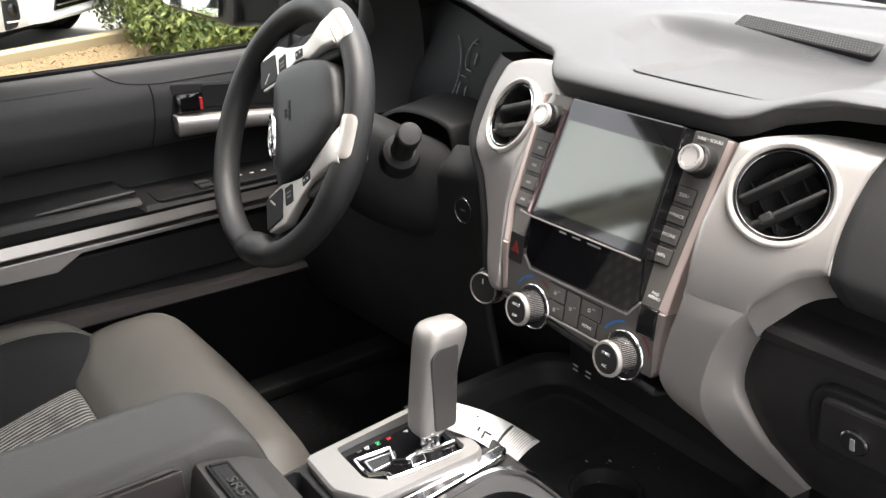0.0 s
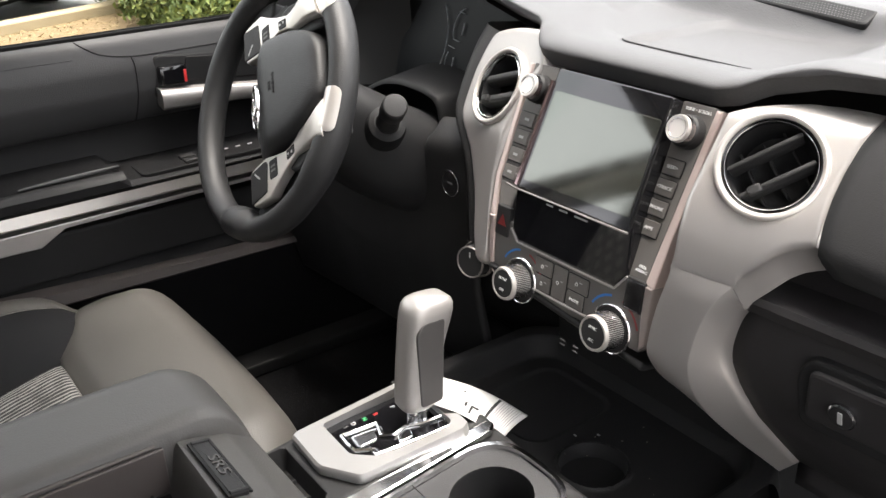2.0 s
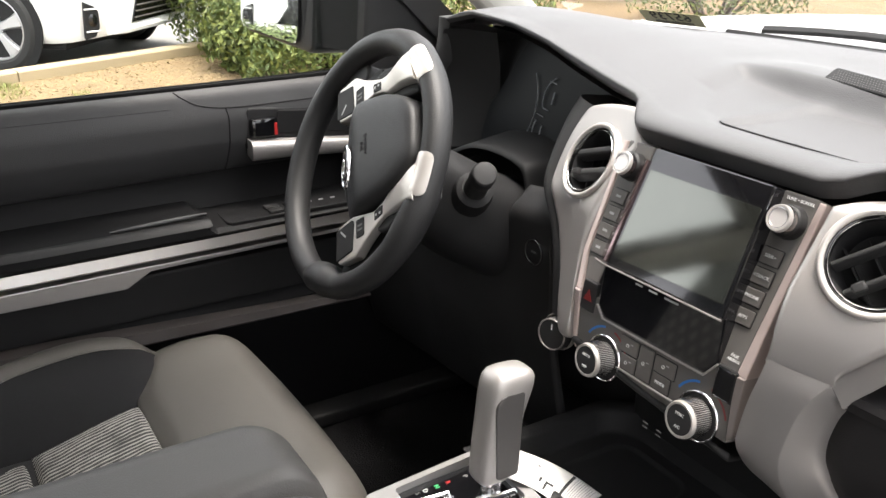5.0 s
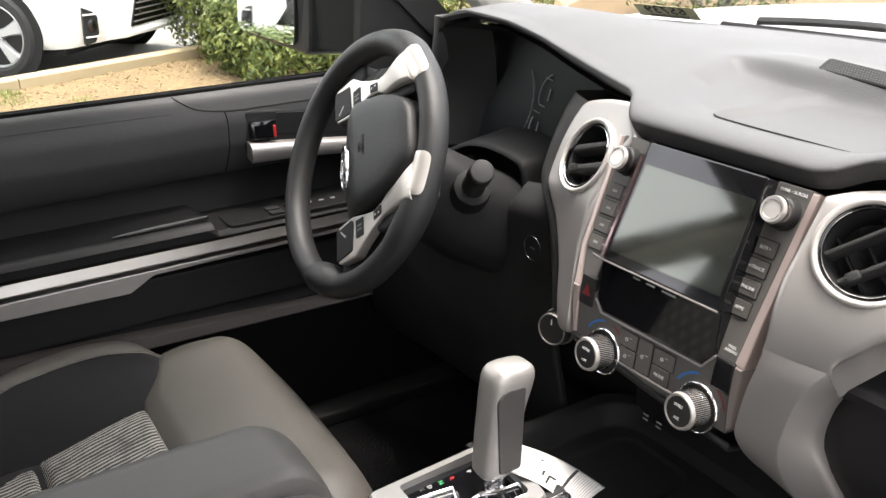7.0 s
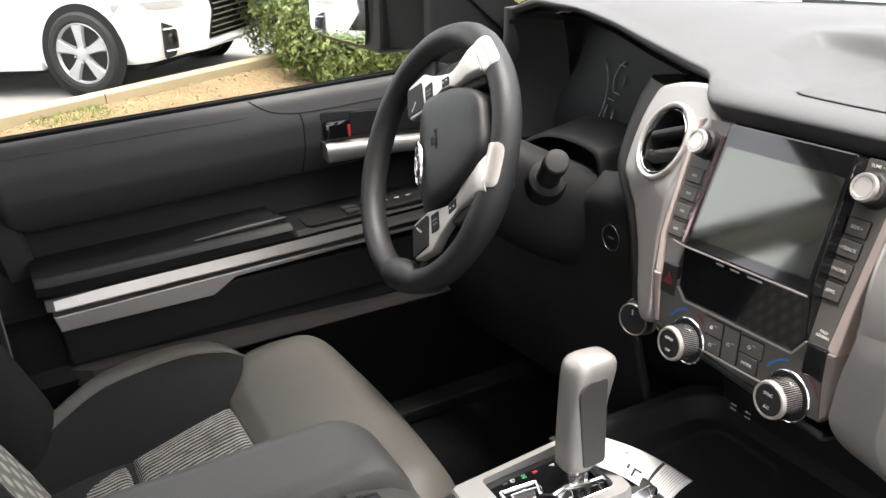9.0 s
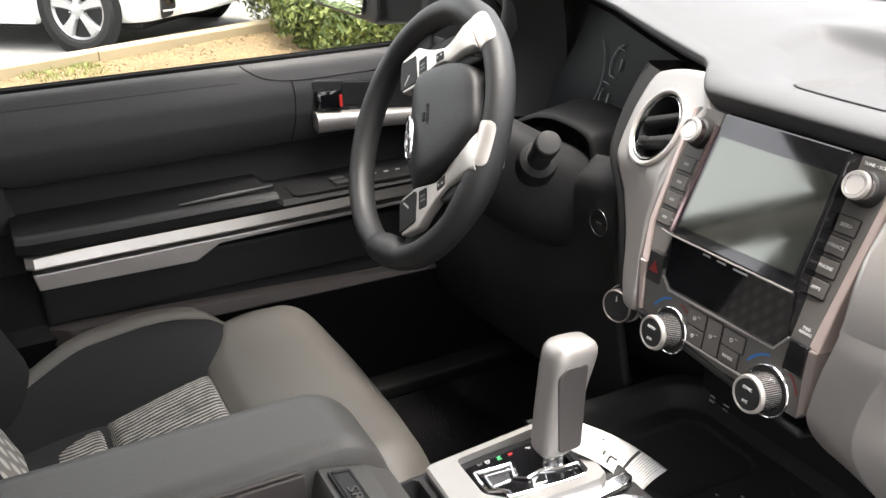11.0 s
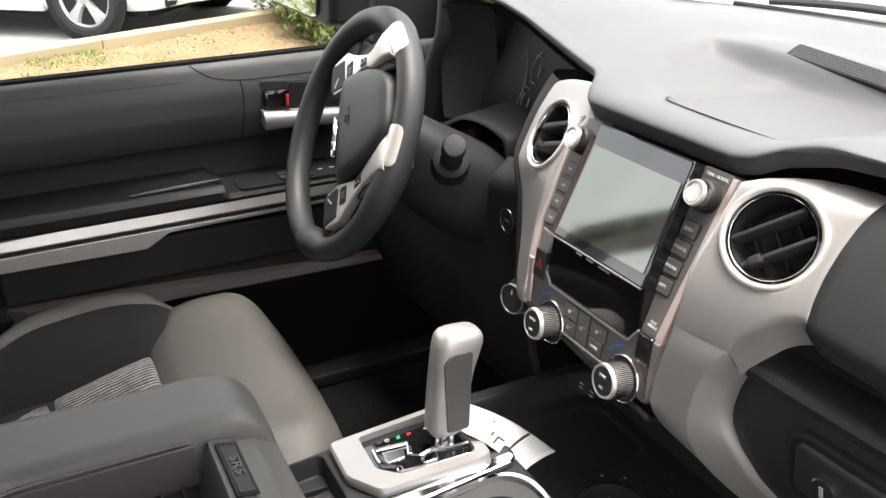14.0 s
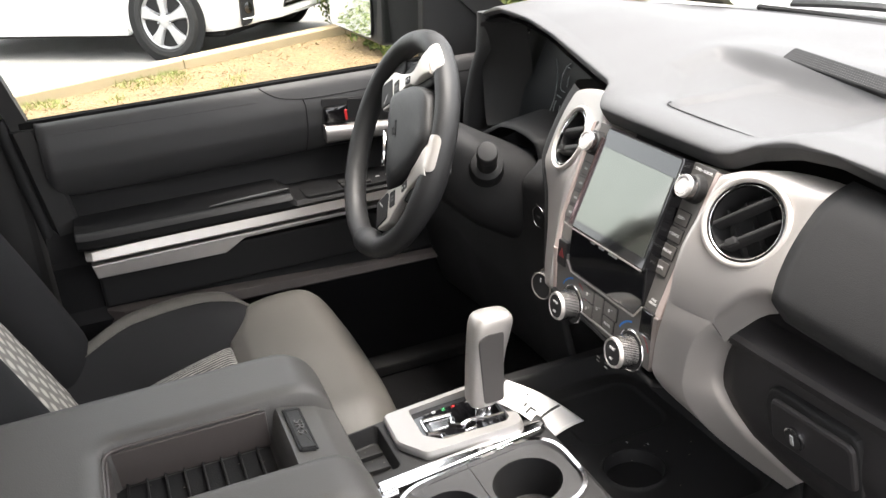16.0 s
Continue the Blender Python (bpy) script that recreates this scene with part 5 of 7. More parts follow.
for s in (-1, 1):
    def spl(pts, z, depth, bev, dx=-0.008):
        return plate([(s * x + dx, y) for x, y in pts], depth, WM @ T((0, 0, z)), bev)
    part("side_spoke", loft([[WM @ Vector((s * x - 0.008, y0 + k, z)) for k, z in ((-w, z0), (w, z0), (w * 0.9, z0 + 0.022), (-w * 0.9, z0 + 0.022))] for x, y0, w, z0 in ((0.07, -0.020, 0.040, -0.026), (0.11, -0.020, 0.038, -0.026), (0.135, -0.020, 0.030, -0.026))]), BLACK, wheel)
    face = part("silver_spoke", spl(round_poly([(0.0800, 0.0335), (0.0755, -0.002), (0.0815, -0.030), (0.0850, -0.050), (0.0800, -0.070), (0.0850, -0.0760), (0.0985, -0.0755), (0.1000, -0.0715), (0.1100, -0.047), (0.1215, -0.0257), (0.1340, -0.008), (0.1325, 0.0335)], 0.004), 0.0138, 0.014, 0.0022), SILVER2, wheel, "satin silver spoke with buttons let in")
    # the arm climbs from the button face to the rim
    arm_rings = []
    for xl, yl, xr, yr, z in ((0.0800, -0.0700, 0.1000, -0.0700, 0.0140), (0.0715, -0.0830, 0.1000, -0.0830, 0.0146), (0.0690, -0.1000, 0.1005, -0.0960, 0.0168), (0.0665, -0.1180, 0.1015, -0.1115, 0.0200), (0.0615, -0.1350, 0.1030, -0.1260, 0.0222), (0.0570, -0.1500, 0.1050, -0.1400, 0.0215)):
        ks = ((0.0, -0.014), (0.0, -0.003), (0.06, -0.0006), (0.12, 0.0), (0.88, 0.0), (0.94, -0.0006), (1.0, -0.003), (1.0, -0.014))
        arm_rings.append([WM @ Vector((s * (xl + (xr - xl) * k) - 0.008, yl + (yr - yl) * k, z + dz)) for k, dz in (ks if s > 0 else ks[::-1])])
    part("spoke_arm", loft(arm_rings), SILVER2, face, smooth=40)
    rk = part("rocker", spl(round_poly([(0.0845, 0.036), (0.0800, -0.0015), (0.0855, -0.0062), (0.1236, -0.003), (0.1290, 0.036)], 0.003), 0.0152, 0.008, 0.0014), DEEP, face)
    part("rocker_mark", spl([(0.0880, 0.0235), (0.0990, 0.0115), (0.1005, 0.0135), (0.0895, 0.0255)], 0.0156, 0.0004, 0), GREY_MARK, rk)
    part("mode_button", spl(round_poly(rect(0.0845, -0.0295, 0.1105, -0.0105), 0.003), 0.0147, 0.004, 0.001), DEEP, face)
    for k in range(2):
        part("button_print", spl(rect(0.0925 + 0.006 * k, -0.0255, 0.0955 + 0.006 * k, -0.0150), 0.0151, 0.0003, 0), TEXT_DIM, face)
    part("set_button", spl(round_poly([(0.0865, -0.0525), (0.0830, -0.0710), (0.0960, -0.0710), (0.0998, -0.0525)], 0.0025), 0.0147, 0.004, 0.001), DEEP, face)
    for k in range(2):
        part("button_print", spl(rect(0.0910, -0.0665 + 0.008 * k, 0.0940, -0.0635 + 0.008 * k), 0.0151, 0.0003, 0), GREY_MARK, face)
    part("spoke_shoulder", spl(round_poly([(0.046, -0.146), (0.095, -0.146), (0.1080, -0.105), (0.1180, -0.070), (0.1150, -0.0545), (0.1090, -0.048), (0.070, -0.055), (0.055, -0.10)], 0.004), 0.0085, 0.030, 0.004), BLACK, face)
    part("spoke_bracket", spl(round_poly([(0.110, 0.034), (0.122, 0.008), (0.136, -0.0185), (0.158, -0.020), (0.164, 0.020), (0.155, 0.062), (0.142, 0.066), (0.128, 0.045)], 0.010), -0.0010, 0.022, 0.004), BLACK, face)
    caps = []
    for i in range(25):
        g = i / 24
        a = radians(268 + s * (17.5 + 17.5 * g))
        turn = 26 * (1 - math.sqrt(max(0.0, 1 - max(0.0, abs(2 * g - 1) - 0.6) ** 2 / 0.16)))
        e_ = 0.0018 * min(1.0, 0.55 + 5 * g, 0.55 + 5 * (1 - g))
        caps.append([WM @ Vector(((0.170 + rr * math.cos(t)) * math.cos(a), (0.170 + rr * math.cos(t)) * math.sin(a), rr * 1.12 * math.sin(t))) for rr, t in [(rim_radius(a) + e_ - 0.0004, radians(30 + turn + (170 - turn) * k / 12)) for k in range(13)]])
    part("spoke_cap", loft(caps, cap=False, closed=False), SILVER2, face, smooth=60)
part("hub", lathe([(0.070, -0.075), (0.075, -0.040), (0.072, -0.02)], 32, WM), BLACK, wheel)

col = thing("steering_column", "black plastic steering column shroud", "steering column", (-0.455, 0.595, 1.272))
SH = ((0.530, -0.476, 1.318, 0.058, 0.052), (0.545, -0.474, 1.308, 0.080, 0.060), (0.575, -0.468, 1.288, 0.098, 0.068), (0.610, -0.462, 1.262, 0.108, 0.074), (0.660, -0.458, 1.232, 0.112, 0.074), (0.720, -0.456, 1.205, 0.108, 0.068), (0.770, -0.456, 1.190, 0.10, 0.06))
part("shroud", loft([[(cx + 0.455 + w * math.copysign(abs(math.cos(t)) ** 0.62, math.cos(t)), y - 0.595, cz - 1.272 + h * math.copysign(abs(math.sin(t)) ** 0.62, math.sin(t)) * (1.0 if math.sin(t) > 0 else 1.25)) for t in [2 * math.pi * k / 40 for k in range(40)]] for y, cx, cz, w, h in SH]), DEEP, col, smooth=50)
stk = part("stalk", tube([(0.098, 0.014, 0.014), (0.125, 0.004, 0.034), (0.150, -0.006, 0.052), (0.166, -0.012, 0.063)], 0.012, 20, radii=[0.018, 0.0150, 0.0138, 0.0135]), BLACK, col, "black column stalk")
part("stalk_collar", tube([(0.090, 0.017, 0.008), (0.104, 0.012, 0.018), (0.116, 0.0075, 0.027), (0.119, 0.0065, 0.029)], 0.021, 28, radii=[0.0275, 0.0270, 0.0245, 0.0180]), DEEP, stk)
part("stalk_tip", tube([(0.146, -0.0045, 0.049), (0.149, -0.0055, 0.0515), (0.168, -0.0125, 0.0645), (0.1705, -0.0135, 0.0663), (0.1712, -0.0138, 0.0668)], 0.0145, 24, radii=[0.0150, 0.0162, 0.0160, 0.0142, 0.010]), BLACK, stk)
part("stalk", tube([(-0.07, 0.0, 0.045), (-0.10, 0.0, 0.048), (-0.18, 0.004, 0.055)], 0.010, 12), BLACK, col)

# ---- driver's seat ----
seat = thing("driver_seat", "grey vinyl and striped cloth driver's seat", "car seat", (-0.47, 0.05, 0.80))
SI = T((0.47, -0.05, -0.80))


def seat_z(x, y):
    """Height of the cushion: raised side bolsters and a rounded nose."""
    u = (x + 0.47) / 0.27
    side = smoothstep(0.42, 0.95, abs(u))
    rear = smoothstep(0.22, -0.05, y)
    z = 0.962 + 0.018 * smoothstep(0.0, 0.30, y) + 0.030 * side * (0.4 + 0.6 * rear) - 0.035 * rear * (1 - side)
    return z


def patch(x0f, x1f, y0, y1, lift, nu=26, nv=22, round_=0.02, seat_lift=1.0, edge=0.18):
    """A padded cushion panel between two side curves; its rim falls away."""
    def fn(u, v):
        y = y0 + (y1 - y0) * v
        x = x0f(y) + (x1f(y) - x0f(y)) * u
        e = min(1, min(u, 1 - u) / edge) * 1.0
        g = min(1, min(v, 1 - v) / (edge * 0.6))
        puff = (1 - (1 - e) ** 2) ** 0.5 * (1 - (1 - g) ** 2) ** 0.5
        return SI @ Vector((x, y, seat_z(x, y) + lift - round_ * (1 - puff)))
    return grid(fn, nu, nv)


part("insert", patch(lambda y: -0.600 + 0.05 * max(0, 0.05 - y), lambda y: -0.340, 0.045, 0.200, 0.004, round_=0.014), STRIPE, seat, "striped pale grey cloth insert", 60)
part("insert", patch(lambda y: -0.600 + 0.05 * max(0, 0.05 - y), lambda y: -0.340, -0.16, 0.043, 0.002, round_=0.014), STRIPE, seat, "striped pale grey cloth insert", 60)


def nose(u, v):
    """The vinyl front of the cushion: wraps over the front edge and down."""
    a = u * 2 - 1
    x = -0.472 + 0.272 * a
    top_y = 0.196 + 0.055 * smoothstep(0.40, 1.0, -a) + 0.08 * smoothstep(0.5, 1.0, a)
    fr = 0.405 - 0.030 * abs(a) ** 3
    k = v / 0.62
    corner = 0.030 * smoothstep(0.72, 1.0, abs(a)) ** 1.4
    if v <= 0.62:
        y = top_y + (fr - 0.055 - top_y) * k
        z = seat_z(x, min(y, 0.3)) + 0.012 * math.sin(math.pi * min(1, k * 0.5 + 0.08)) - corner - 0.012 * (1 - min(1, k * 6))
    else:
        t = (v - 0.62) / 0.38 * math.pi * 0.62
        y = fr - 0.055 + 0.058 * math.sin(t) - 0.03 * max(0, t - 1.57)
        z = seat_z(x, 0.3) + 0.012 - corner - 0.075 * (1 - math.cos(t))
    return SI @ Vector((x, y, z))


wall(part("front_bolster", grid(nose, 60, 46), VINYL, seat, "taupe grey vinyl front of the cushion", 60), 0.01, 0)
skirt = bmesh.new()
add_box(skirt, (-0.73, -0.30, 0.72), (-0.21, 0.36, 0.93), 0.03, 3, SI)
part("base", skirt, BLACK, seat)


BS_Y = [-0.16, -0.05, 0.05, 0.16, 0.225, 0.262]
BS_X = [-0.585, -0.640, -0.690, -0.714, -0.712, -0.703]
BS_Z = [0.955, 0.995, 1.016, 1.014, 1.002, 0.984]


def ridge(v):
    y = -0.16 + 0.422 * v
    return Vector((smooth_table(y, BS_Y, BS_X), y, smooth_table(y, BS_Y, BS_Z)))


def bolster(u, v):
    """Left side bolster: black cloth, rising from the insert to its ridge."""
    r = ridge(v)
    x0 = -0.594 + 0.045 * smoothstep(0.05, -0.16, r.y)
    i_ = Vector((x0, r.y, seat_z(x0, r.y) - 0.012))
    p = i_.lerp(r, u)
    return SI @ (p + Vector((-0.006, 0, 0.012)) * math.sin(math.pi * u) * (1 - 0.9 * smoothstep(0.93, 1, v)))


part("side_bolster", grid(bolster, 18, 36), CLOTH, seat, "black cloth side bolster", 60)


def outer(u, v):
    r = ridge(v)
    t = u * math.pi * 0.62
    w = 0.058 * math.sin(math.pi * min(1, 0.16 + 0.78 * (1 - v))) ** 0.5
    return SI @ (r + Vector((-w * math.sin(t) * 0.95, 0, 0.024 * math.sin(t * 1.25) * min(1, 8 * (1 - v)) - 0.055 * (1 - math.cos(t)))))


part("outer_bolster", grid(outer, 16, 36), VINYL, seat, "grey vinyl outer bolster with pale stitching", 60)
st_ = bmesh.new()
for k in range(110):
    r = ridge((k + 0.5) / 110)
    dr = (ridge((k + 0.9) / 110) - r).normalized()
    add_box(st_, (-0.0004, -0.0017, -0.0004), (0.0004, 0.0017, 0.0004), 0, m=SI @ T(r + Vector((0.004, 0, 0.0005))) @ dr.to_track_quat("Y", "Z").to_matrix().to_4x4())
part("stitching", st_, THREAD, seat)["kind"] = "stuff"
part("side_bolster", grid(lambda u, v: SI @ Vector((-0.342 + 0.115 * u, -0.20 + 0.46 * v, seat_z(-0.342 + 0.115 * u, -0.20 + 0.46 * v) + 0.014 * math.sin(math.pi * u) - 0.004)), 12, 20), CLOTH, seat, smooth=60)


def nose_line(pts, lift):
    return [SI @ (Vector(nose_at(x, y)) + Vector((0, 0, lift))) for x, y in pts]


def nose_at(x, y):
    """The point of the cushion front at plan place x, y."""
    u = ((x + 0.472) / 0.272 + 1) / 2
    best = min((nose(u, k / 240) for k in range(241)), key=lambda q: abs((SI.inverted() @ q).y - y))
    return SI.inverted() @ best


sm = curve_pts([(-0.300, 0.290, 0), (-0.275, 0.322, 0), (-0.262, 0.345, 0), (-0.240, 0.362, 0), (-0.222, 0.366, 0)], 5, False)
part("seam", tube(nose_line([(p.x, p.y) for p in sm], 0.0002), 0.0012, 6), BLACK, seat)
sm2 = curve_pts([(-0.345, 0.300, 0), (-0.330, 0.335, 0), (-0.315, 0.362, 0), (-0.298, 0.385, 0)], 5, False)
part("seam", tube(nose_line([(p.x, p.y) for p in sm2], -0.0002), 0.0008, 6), BLACK, seat)
st2 = bmesh.new()
sl_ = nose_line([(p.x - 0.007, p.y + 0.003) for p in sm], 0.0006)
for p, q in zip(sl_, sl_[1:]):
    dr = (q - p).normalized()
    for g in (0.25, 0.75):
        add_box(st2, (-0.0006, -0.0016, -0.0005), (0.0006, 0.0016, 0.0005), 0, m=T(p.lerp(q, g)) @ dr.to_track_quat("Y", "Z").to_matrix().to_4x4())
part("stitching", st2, THREAD, seat)["kind"] = "stuff"


def back_fn(side):
    def fn(u, v):
        z = 0.90 + 0.68 * v
        lean = -0.002 - 0.30 * v
        if side == 0:
            a = 2 * u - 1
            x = -0.47 + 0.135 * a
            y = lean - 0.055 + 0.012 * (1 - a * a)
        else:
            t = u * math.pi * 0.9
            x = -0.47 + side * (0.130 + 0.075 * (1 - math.cos(t)))
            y = lean - 0.060 + 0.085 * math.sin(t) * (0.75 + 0.25 * math.sin(math.pi * v)) * min(1, v * 5 + 0.25)
        return SI @ Vector((x, y, z))
    return fn


part("backrest_insert", grid(back_fn(0), 18, 30), LATTICE, seat, "pale lattice patterned cloth backrest", 60)
part("backrest_bolster", grid(back_fn(-1), 20, 30), CLOTH, seat, "black cloth backrest bolster", 60)
part("backrest_bolster", grid(back_fn(1), 20, 30), CLOTH, seat, "black cloth backrest bolster", 60)
part("backrest_shell", loft([[SI @ Vector((-0.47 + sx * 0.25, -0.19 - 0.30 * v + dy, 0.88 + 0.70 * v)) for sx, dy in ((-1, 0.03), (1, 0.03), (1, -0.06), (-1, -0.06))] for v in (0, 0.5, 1)]), BLACK, seat)
part("head_restraint", box((-0.59, -0.46, 1.60), (-0.35, -0.35, 1.78), 0.04, 4, SI), CLOTH, seat)
for k in range(2):
    part("recliner_rail", box((-0.80, -0.06 - 0.03 * k, 0.915 - 0.022 * k), (-0.74, -0.045 - 0.03 * k, 0.922 - 0.022 * k), 0.002, m=SI), DIM_CHROME, seat)


# ---- centre console ----
console = thing("centre_console", "black centre console with padded armrest lid, cup holders and gear gate", "console", (0, 0.2, 0.70))
KI = T((0, -0.2, -0.70))


def kpart(name, bm, mat, parent=None, label="", smooth=20):
    bmesh.ops.transform(bm, matrix=KI, verts=bm.verts)
    return part(name, bm, mat, parent or console, label, smooth)


kpart("body", box((-0.184, -0.45, 0.70), (0.176, 0.535, 0.965), 0.012, 3), BLACK)


def edge_fall(d, r, drop):
    if d >= r:
        return 0.0
    k = 1 - max(0.0, d) / r
    return drop * (1 - math.sqrt(max(0.0, 1 - k * k)))


def inside(x, y, x0, y0, x1, y1, r):
    """Signed distance to a rounded rectangle, positive inside."""
    cx, cy, hx, hy = (x0 + x1) / 2, (y0 + y1) / 2, (x1 - x0) / 2 - r, (y1 - y0) / 2 - r
    dx, dy = abs(x - cx) - hx, abs(y - cy) - hy
    return r - math.hypot(max(dx, 0), max(dy, 0)) - min(max(dx, dy), 0)


def lid_fn(u, v):
    x, y = -0.192 + 0.384 * u, -0.45 + 0.712 * v
    d = inside(x, y, -0.192, -0.47, 0.192, 0.262, 0.055)
    z = 1.174 - edge_fall(d, 0.050, 0.055) - 0.03 * smoothstep(0.03, -0.42, y) * 0
    t = inside(x, y, -0.056, -0.004, 0.076, 0.34, 0.022)
    if t > -0.022:
        z -= 0.012 * (1 - math.sqrt(max(0, 1 - ((min(t, 0) + 0.022) / 0.022) ** 2)))
    if t > 0:
        bridge = smoothstep(0.176, 0.190, y)
        z = (1.160 - 0.05) + bridge * (0.047 - 0.012 * smoothstep(0.19, 0.25, y) - 0.8 * max(0, y - 0.235) ** 1.1)
        z = min(z, 1.174 - edge_fall(d, 0.050, 0.055) - 0.004)
    return (x, y, max(z, 1.09))


lid = kpart("armrest_lid", grid(lid_fn, 150, 230), LEATHER, label="padded black leather armrest lid with a long tray", smooth=55)
kpart("lid_skirt", loft([[(x, y, z) for x, y in [(p[0], p[1]) for p in round_poly(rect(-0.191 + s, -0.45 + s, 0.191 - s, 0.261 - s), 0.05, 6)]] for s, z in ((0.0, 1.125), (0.001, 1.08), (0.010, 1.04), (0.014, 0.96))], cap=False), LEATHER, lid, smooth=50)
kpart("tray_wall", box((-0.0565, 0.000, 1.112), (-0.0525, 0.178, 1.158), 0.0015), TAUPE, lid, "brown grey liner along the tray")
kpart("tray_rim", tube(curve_pts([(0.068, -0.0045, 1.1605), (0.03, -0.0045, 1.1610), (-0.030, -0.0045, 1.1610), (-0.050, 0.0015, 1.1610), (-0.0565, 0.020, 1.1610), (-0.0568, 0.090, 1.1610), (-0.0568, 0.172, 1.1600)], 5, False), 0.0022, 8), TAUPE, lid, smooth=60)
kpart("tray_end", box((-0.050, -0.004, 1.112), (0.072, 0.000, 1.156), 0.0015), TAUPE, lid)
for k in range(8):
    kpart("tray_rib", box((-0.052, 0.012 + 0.021 * k, 1.109), (0.074, 0.0145 + 0.021 * k, 1.1165), 0.001), BLACK, lid)
kpart("tray_mat", box((-0.052, 0.0, 1.108), (0.074, 0.180, 1.1105), 0), RUBBER, lid)
PQ = frame_at((0.0, 0.2065, 1.1580), (1, 0.01, 0), (0, 1, -0.17))
pq = kpart("plaque", plate(round_poly(rect(-0.043, -0.0080, 0.043, 0.0080), 0.001), 0.006, PQ @ T((0, 0, 0.0008)), 0.0012), BLACK, lid, "raised trim level plaque")
for x in (-0.0425, 0.0390):
    kpart("plaque_edge", plate(rect(x, -0.0078, x + 0.0035, 0.0078), 0.002, PQ @ T((0, 0, 0.0026)), 0.0008), BLACK, pq)
for y in (-0.0092, 0.0092):
    kpart("plaque_groove", plate(rect(-0.044, y - 0.0012, 0.044, y + 0.0012), 0.002, PQ @ T((0, 0, 0.0003))), RUBBER, pq)
words("SR5", 0.0160, LEATHER, KI @ PQ @ T((0.000, 0.0, 0.0012)) @ Matrix.Diagonal((1.30, 0.85, 1, 1)), pq, "plaque_lettering", 0.0012)


def deck_z(y):
    return 1.006 + 0.105 * (y - 0.27)


def deck_fn(u, v):
    x, y = -0.186 + 0.364 * u, 0.235 + 0.305 * v
    z = deck_z(y) - 0.006 * smoothstep(-0.055, -0.045, x)
    z -= edge_fall(inside(x, y, -0.186, 0.0, 0.178, 0.541, 0.02), 0.012, 0.02)
    s = inside(x, y, -0.171, 0.278, -0.070, 0.336, 0.008)
    z -= 0.026 * smoothstep(-0.002, 0.003, s)
    c = inside(x, y, -0.024, 0.306, 0.112, 0.526, 0.05)
    z -= 0.085 * smoothstep(0.0, 0.004, c)
    g = inside(x, y, -0.152, 0.378, -0.058, 0.516, 0.012)
    z -= 0.008 * smoothstep(0, 0.003, g)
    return (x, y, z)


deck = kpart("deck", grid(deck_fn, 170, 150), BLACK, label="black grained console deck with a small slot", smooth=40)
for k in range(2):
    kpart("slot_rib", box((-0.140 + 0.034 * k, 0.282, 0.985), (-0.137 + 0.034 * k, 0.332, 0.992), 0.001), BLACK, deck)

SLOPE = math.atan(0.105)


def deck_frame(y, lift):
    return frame_at((0, y, deck_z(y) + lift), (1, 0, 0), (0, math.cos(SLOPE), math.sin(SLOPE)))


DF = deck_frame(0.40, 0.0)


def open_plate(outer_, inner_, thick, m, bevel=0.003):
    """A plate with one opening; both outlines have the same number of points."""
    def mix_(a, b, k):
        return [Vector(p).lerp(Vector(q), k) for p, q in zip(a, b)]
    o2 = mix_(outer_, inner_, 0.08)
    rings = [[m @ Vector((p[0], p[1], z)) for p in o] for o, z in ((outer_, -thick), (outer_, -bevel), (o2, 0), (inner_, 0), (inner_, -thick))]
    return loft(rings, cap=False)


go = round_poly([(-0.171, -0.053), (-0.102, -0.056), (-0.056, -0.030), (-0.041, 0.097), (-0.046, 0.106), (-0.146, 0.116), (-0.164, 0.108)], 0.007, 5)
gi_ = round_poly([(-0.160, -0.018), (-0.094, -0.020), (-0.070, 0.001), (-0.057, 0.086), (-0.062, 0.094), (-0.142, 0.098), (-0.156, 0.092)], 0.006, 5)
gate = kpart("gate_bezel", open_plate(go, gi_, 0.012, DF @ T((0, 0, 0.013)), 0.003), BEZEL, label="satin silver gear gate bezel", smooth=40)
kpart("gate_plate", plate(round_poly([(-0.162, -0.020), (-0.093, -0.023), (-0.067, 0.000), (-0.054, 0.090), (-0.062, 0.098), (-0.150, 0.102)], 0.006), 0.004, DF @ T((0, 0, 0.004))), GLOSS, gate)
zig = [(-0.134, -0.008), (-0.1243, 0.0322), (-0.104, 0.0253), (-0.0942, 0.0357), (-0.0974, 0.0534), (-0.0879, 0.0704), (-0.083, 0.095), (-0.062, 0.090), (-0.066, 0.060), (-0.0735, 0.030), (-0.0798, 0.0037), (-0.092, 0.004), (-0.1006, -0.0091), (-0.1177, -0.0098), (-0.134, -0.008)]
kpart("gate_edge", tube([DF @ Vector((x, y, 0.0058)) for x, y in zig], 0.0030, 8), CHROME, gate, "chrome edge of the stepped gate", 30)
inner_zig = [(-0.107 + (x + 0.107) * 0.80 + 0.004, 0.040 + (y - 0.040) * 0.84) for x, y in zig]
kpart("gate_edge", tube([DF @ Vector((x, y, 0.0046)) for x, y in inner_zig], 0.0013, 6), DIM_CHROME, gate, "chrome edge of the stepped gate", 30)
kpart("gate_blade", plate(round_poly([(-0.126, 0.000), (-0.119, 0.026), (-0.103, 0.020), (-0.104, -0.002)], 0.002), 0.002, DF @ T((0, 0, 0.0056)), 0.0008), DIM_CHROME, gate)
kpart("gate_blade", plate(round_poly([(-0.092, 0.040), (-0.090, 0.056), (-0.078, 0.052), (-0.080, 0.034)], 0.002), 0.002, DF @ T((0, 0, 0.0060)), 0.0008), CHROME, gate)
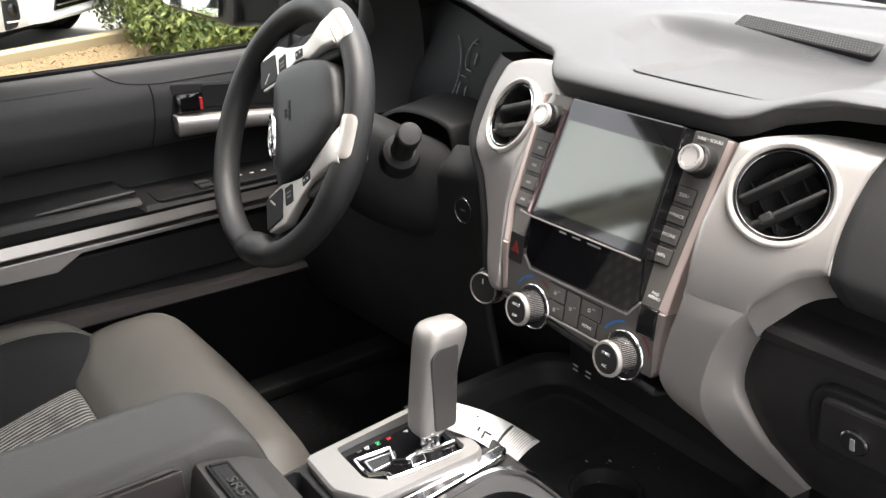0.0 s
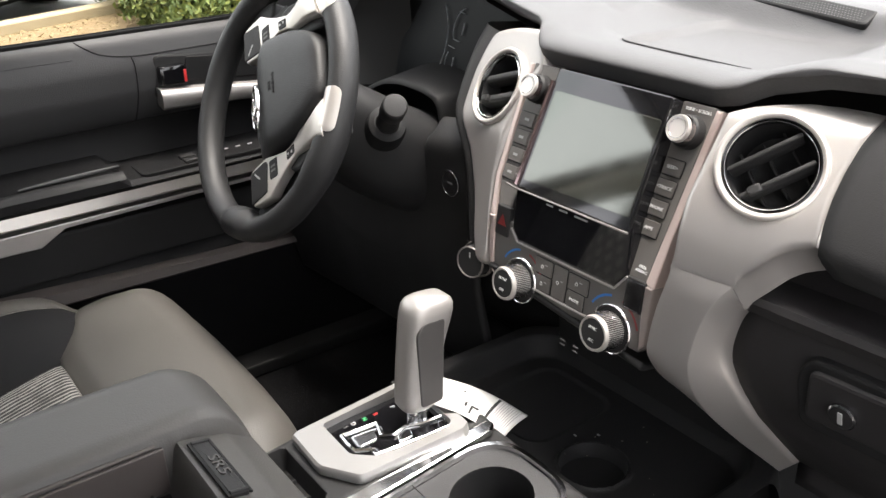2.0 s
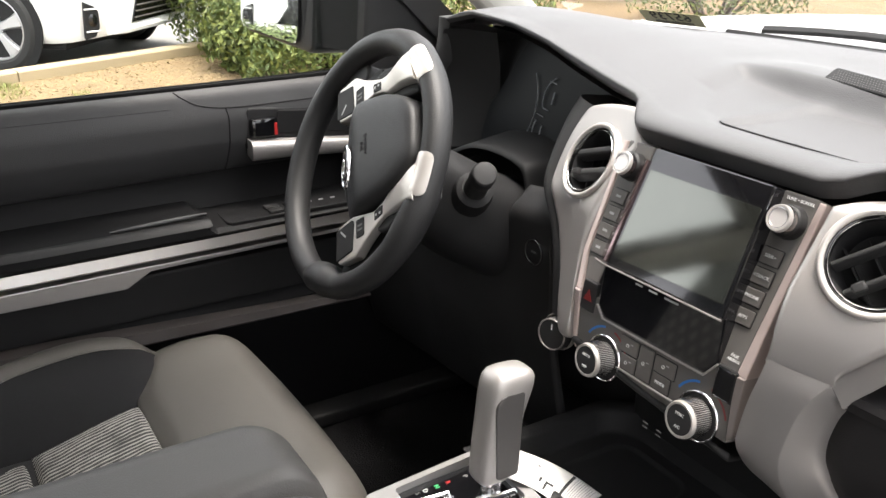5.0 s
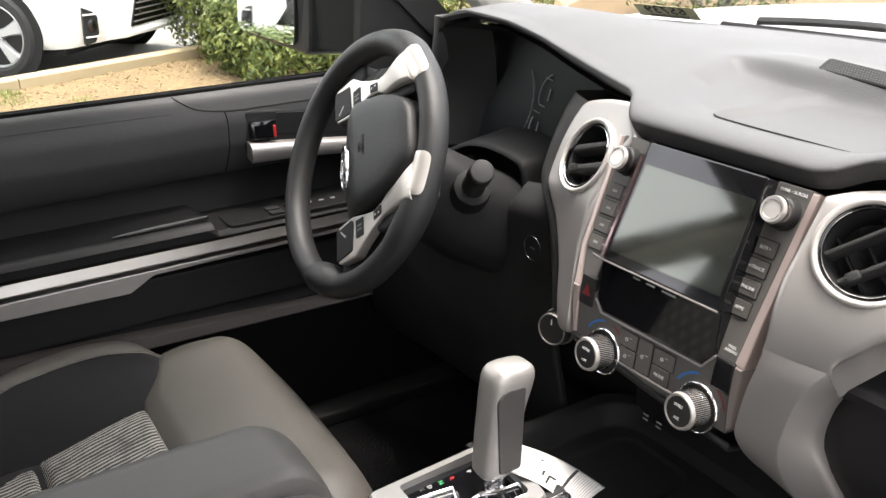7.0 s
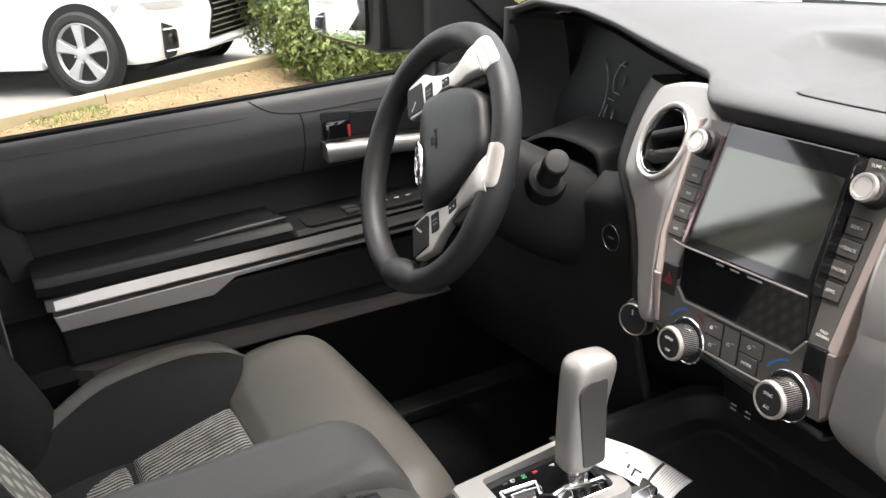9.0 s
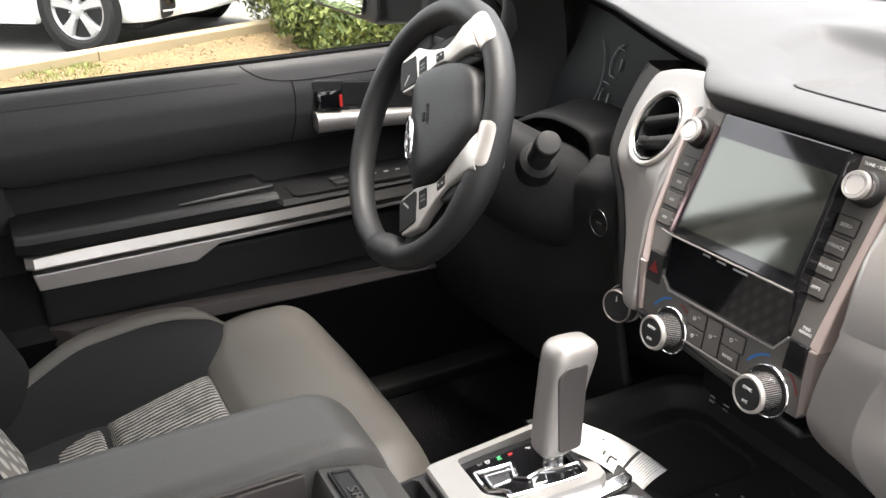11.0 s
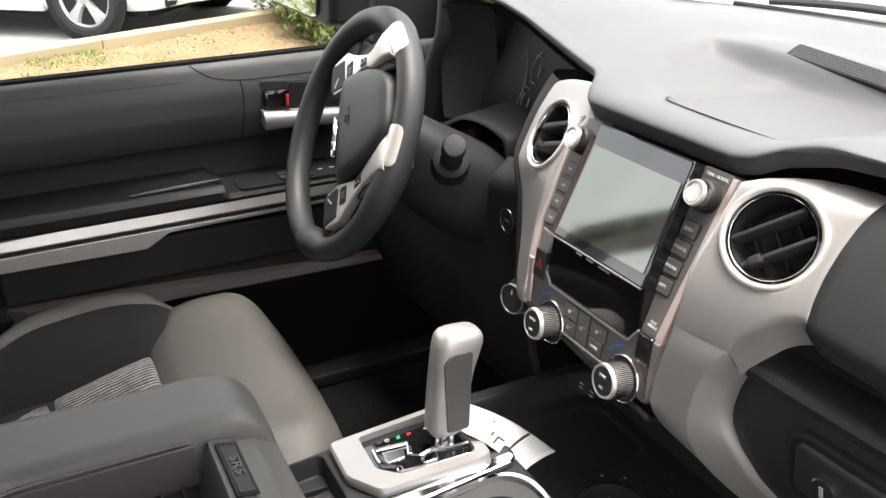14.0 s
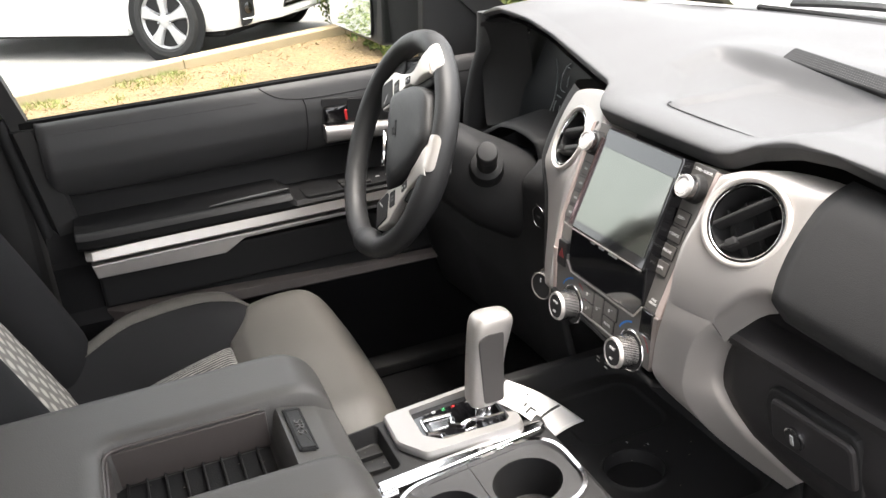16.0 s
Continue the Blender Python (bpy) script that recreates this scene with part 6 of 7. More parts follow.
for ch, y, mt in (("P", 0.0635, PRINT), ("R", 0.0415, RED), ("N", 0.0275, GREEN), ("D", 0.0135, PRINT), ("S", 0.004, TEXT_DIM)):
    words(ch, 0.0080, mt, KI @ DF @ T((-0.1465 + 0.12 * y, y, 0.0046)) @ pose(0, 0, 0, 0, 0, -6), gate, "gear_letter")

# cup holders
CF = deck_frame(0.416, -0.002)
kpart("chrome_band", plate(round_poly([(-0.051, -0.118), (-0.028, -0.120), (-0.027, 0.106), (-0.034, 0.116), (-0.044, 0.114)], 0.004), 0.006, CF @ T((0, 0, 0.0060)), 0.002), CHROME, label="bright chrome band beside the cup holders")
kpart("band_end", plate(round_poly(rect(-0.046, -0.010, -0.022, 0.014), 0.003), 0.004, CF @ T((0.002, -0.112, 0.003)), 0.0015), DIM_CHROME)
co_ = round_poly(rect(-0.0255, -0.114, 0.114, 0.114), 0.054, 8)
ci_ = round_poly(rect(-0.0205, -0.109, 0.109, 0.109), 0.051, 8)
kpart("cup_rim", open_plate(co_, ci_, 0.012, CF @ T((0, 0, 0.003)), 0.003), CHROME, label="chrome rim round the cup holders", smooth=50)


def holed(outline, c, r, m, thick=0.003):
    pts = [Vector(p) for p in outline]
    cv = Vector(c)
    hole = [cv + (p - cv).normalized() * r for p in pts]
    return loft([[m @ Vector((p[0], p[1], z)) for p in o] for o, z in ((pts, -thick), (pts, 0), (hole, 0), (hole, -thick * 3))], cap=False)


def fine(poly, n=10):
    out = []
    for i, p in enumerate(poly):
        a, b = Vector(p), Vector(poly[(i + 1) % len(poly)])
        out += [a.lerp(b, k / n) for k in range(n)]
    return out


for y0, y1, c, r in ((-0.1085, -0.004, (0.044, -0.058), 0.042), (-0.003, 0.1085, (0.044, 0.048), 0.044)):
    cp = kpart("cup_panel", holed(fine(rect(-0.0200, y0, 0.1085, y1)), c, r, CF @ T((0, 0, -0.004))), DASH, label="dark grey panel between the cup holders")
    kpart("cup", lathe([(r, 0), (r * 0.97, -0.02), (r * 0.93, -0.070), (0.001, -0.070)], 36, CF @ T((c[0], c[1], -0.005)), cap=False), DEEP, cp)


# low tray in front of the console
def low_fn(u, v):
    x, y = -0.235 + 0.42 * u, 0.52 + 0.30 * v
    z = 0.962
    d = inside(x, y, -0.205, 0.40, 0.150, 0.765, 0.05)
    z += 0.030 * smoothstep(0.004, -0.012, d) - 0.10 * smoothstep(-0.035, -0.06, d)
    h = 0.040 - math.hypot(x - 0.022, y - 0.632)
    z -= 0.05 * smoothstep(-0.001, 0.003, h)
    z += 0.004 * smoothstep(-0.006, -0.002, h) * smoothstep(0.001, -0.001, h)
    z -= 0.0030 * smoothstep(0.0, 0.006, inside(x, y, -0.175, 0.60, -0.045, 0.745, 0.03))
    return (x, y, z)


lowt = kpart("low_tray", grid(low_fn, 150, 120), DEEP, label="black low tray with a round cup holder", smooth=45)
kpart("cup_lip", lathe([(0.0385, -0.046), (0.0392, 0.0008), (0.0402, 0.0024), (0.0425, 0.0026), (0.0445, 0.0006), (0.0450, -0.002)], 64, T((0.022, 0.632, 0.9628)), cap=False), DEEP, lowt, smooth=50)
kpart("tray_slit", box((-0.068, 0.545, 0.9625), (-0.064, 0.59, 0.9632)), DEEP, lowt)
for x, y in ((-0.035, 0.655), (-0.018, 0.678)):
    kpart("tray_mark", box((x, y, 0.9625), (x + 0.004, y + 0.002, 0.9632)), GREY_MARK, lowt)
kpart("tunnel", box((-0.17, 0.50, 0.70), (0.14, 1.0, 0.945), 0.02), DEEP)
kpart("tray_front", box((-0.19, 0.77, 0.94), (0.15, 0.79, 1.10), 0.005), DEEP)

# dust and crumbs in the slot and on the low tray
dust = bmesh.new()
rd = random.Random(9)
for k in range(26):
    add_box(dust, (-0.0007, -0.0005, 0), (0.0007, 0.0005, 0.0006), 0, m=T((rd.uniform(-0.166, -0.076), rd.uniform(0.282, 0.332), 0.9835 + 0.105 * 0.03)) @ pose(0, 0, 0, 0, 0, rd.uniform(0, 180)))
for k in range(12):
    add_box(dust, (-0.0008, -0.0006, 0), (0.0008, 0.0006, 0.0006), 0, m=T((rd.uniform(-0.03, 0.13), rd.uniform(0.56, 0.74), 0.9622)) @ pose(0, 0, 0, 0, 0, rd.uniform(0, 180)))
for k in range(24):
    add_box(dust, (-0.0007, -0.0005, 0), (0.0007, 0.0005, 0.0006), 0, m=T((rd.uniform(-0.045, 0.07), rd.uniform(0.008, 0.172), 1.1107)) @ pose(0, 0, 0, 0, 0, rd.uniform(0, 180)))
kpart("dust", dust, SPECK)["kind"] = "stuff"

# ---- gear lever ----
gear = thing("gear_lever", "silver gear lever with a grey inset panel", "gear lever", (-0.098, 0.468, 1.02))
LI = T((0.098, -0.468, -1.02))


def sect(cy, z, hx, hy, n=36, p=0.56):
    out = []
    for k in range(n):
        t = 2 * math.pi * k / n
        out.append(LI @ Vector((-0.098 + hx * math.copysign(abs(math.cos(t)) ** p, math.cos(t)), cy + hy * math.copysign(abs(math.sin(t)) ** p, math.sin(t)), z + 0.16 * (hy * math.copysign(abs(math.sin(t)) ** p, math.sin(t))) * -0.5)))
    return out


part("shaft", tube([LI @ Vector(p) for p in ((-0.100, 0.462, 1.00), (-0.099, 0.466, 1.03), (-0.098, 0.470, 1.07))], 0.008, 14, radii=[0.011, 0.008, 0.009]), CHROME, gear, "chrome lever shaft")
part("shaft_collar", tube([LI @ Vector(p) for p in ((-0.094, 0.474, 1.018), (-0.094, 0.476, 1.062))], 0.006, 10), DIM_CHROME, gear)
kn_s = [(0.467, 1.052, 0.010, 0.012), (0.467, 1.0535, 0.0150, 0.0170), (0.468, 1.058, 0.0178, 0.0205), (0.470, 1.068, 0.0186, 0.0222), (0.474, 1.10, 0.0188, 0.0235), (0.480, 1.135, 0.0196, 0.0252), (0.486, 1.160, 0.0208, 0.0275), (0.4885, 1.170, 0.0210, 0.0280), (0.4900, 1.177, 0.0202, 0.0270), (0.4910, 1.1815, 0.0182, 0.0245), (0.4915, 1.1845, 0.0145, 0.0200), (0.4918, 1.1862, 0.0090, 0.0130), (0.4918, 1.1868, 0.004, 0.006)]
knob = part("knob", loft([sect(*s) for s in kn_s]), KNOB, gear, "satin silver knob", 60)
for s in (-1, 1):
    inset = round_poly([(-0.0145, -0.058), (0.0145, -0.058), (0.0180, 0.020), (0.0200, 0.046), (-0.0080, 0.047), (-0.0165, 0.036), (-0.0165, 0.020)], 0.006, 5)
    fm = frame_at((-0.098 + s * 0.0198, 0.479, 1.118), (0, s, 0), (0.012 * s, 0.14, 1))
    part("inset_panel", plate(inset if s > 0 else [(-p[0], p[1]) for p in inset], 0.004, LI @ fm @ T((0, 0, 0.0008)), 0.0015), INSET, knob, "grey inset panel")

# ---- paper tag ----
tag = thing("paper_tag", "white printed paper tag hanging from the gear lever", "paper tag", (-0.08, 0.54, 1.02))
TI = T((0.08, -0.54, -1.02))
A, B, C2, D2 = (Vector(p) for p in ((-0.128, 0.520, 1.055), (-0.088, 0.482, 1.054), (-0.034, 0.540, 1.012), (-0.062, 0.605, 1.002)))


def tag_point(u, v, lift=0.0):
    p = A.lerp(B, u).lerp(D2.lerp(C2, u), v)
    return TI @ (p + Vector((0, 0, 0.007 * math.sin(math.pi * v) - 0.004 * v * v + 0.003 * math.sin(math.pi * u) + lift)))


sheet_ = part("sheet", grid(lambda u, v: tag_point(u, v), 12, 24), PAPER, tag, smooth=60)
wall(sheet_, 0.0004, 0)


def tag_bar(u0, u1, v0, v1, ink=INK):
    part("print", grid(lambda u, v: tag_point(u0 + (u1 - u0) * u, v0 + (v1 - v0) * v, 0.0006), 8, 2), ink, tag)


tag_bar(0.04, 0.96, 0.690, 0.722)
for k in range(9):
    tag_bar(0.06, 0.94 - 0.12 * ((k * 3) % 4) / 4, 0.750 + 0.024 * k, 0.7565 + 0.024 * k, SOFT_INK)
for k in range(8):
    tag_bar(0.10 + 0.05 * (k % 2), 0.50 + 0.08 * ((k * 5) % 3), 0.10 + 0.026 * k, 0.107 + 0.026 * k, SOFT_INK)
tag_bar(0.62, 0.76, 0.42, 0.45)
tag_bar(0.70, 0.90, 0.50, 0.53)
tag_bar(0.66, 0.72, 0.50, 0.60)
tag_bar(0.30, 0.36, 0.34, 0.37)

# ---- outside: kerb, planting bed, hedge ----
KA, KB = Vector((-5.59, -2.3, 0)), Vector((-8.28, 5.2, 0))


def bed(u, v):
    p = KA.lerp(KB, v)
    x = p.x + 0.02 + (4.2) * u
    return (x, p.y, ground_z(x, 0) + 0.030 + 0.04 * (1 - smoothstep(0.0, 0.40, u)) + 0.02 * noise.noise((x * 2, p.y * 2, 0)) + 0.012 * noise.noise((x * 11, p.y * 11, 3)))


tagged(part("planting_bed", grid(bed, 60, 110), SOIL, smooth=70), "dry brown mulched planting bed with sparse grass", "planting bed", kind="structure")
kerb = thing("kerb", "weathered pale concrete kerb along the planting bed", "kerb", (-7.6, 1, 0.3), kind="structure")
kd = (KB - KA).normalized()
kn_ = Vector((kd.y, -kd.x, 0))
for k in range(5):
    a, b = KA.lerp(KB, k / 5 + 0.0006), KA.lerp(KB, (k + 1) / 5 - 0.0006)
    rg = []
    for p in (a, b):
        z = ground_z(p.x, 0)
        rg.append([Vector((p.x, p.y, z)) + kn_ * w + Vector((0, 0, h)) - Vector((-7.6, 1, 0.3)) for w, h in ((0.07, -0.1), (0.07, 0.138), (0.055, 0.150), (-0.07, 0.150), (-0.09, 0.135), (-0.10, -0.1))])
    part("kerbstone", loft(rg), CONCRETE, kerb)
rng = random.Random(4)
gb_ = bmesh.new()
for k in range(9000):
    v, u = 0.10 + rng.random() * 0.36, rng.random() ** 1.6 * 0.6
    if noise.noise((u * 9, v * 22, 5)) < 0.10 + 0.9 * max(0, v - 0.34):
        continue
    p = Vector(bed(u, v))
    a, h = rng.random() * 6.28, 0.015 + 0.030 * rng.random()
    w = Vector((math.cos(a), math.sin(a), 0)) * 0.004
    tip = p + Vector((rng.uniform(-0.03, 0.03), rng.uniform(-0.03, 0.03), h))
    gb_.faces.new([gb_.verts.new(q) for q in (p - w, p + w, tip)])
tagged(part("grass", gb_, GRASS), "sparse dry grass tufts on the bed", "grass", kind="stuff")
cb = bmesh.new()
for k in range(9000):
    p = Vector(bed(rng.random() ** 1.3 * 0.8, 0.12 + rng.random() * 0.5))
    s = 0.004 + 0.010 * rng.random() ** 2
    m = T(p) @ pose(0, 0, 0.004, rng.uniform(-30, 30), rng.uniform(-30, 30), rng.uniform(0, 360))
    cb.faces.new([cb.verts.new(m @ Vector(q)) for q in ((-s, -s * 0.4, 0), (s, -s * 0.3, 0), (s * 0.8, s * 0.4, 0.004), (-s * 0.9, s * 0.3, 0.003))])
tagged(part("leaf_litter", cb, [material("pale_litter", (0.27, 0.205, 0.105), 0.9, vary=0.5, vary_size=0.05)]), "pale wood chips and dry leaves on the bed", "mulch", kind="stuff")


def shrub(name, at, rx, ry, rz, n, seed, label):
    r = random.Random(seed)
    s = thing(name, label, "shrub", at)
    tb = bmesh.new()
    for k in range(9):
        a = 2 * math.pi * k / 9 + r.random()
        p = [Vector((0.1 * math.cos(a), 0.1 * math.sin(a), -0.05))]
        for j in range(4):
            p.append(p[-1] + Vector((rx * 0.2 * math.cos(a + r.uniform(-0.5, 0.5)), ry * 0.2 * math.sin(a + r.uniform(-0.5, 0.5)), rz * 0.40)))
        q = tube(p, 0.015, 6, radii=[0.022, 0.018, 0.013, 0.009, 0.005])
        me = bpy.data.meshes.new("tmp")
        q.to_mesh(me)
        q.free()
        tb.from_mesh(me)
        bpy.data.meshes.remove(me)
    part("branch", tb, BRANCH, s)
    for nm, mat, share, sh in (("crown", LEAF, 0.72, 0.0), ("young_growth", LEAF2, 0.28, 0.04)):
        vs, fs = [], []
        for k in range(int(n * share)):
            d = Vector((r.gauss(0, 1), r.gauss(0, 1), r.gauss(0, 1))).normalized()
            lump = 1 + 0.20 * noise.noise(d * 2.6 + Vector((seed, 0, 0))) + 0.10 * noise.noise(d * 7)
            rad = lump * (1 - 0.30 * r.random() ** 2) + sh
            q_ = max(abs(d.x), abs(d.y), abs(d.z)) ** -0.45
            c = Vector((d.x * rx * rad * q_, d.y * ry * rad * q_, rz * 0.8 + d.z * rz * rad * q_))
            if c.z < 0.04:
                continue
            out = (d + Vector((r.uniform(-0.8, 0.8), r.uniform(-0.8, 0.8), r.uniform(-0.5, 0.9)))).normalized()
            e1 = out.orthogonal().normalized()
            e1 = Matrix.Rotation(r.random() * 6.28, 3, out) @ e1
            e2 = out.cross(e1)
            L = r.uniform(0.018, 0.036)
            i = len(vs)
            vs += [c - e1 * L, c + e2 * L * 0.42 + out * 0.004, c + e1 * L, c - e2 * L * 0.42 + out * 0.004]
            fs += [(i, i + 1, i + 2), (i, i + 2, i + 3)]
        me = bpy.data.meshes.new(nm)
        me.from_pydata([tuple(v) for v in vs], [], fs)
        me.materials.append(mat)
        o = new(nm, me)
        o.parent = s
    return s


shrub("hedge_bush", (-7.35, 3.15, 0.30), 0.75, 1.05, 0.80, 30000, 3, "dense green clipped hedge bush with yellowish young leaves")
shrub("hedge_bush", (-6.30, 3.05, 0.28), 0.55, 0.90, 0.50, 22000, 21, "low green hedge bush at the front of the bed")
shrub("hedge_bush", (-7.0, 4.6, 0.33), 1.0, 1.1, 0.85, 15000, 8, "dense green hedge bush further along the bed")

# planted ground in front of the truck
tagged(part("lawn_bed", grid(lambda u, v: (-14 + 24 * u, 5.6 + 9 * v, 0.06 + 0.5 * smoothstep(0, 1, v) + 0.05 * noise.noise((u * 9, v * 9, 1)) + ground_z(-14 + 24 * u, 0)), 90, 50), SOIL, smooth=70), "brown mulched bank beyond the bonnet", "bank", kind="structure")
shrub("round_shrub", (-2.2, 6.6, 0.25), 0.8, 0.8, 0.55, 5000, 12, "low green shrub on the bank")
shrub("round_shrub", (-6.0, 7.2, 0.45), 0.9, 0.8, 0.5, 5000, 17, "low green shrub on the bank")
shrub("round_shrub", (-8.6, 7.8, 0.45), 1.0, 0.9, 0.6, 5000, 19, "low green shrub on the bank")
shrub("round_shrub", (0.6, 7.6, 0.30), 0.9, 0.8, 0.6, 5000, 15, "low green shrub on the bank")


# ---- parked car ----
def parked_car(at, heading, label, honey=False):
    c = thing("parked_car", label, "car", at)
    c.rotation_euler = (0, 0, radians(heading))
    L0, L1, W = -3.2, 0.98, 0.90      # the front axle stands at x = 0

    def ring_at(x):
        k = smoothstep(0.25, 0.98, x)
        w = W - 0.34 * k ** 2.2 - 0.06 * smoothstep(-2.6, -3.2, x)
        zt = 0.98 - 0.20 * smoothstep(-0.2, 0.95, x) + 0.02 * smoothstep(-0.6, -1.2, x)
        zb = 0.22 + 0.05 * smoothstep(0.5, 0.98, x)
        pts = []
        for s in (1, -1):
            side = [(w * 0.93, zb), (w * 0.985, zb + 0.06), (w, 0.48), (w * 0.995, 0.66), (w * 0.96, zt - 0.06), (w * 0.86, zt)]
            side = side if s > 0 else side[::-1]
            pts += [(x, s * a, b) for a, b in side]
        return pts
    xs = [L0, -3.0, -2.6, -2.0, -1.4, -0.8, -0.45, -0.36, -0.2, 0, 0.2, 0.36, 0.45, 0.6, 0.75, 0.87, 0.94, 0.98]
    body = part("body", loft([ring_at(x) for x in xs]), CARWHITE, c, "white painted body", 40)
    cab = [[(x, s * w, z) for s, z, w in ((1, 0.97, w0), (1, 1.40, w0 * 0.82), (-1, 1.40, w0 * 0.82), (-1, 0.97, w0))] for x, w0 in ((-0.55, 0.80), (-1.3, 0.84), (-2.6, 0.82), (-3.15, 0.74))]
    part("cabin", loft([[(p[0] - (0.75 if i == 0 else 0) * (p[2] > 1.1), p[1], p[2]) for p in r_] for i, r_ in enumerate(cab)]), GLOSS, c, "dark glazed cabin")
    for s in (-1, 1):
        am = frame_at((0, s * (W - 0.012), 0.335), (s * -1, 0, 0) if s > 0 else (1, 0, 0), (0, 0, 1))
        part("wheel_arch", lathe([(0.395, 0), (0.395, 0.014), (0.385, 0.016), (0.001, 0.010)], 40, am), DEEP, c)
        wh = part("wheel", lathe([(0.20, -0.05), (0.245, 0.050), (0.268, 0.064), (0.31, 0.060), (0.332, 0.035), (0.335, -0.05), (0.30, -0.15), (0.2, -0.15)], 48, am @ T((0, 0, -0.02))), TYRE, c, "black tyre on a silver alloy wheel")
        part("rim_barrel", lathe([(0.248, 0.050), (0.240, 0.056), (0.228, 0.040), (0.215, 0.0), (0.20, -0.04)], 40, am @ T((0, 0, -0.02)), cap=False), ALLOY, wh)
        part("brake_disc", lathe([(0.19, -0.05), (0.19, -0.04), (0.02, -0.04)], 32, am @ T((0, 0, -0.02))), GUN, wh)
        for k in range(5):
            a = pose(0, 0, 0, 0, 0, 72 * k + 18)
            part("spoke", loft([[am @ a @ Vector((x, y, z)) for y, z in ((-w, 0.012), (-w * 0.7, z0), (w * 0.7, z0), (w, 0.012), (w, -0.01), (-w, -0.01))] for x, w, z0 in ((0.02, 0.040, 0.034), (0.09, 0.036, 0.038), (0.16, 0.048, 0.040), (0.232, 0.070, 0.034))]), ALLOY, wh, smooth=40)
        part("hub_cap", lathe([(0.055, 0.02), (0.052, 0.040), (0.030, 0.046), (0.001, 0.046)], 28, am), ALLOY, wh)
        for k in range(5):
            part("wheel_nut", lathe([(0.010, 0.03), (0.010, 0.044), (0.004, 0.046)], 10, am @ pose(0, 0, 0, 0, 0, 72 * k + 54) @ T((0.068, 0, 0))), DIM_CHROME, wh)
    fx = lambda y: 0.985 - 0.0 * y
    # dark grille with slats, lamp vents, lower lip and sills
    gp = [(-0.42, 0.345), (0.42, 0.345), (0.30, 0.56), (0.36, 0.80), (-0.36, 0.80), (-0.30, 0.56)]
    GF = frame_at((0.984, 0, 0), (0, 1, 0), (0, 0, 1))
    gr_ = part("grille", plate(gp, 0.05, GF @ T((0, 0, 0.012)), 0.006), GLOSS, c, "black slatted grille")
    if honey:
        hb = bmesh.new()
        for i in range(9):
            for j in range(6):
                y_, z_ = -0.30 + 0.075 * i + (0.0 if j % 2 else 0.0375), 0.40 + 0.066 * j
                if abs(y_) < float(np.interp(z_, [0.345, 0.56, 0.80], [0.36, 0.25, 0.31])):
                    hm = frame_at((0.998, y_, z_), (0, 1, 0), (0, 0, 1)) @ pose(0, 0, 0, 0, 0, 30)
                    rr = [[hm @ Vector((q * math.cos(math.pi * k / 3), q * math.sin(math.pi * k / 3), z)) for k in range(6)] for q, z in ((0.034, 0.0), (0.036, 0.012), (0.041, 0.012), (0.043, 0.0))]
                    add_loft(hb, rr, cap=False)
        part("honeycomb", hb, DIM_CHROME, gr_)["kind"] = "stuff"
    for k in range(0 if honey else 9):
        z = 0.375 + (0.046 if not honey else 0.034) * k
        hw = float(np.interp(z, [0.345, 0.56, 0.80], [0.40, 0.29, 0.35]))
        part("slat", box((0.99, -hw, z), (1.010, hw, z + 0.010), 0.002), DIM_CHROME if honey else GUN, gr_)
    part("lower_lip", loft([[(x, y, z) for x, z in ((xx - 0.05, 0.27), (xx + 0.035, 0.275), (xx + 0.040, 0.30), (xx + 0.010, 0.345), (xx - 0.05, 0.345))] for y, xx in ((-0.62, 0.90), (-0.5, 0.96), (0, 0.985), (0.5, 0.96), (0.62, 0.90))]), CARWHITE, c, "white lower lip")
    for s in (-1, 1):
        # fog lamp vent let into the corner of the bumper
        vq = frame_at((0.792, s * 0.742, 0.395), (-0.62 * s, 0.785, 0), (0, 0, 1))
        vn = part("lamp_vent", plate(round_poly([(-0.060, -0.145), (0.030, -0.13), (0.075, -0.06), (0.078, 0.06), (0.050, 0.10), (-0.040, 0.14)], 0.01), 0.06, vq @ T((0, 0, 0.002)), 0.004), DEEP, c, "black vent round the fog lamp")
        part("fog_lamp", lathe([(0.030, 0), (0.030, 0.006), (0.018, 0.010), (0.001, 0.011)], 24, vq @ T((0.020, 0.0, 0.002)) @ Matrix.Diagonal((1.3, 1.6, 1, 1))), GLOSS, vn)
        for zf in (-0.085, 0.085):
            part("vent_fin", box((-0.045, zf - 0.006, -0.01), (0.075, zf + 0.006, 0.012), 0.003, m=vq), CARWHITE, vn)
        part("head_lamp", loft([[(x, s * a, b) for a, b in ((w, 0.64), (w * 1.01, 0.70), (w * 0.95, 0.74), (w * 0.7, 0.70))] for x, w in ((0.35, 0.905), (0.6, 0.82), (0.8, 0.72), (0.90, 0.60))]), HEADLAMP, c, "clear head lamp")
        part("sill", box((-2.9, s * 0.86 - 0.03, 0.20), (-0.45, s * 0.86 + 0.045, 0.285), 0.02), CARWHITE, c)
    for o in c.children:
        if o.name.split(".")[0] not in ("wheel", "wheel_arch"):
            for w_ in [o] + list(o.children):
                for q in w_.data.vertices:
                    if q.co.x > 0.40:
                        q.co.x = 0.40 + (q.co.x - 0.40) * 0.82
    part("underbody", box((-3.0, -0.78, 0.16), (0.50, 0.70, 0.26), 0.03), DEEP, c)
    return c


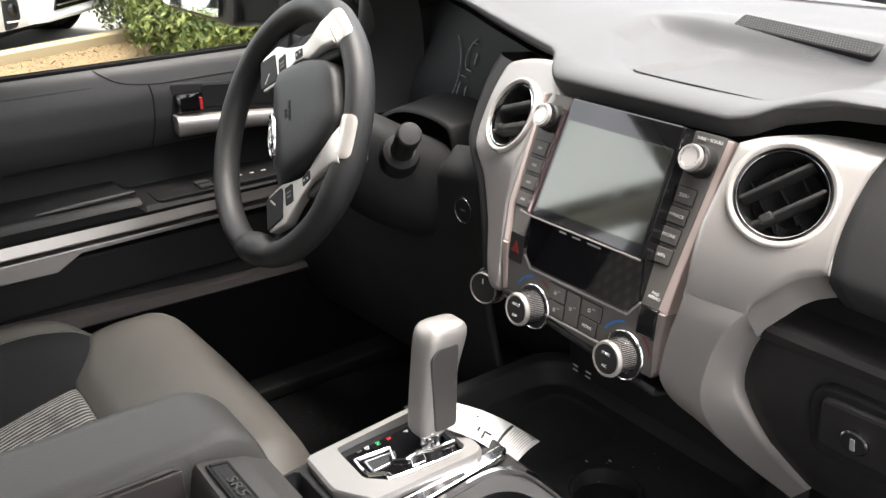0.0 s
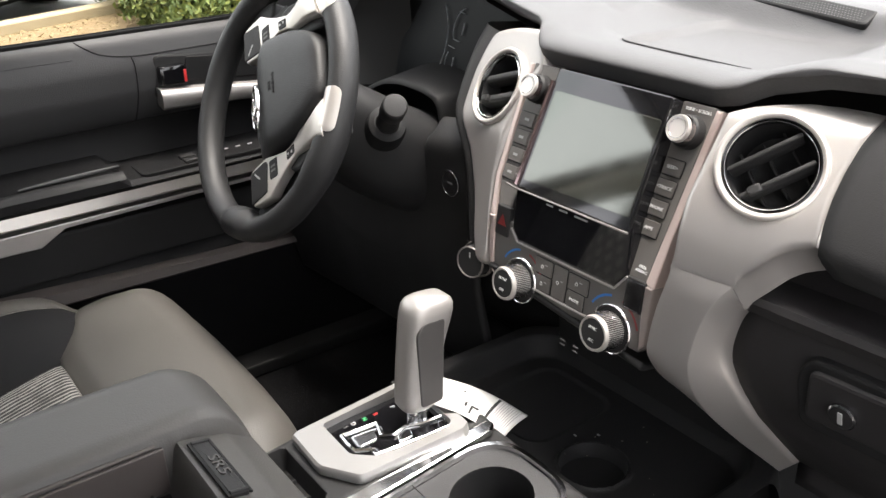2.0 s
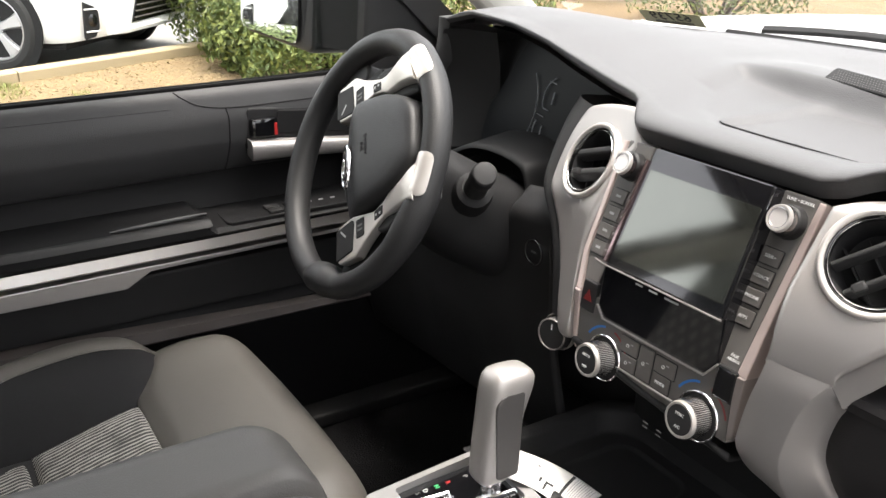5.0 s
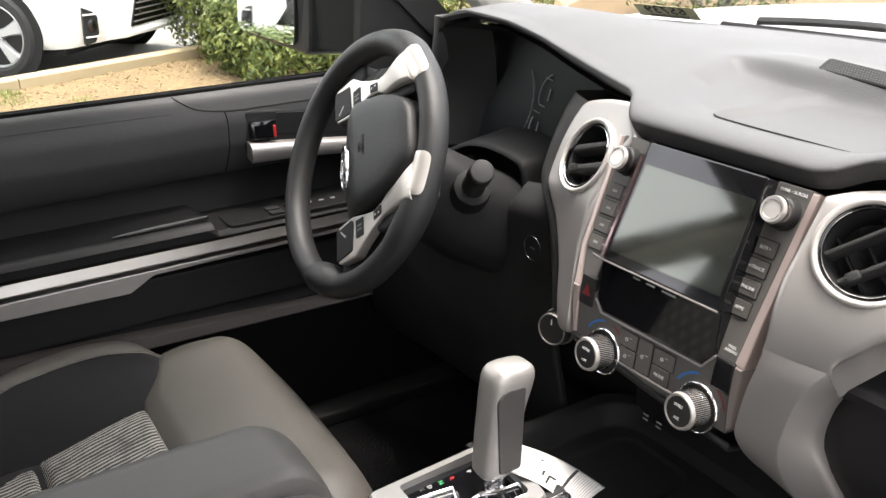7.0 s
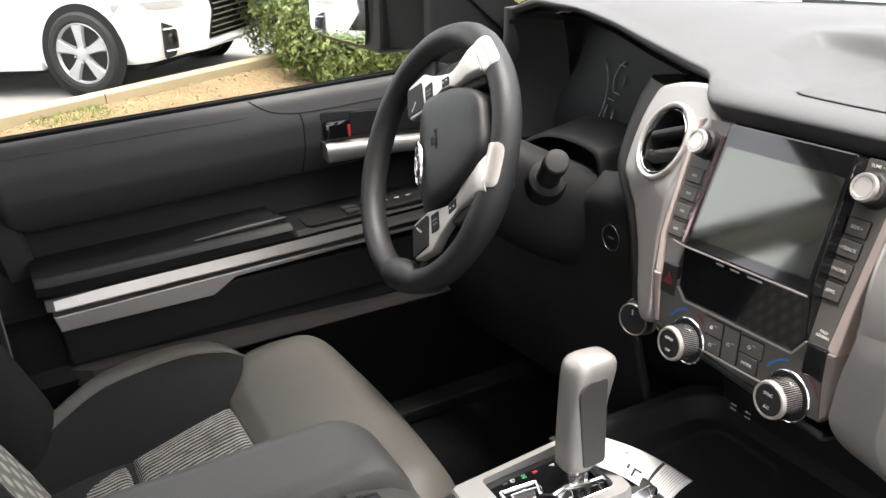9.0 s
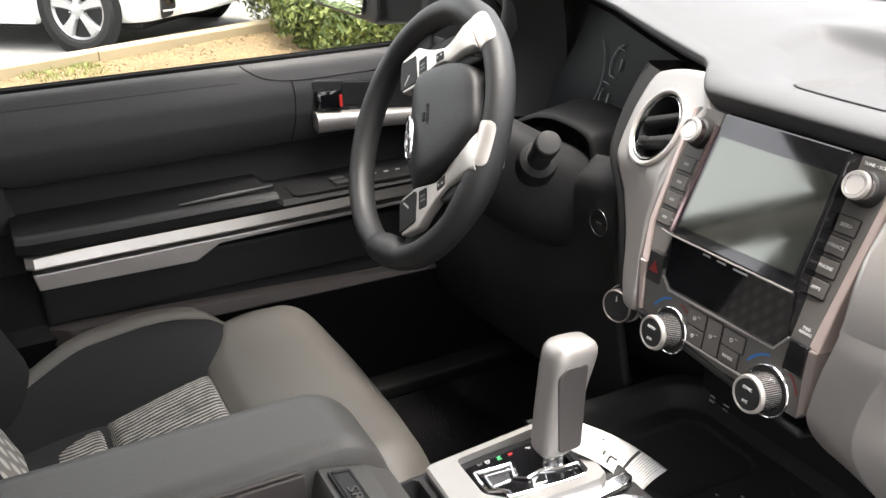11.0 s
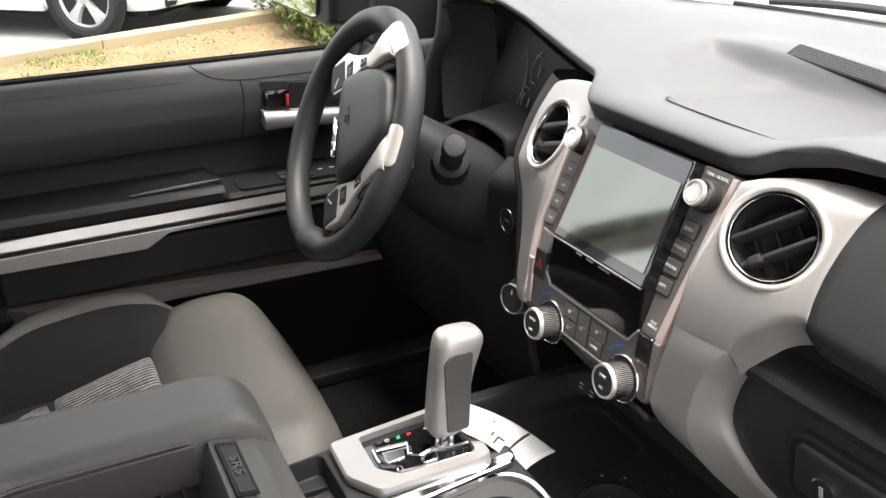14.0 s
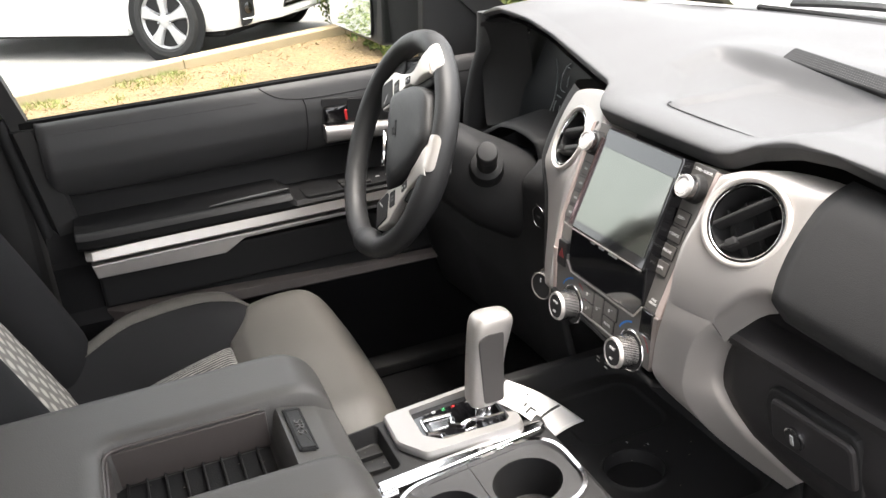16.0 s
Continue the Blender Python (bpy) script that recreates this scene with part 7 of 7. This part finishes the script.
parked_car((-8.15, 1.36, 0.31), 46, "white parked car with alloy wheels and a dark slatted grille").scale = (1.023, 1.023, 1.023)
parked_car((-12.31, -7.17, 0.30), 27, "white parked truck with a honeycomb grille", True).scale = (1.3, 1.3, 1.3)
shrub("round_shrub", (-9.6, -4.95, 0.25), 1.0, 1.0, 0.34, 4200, 23, "low green shrub in front of the parked truck")
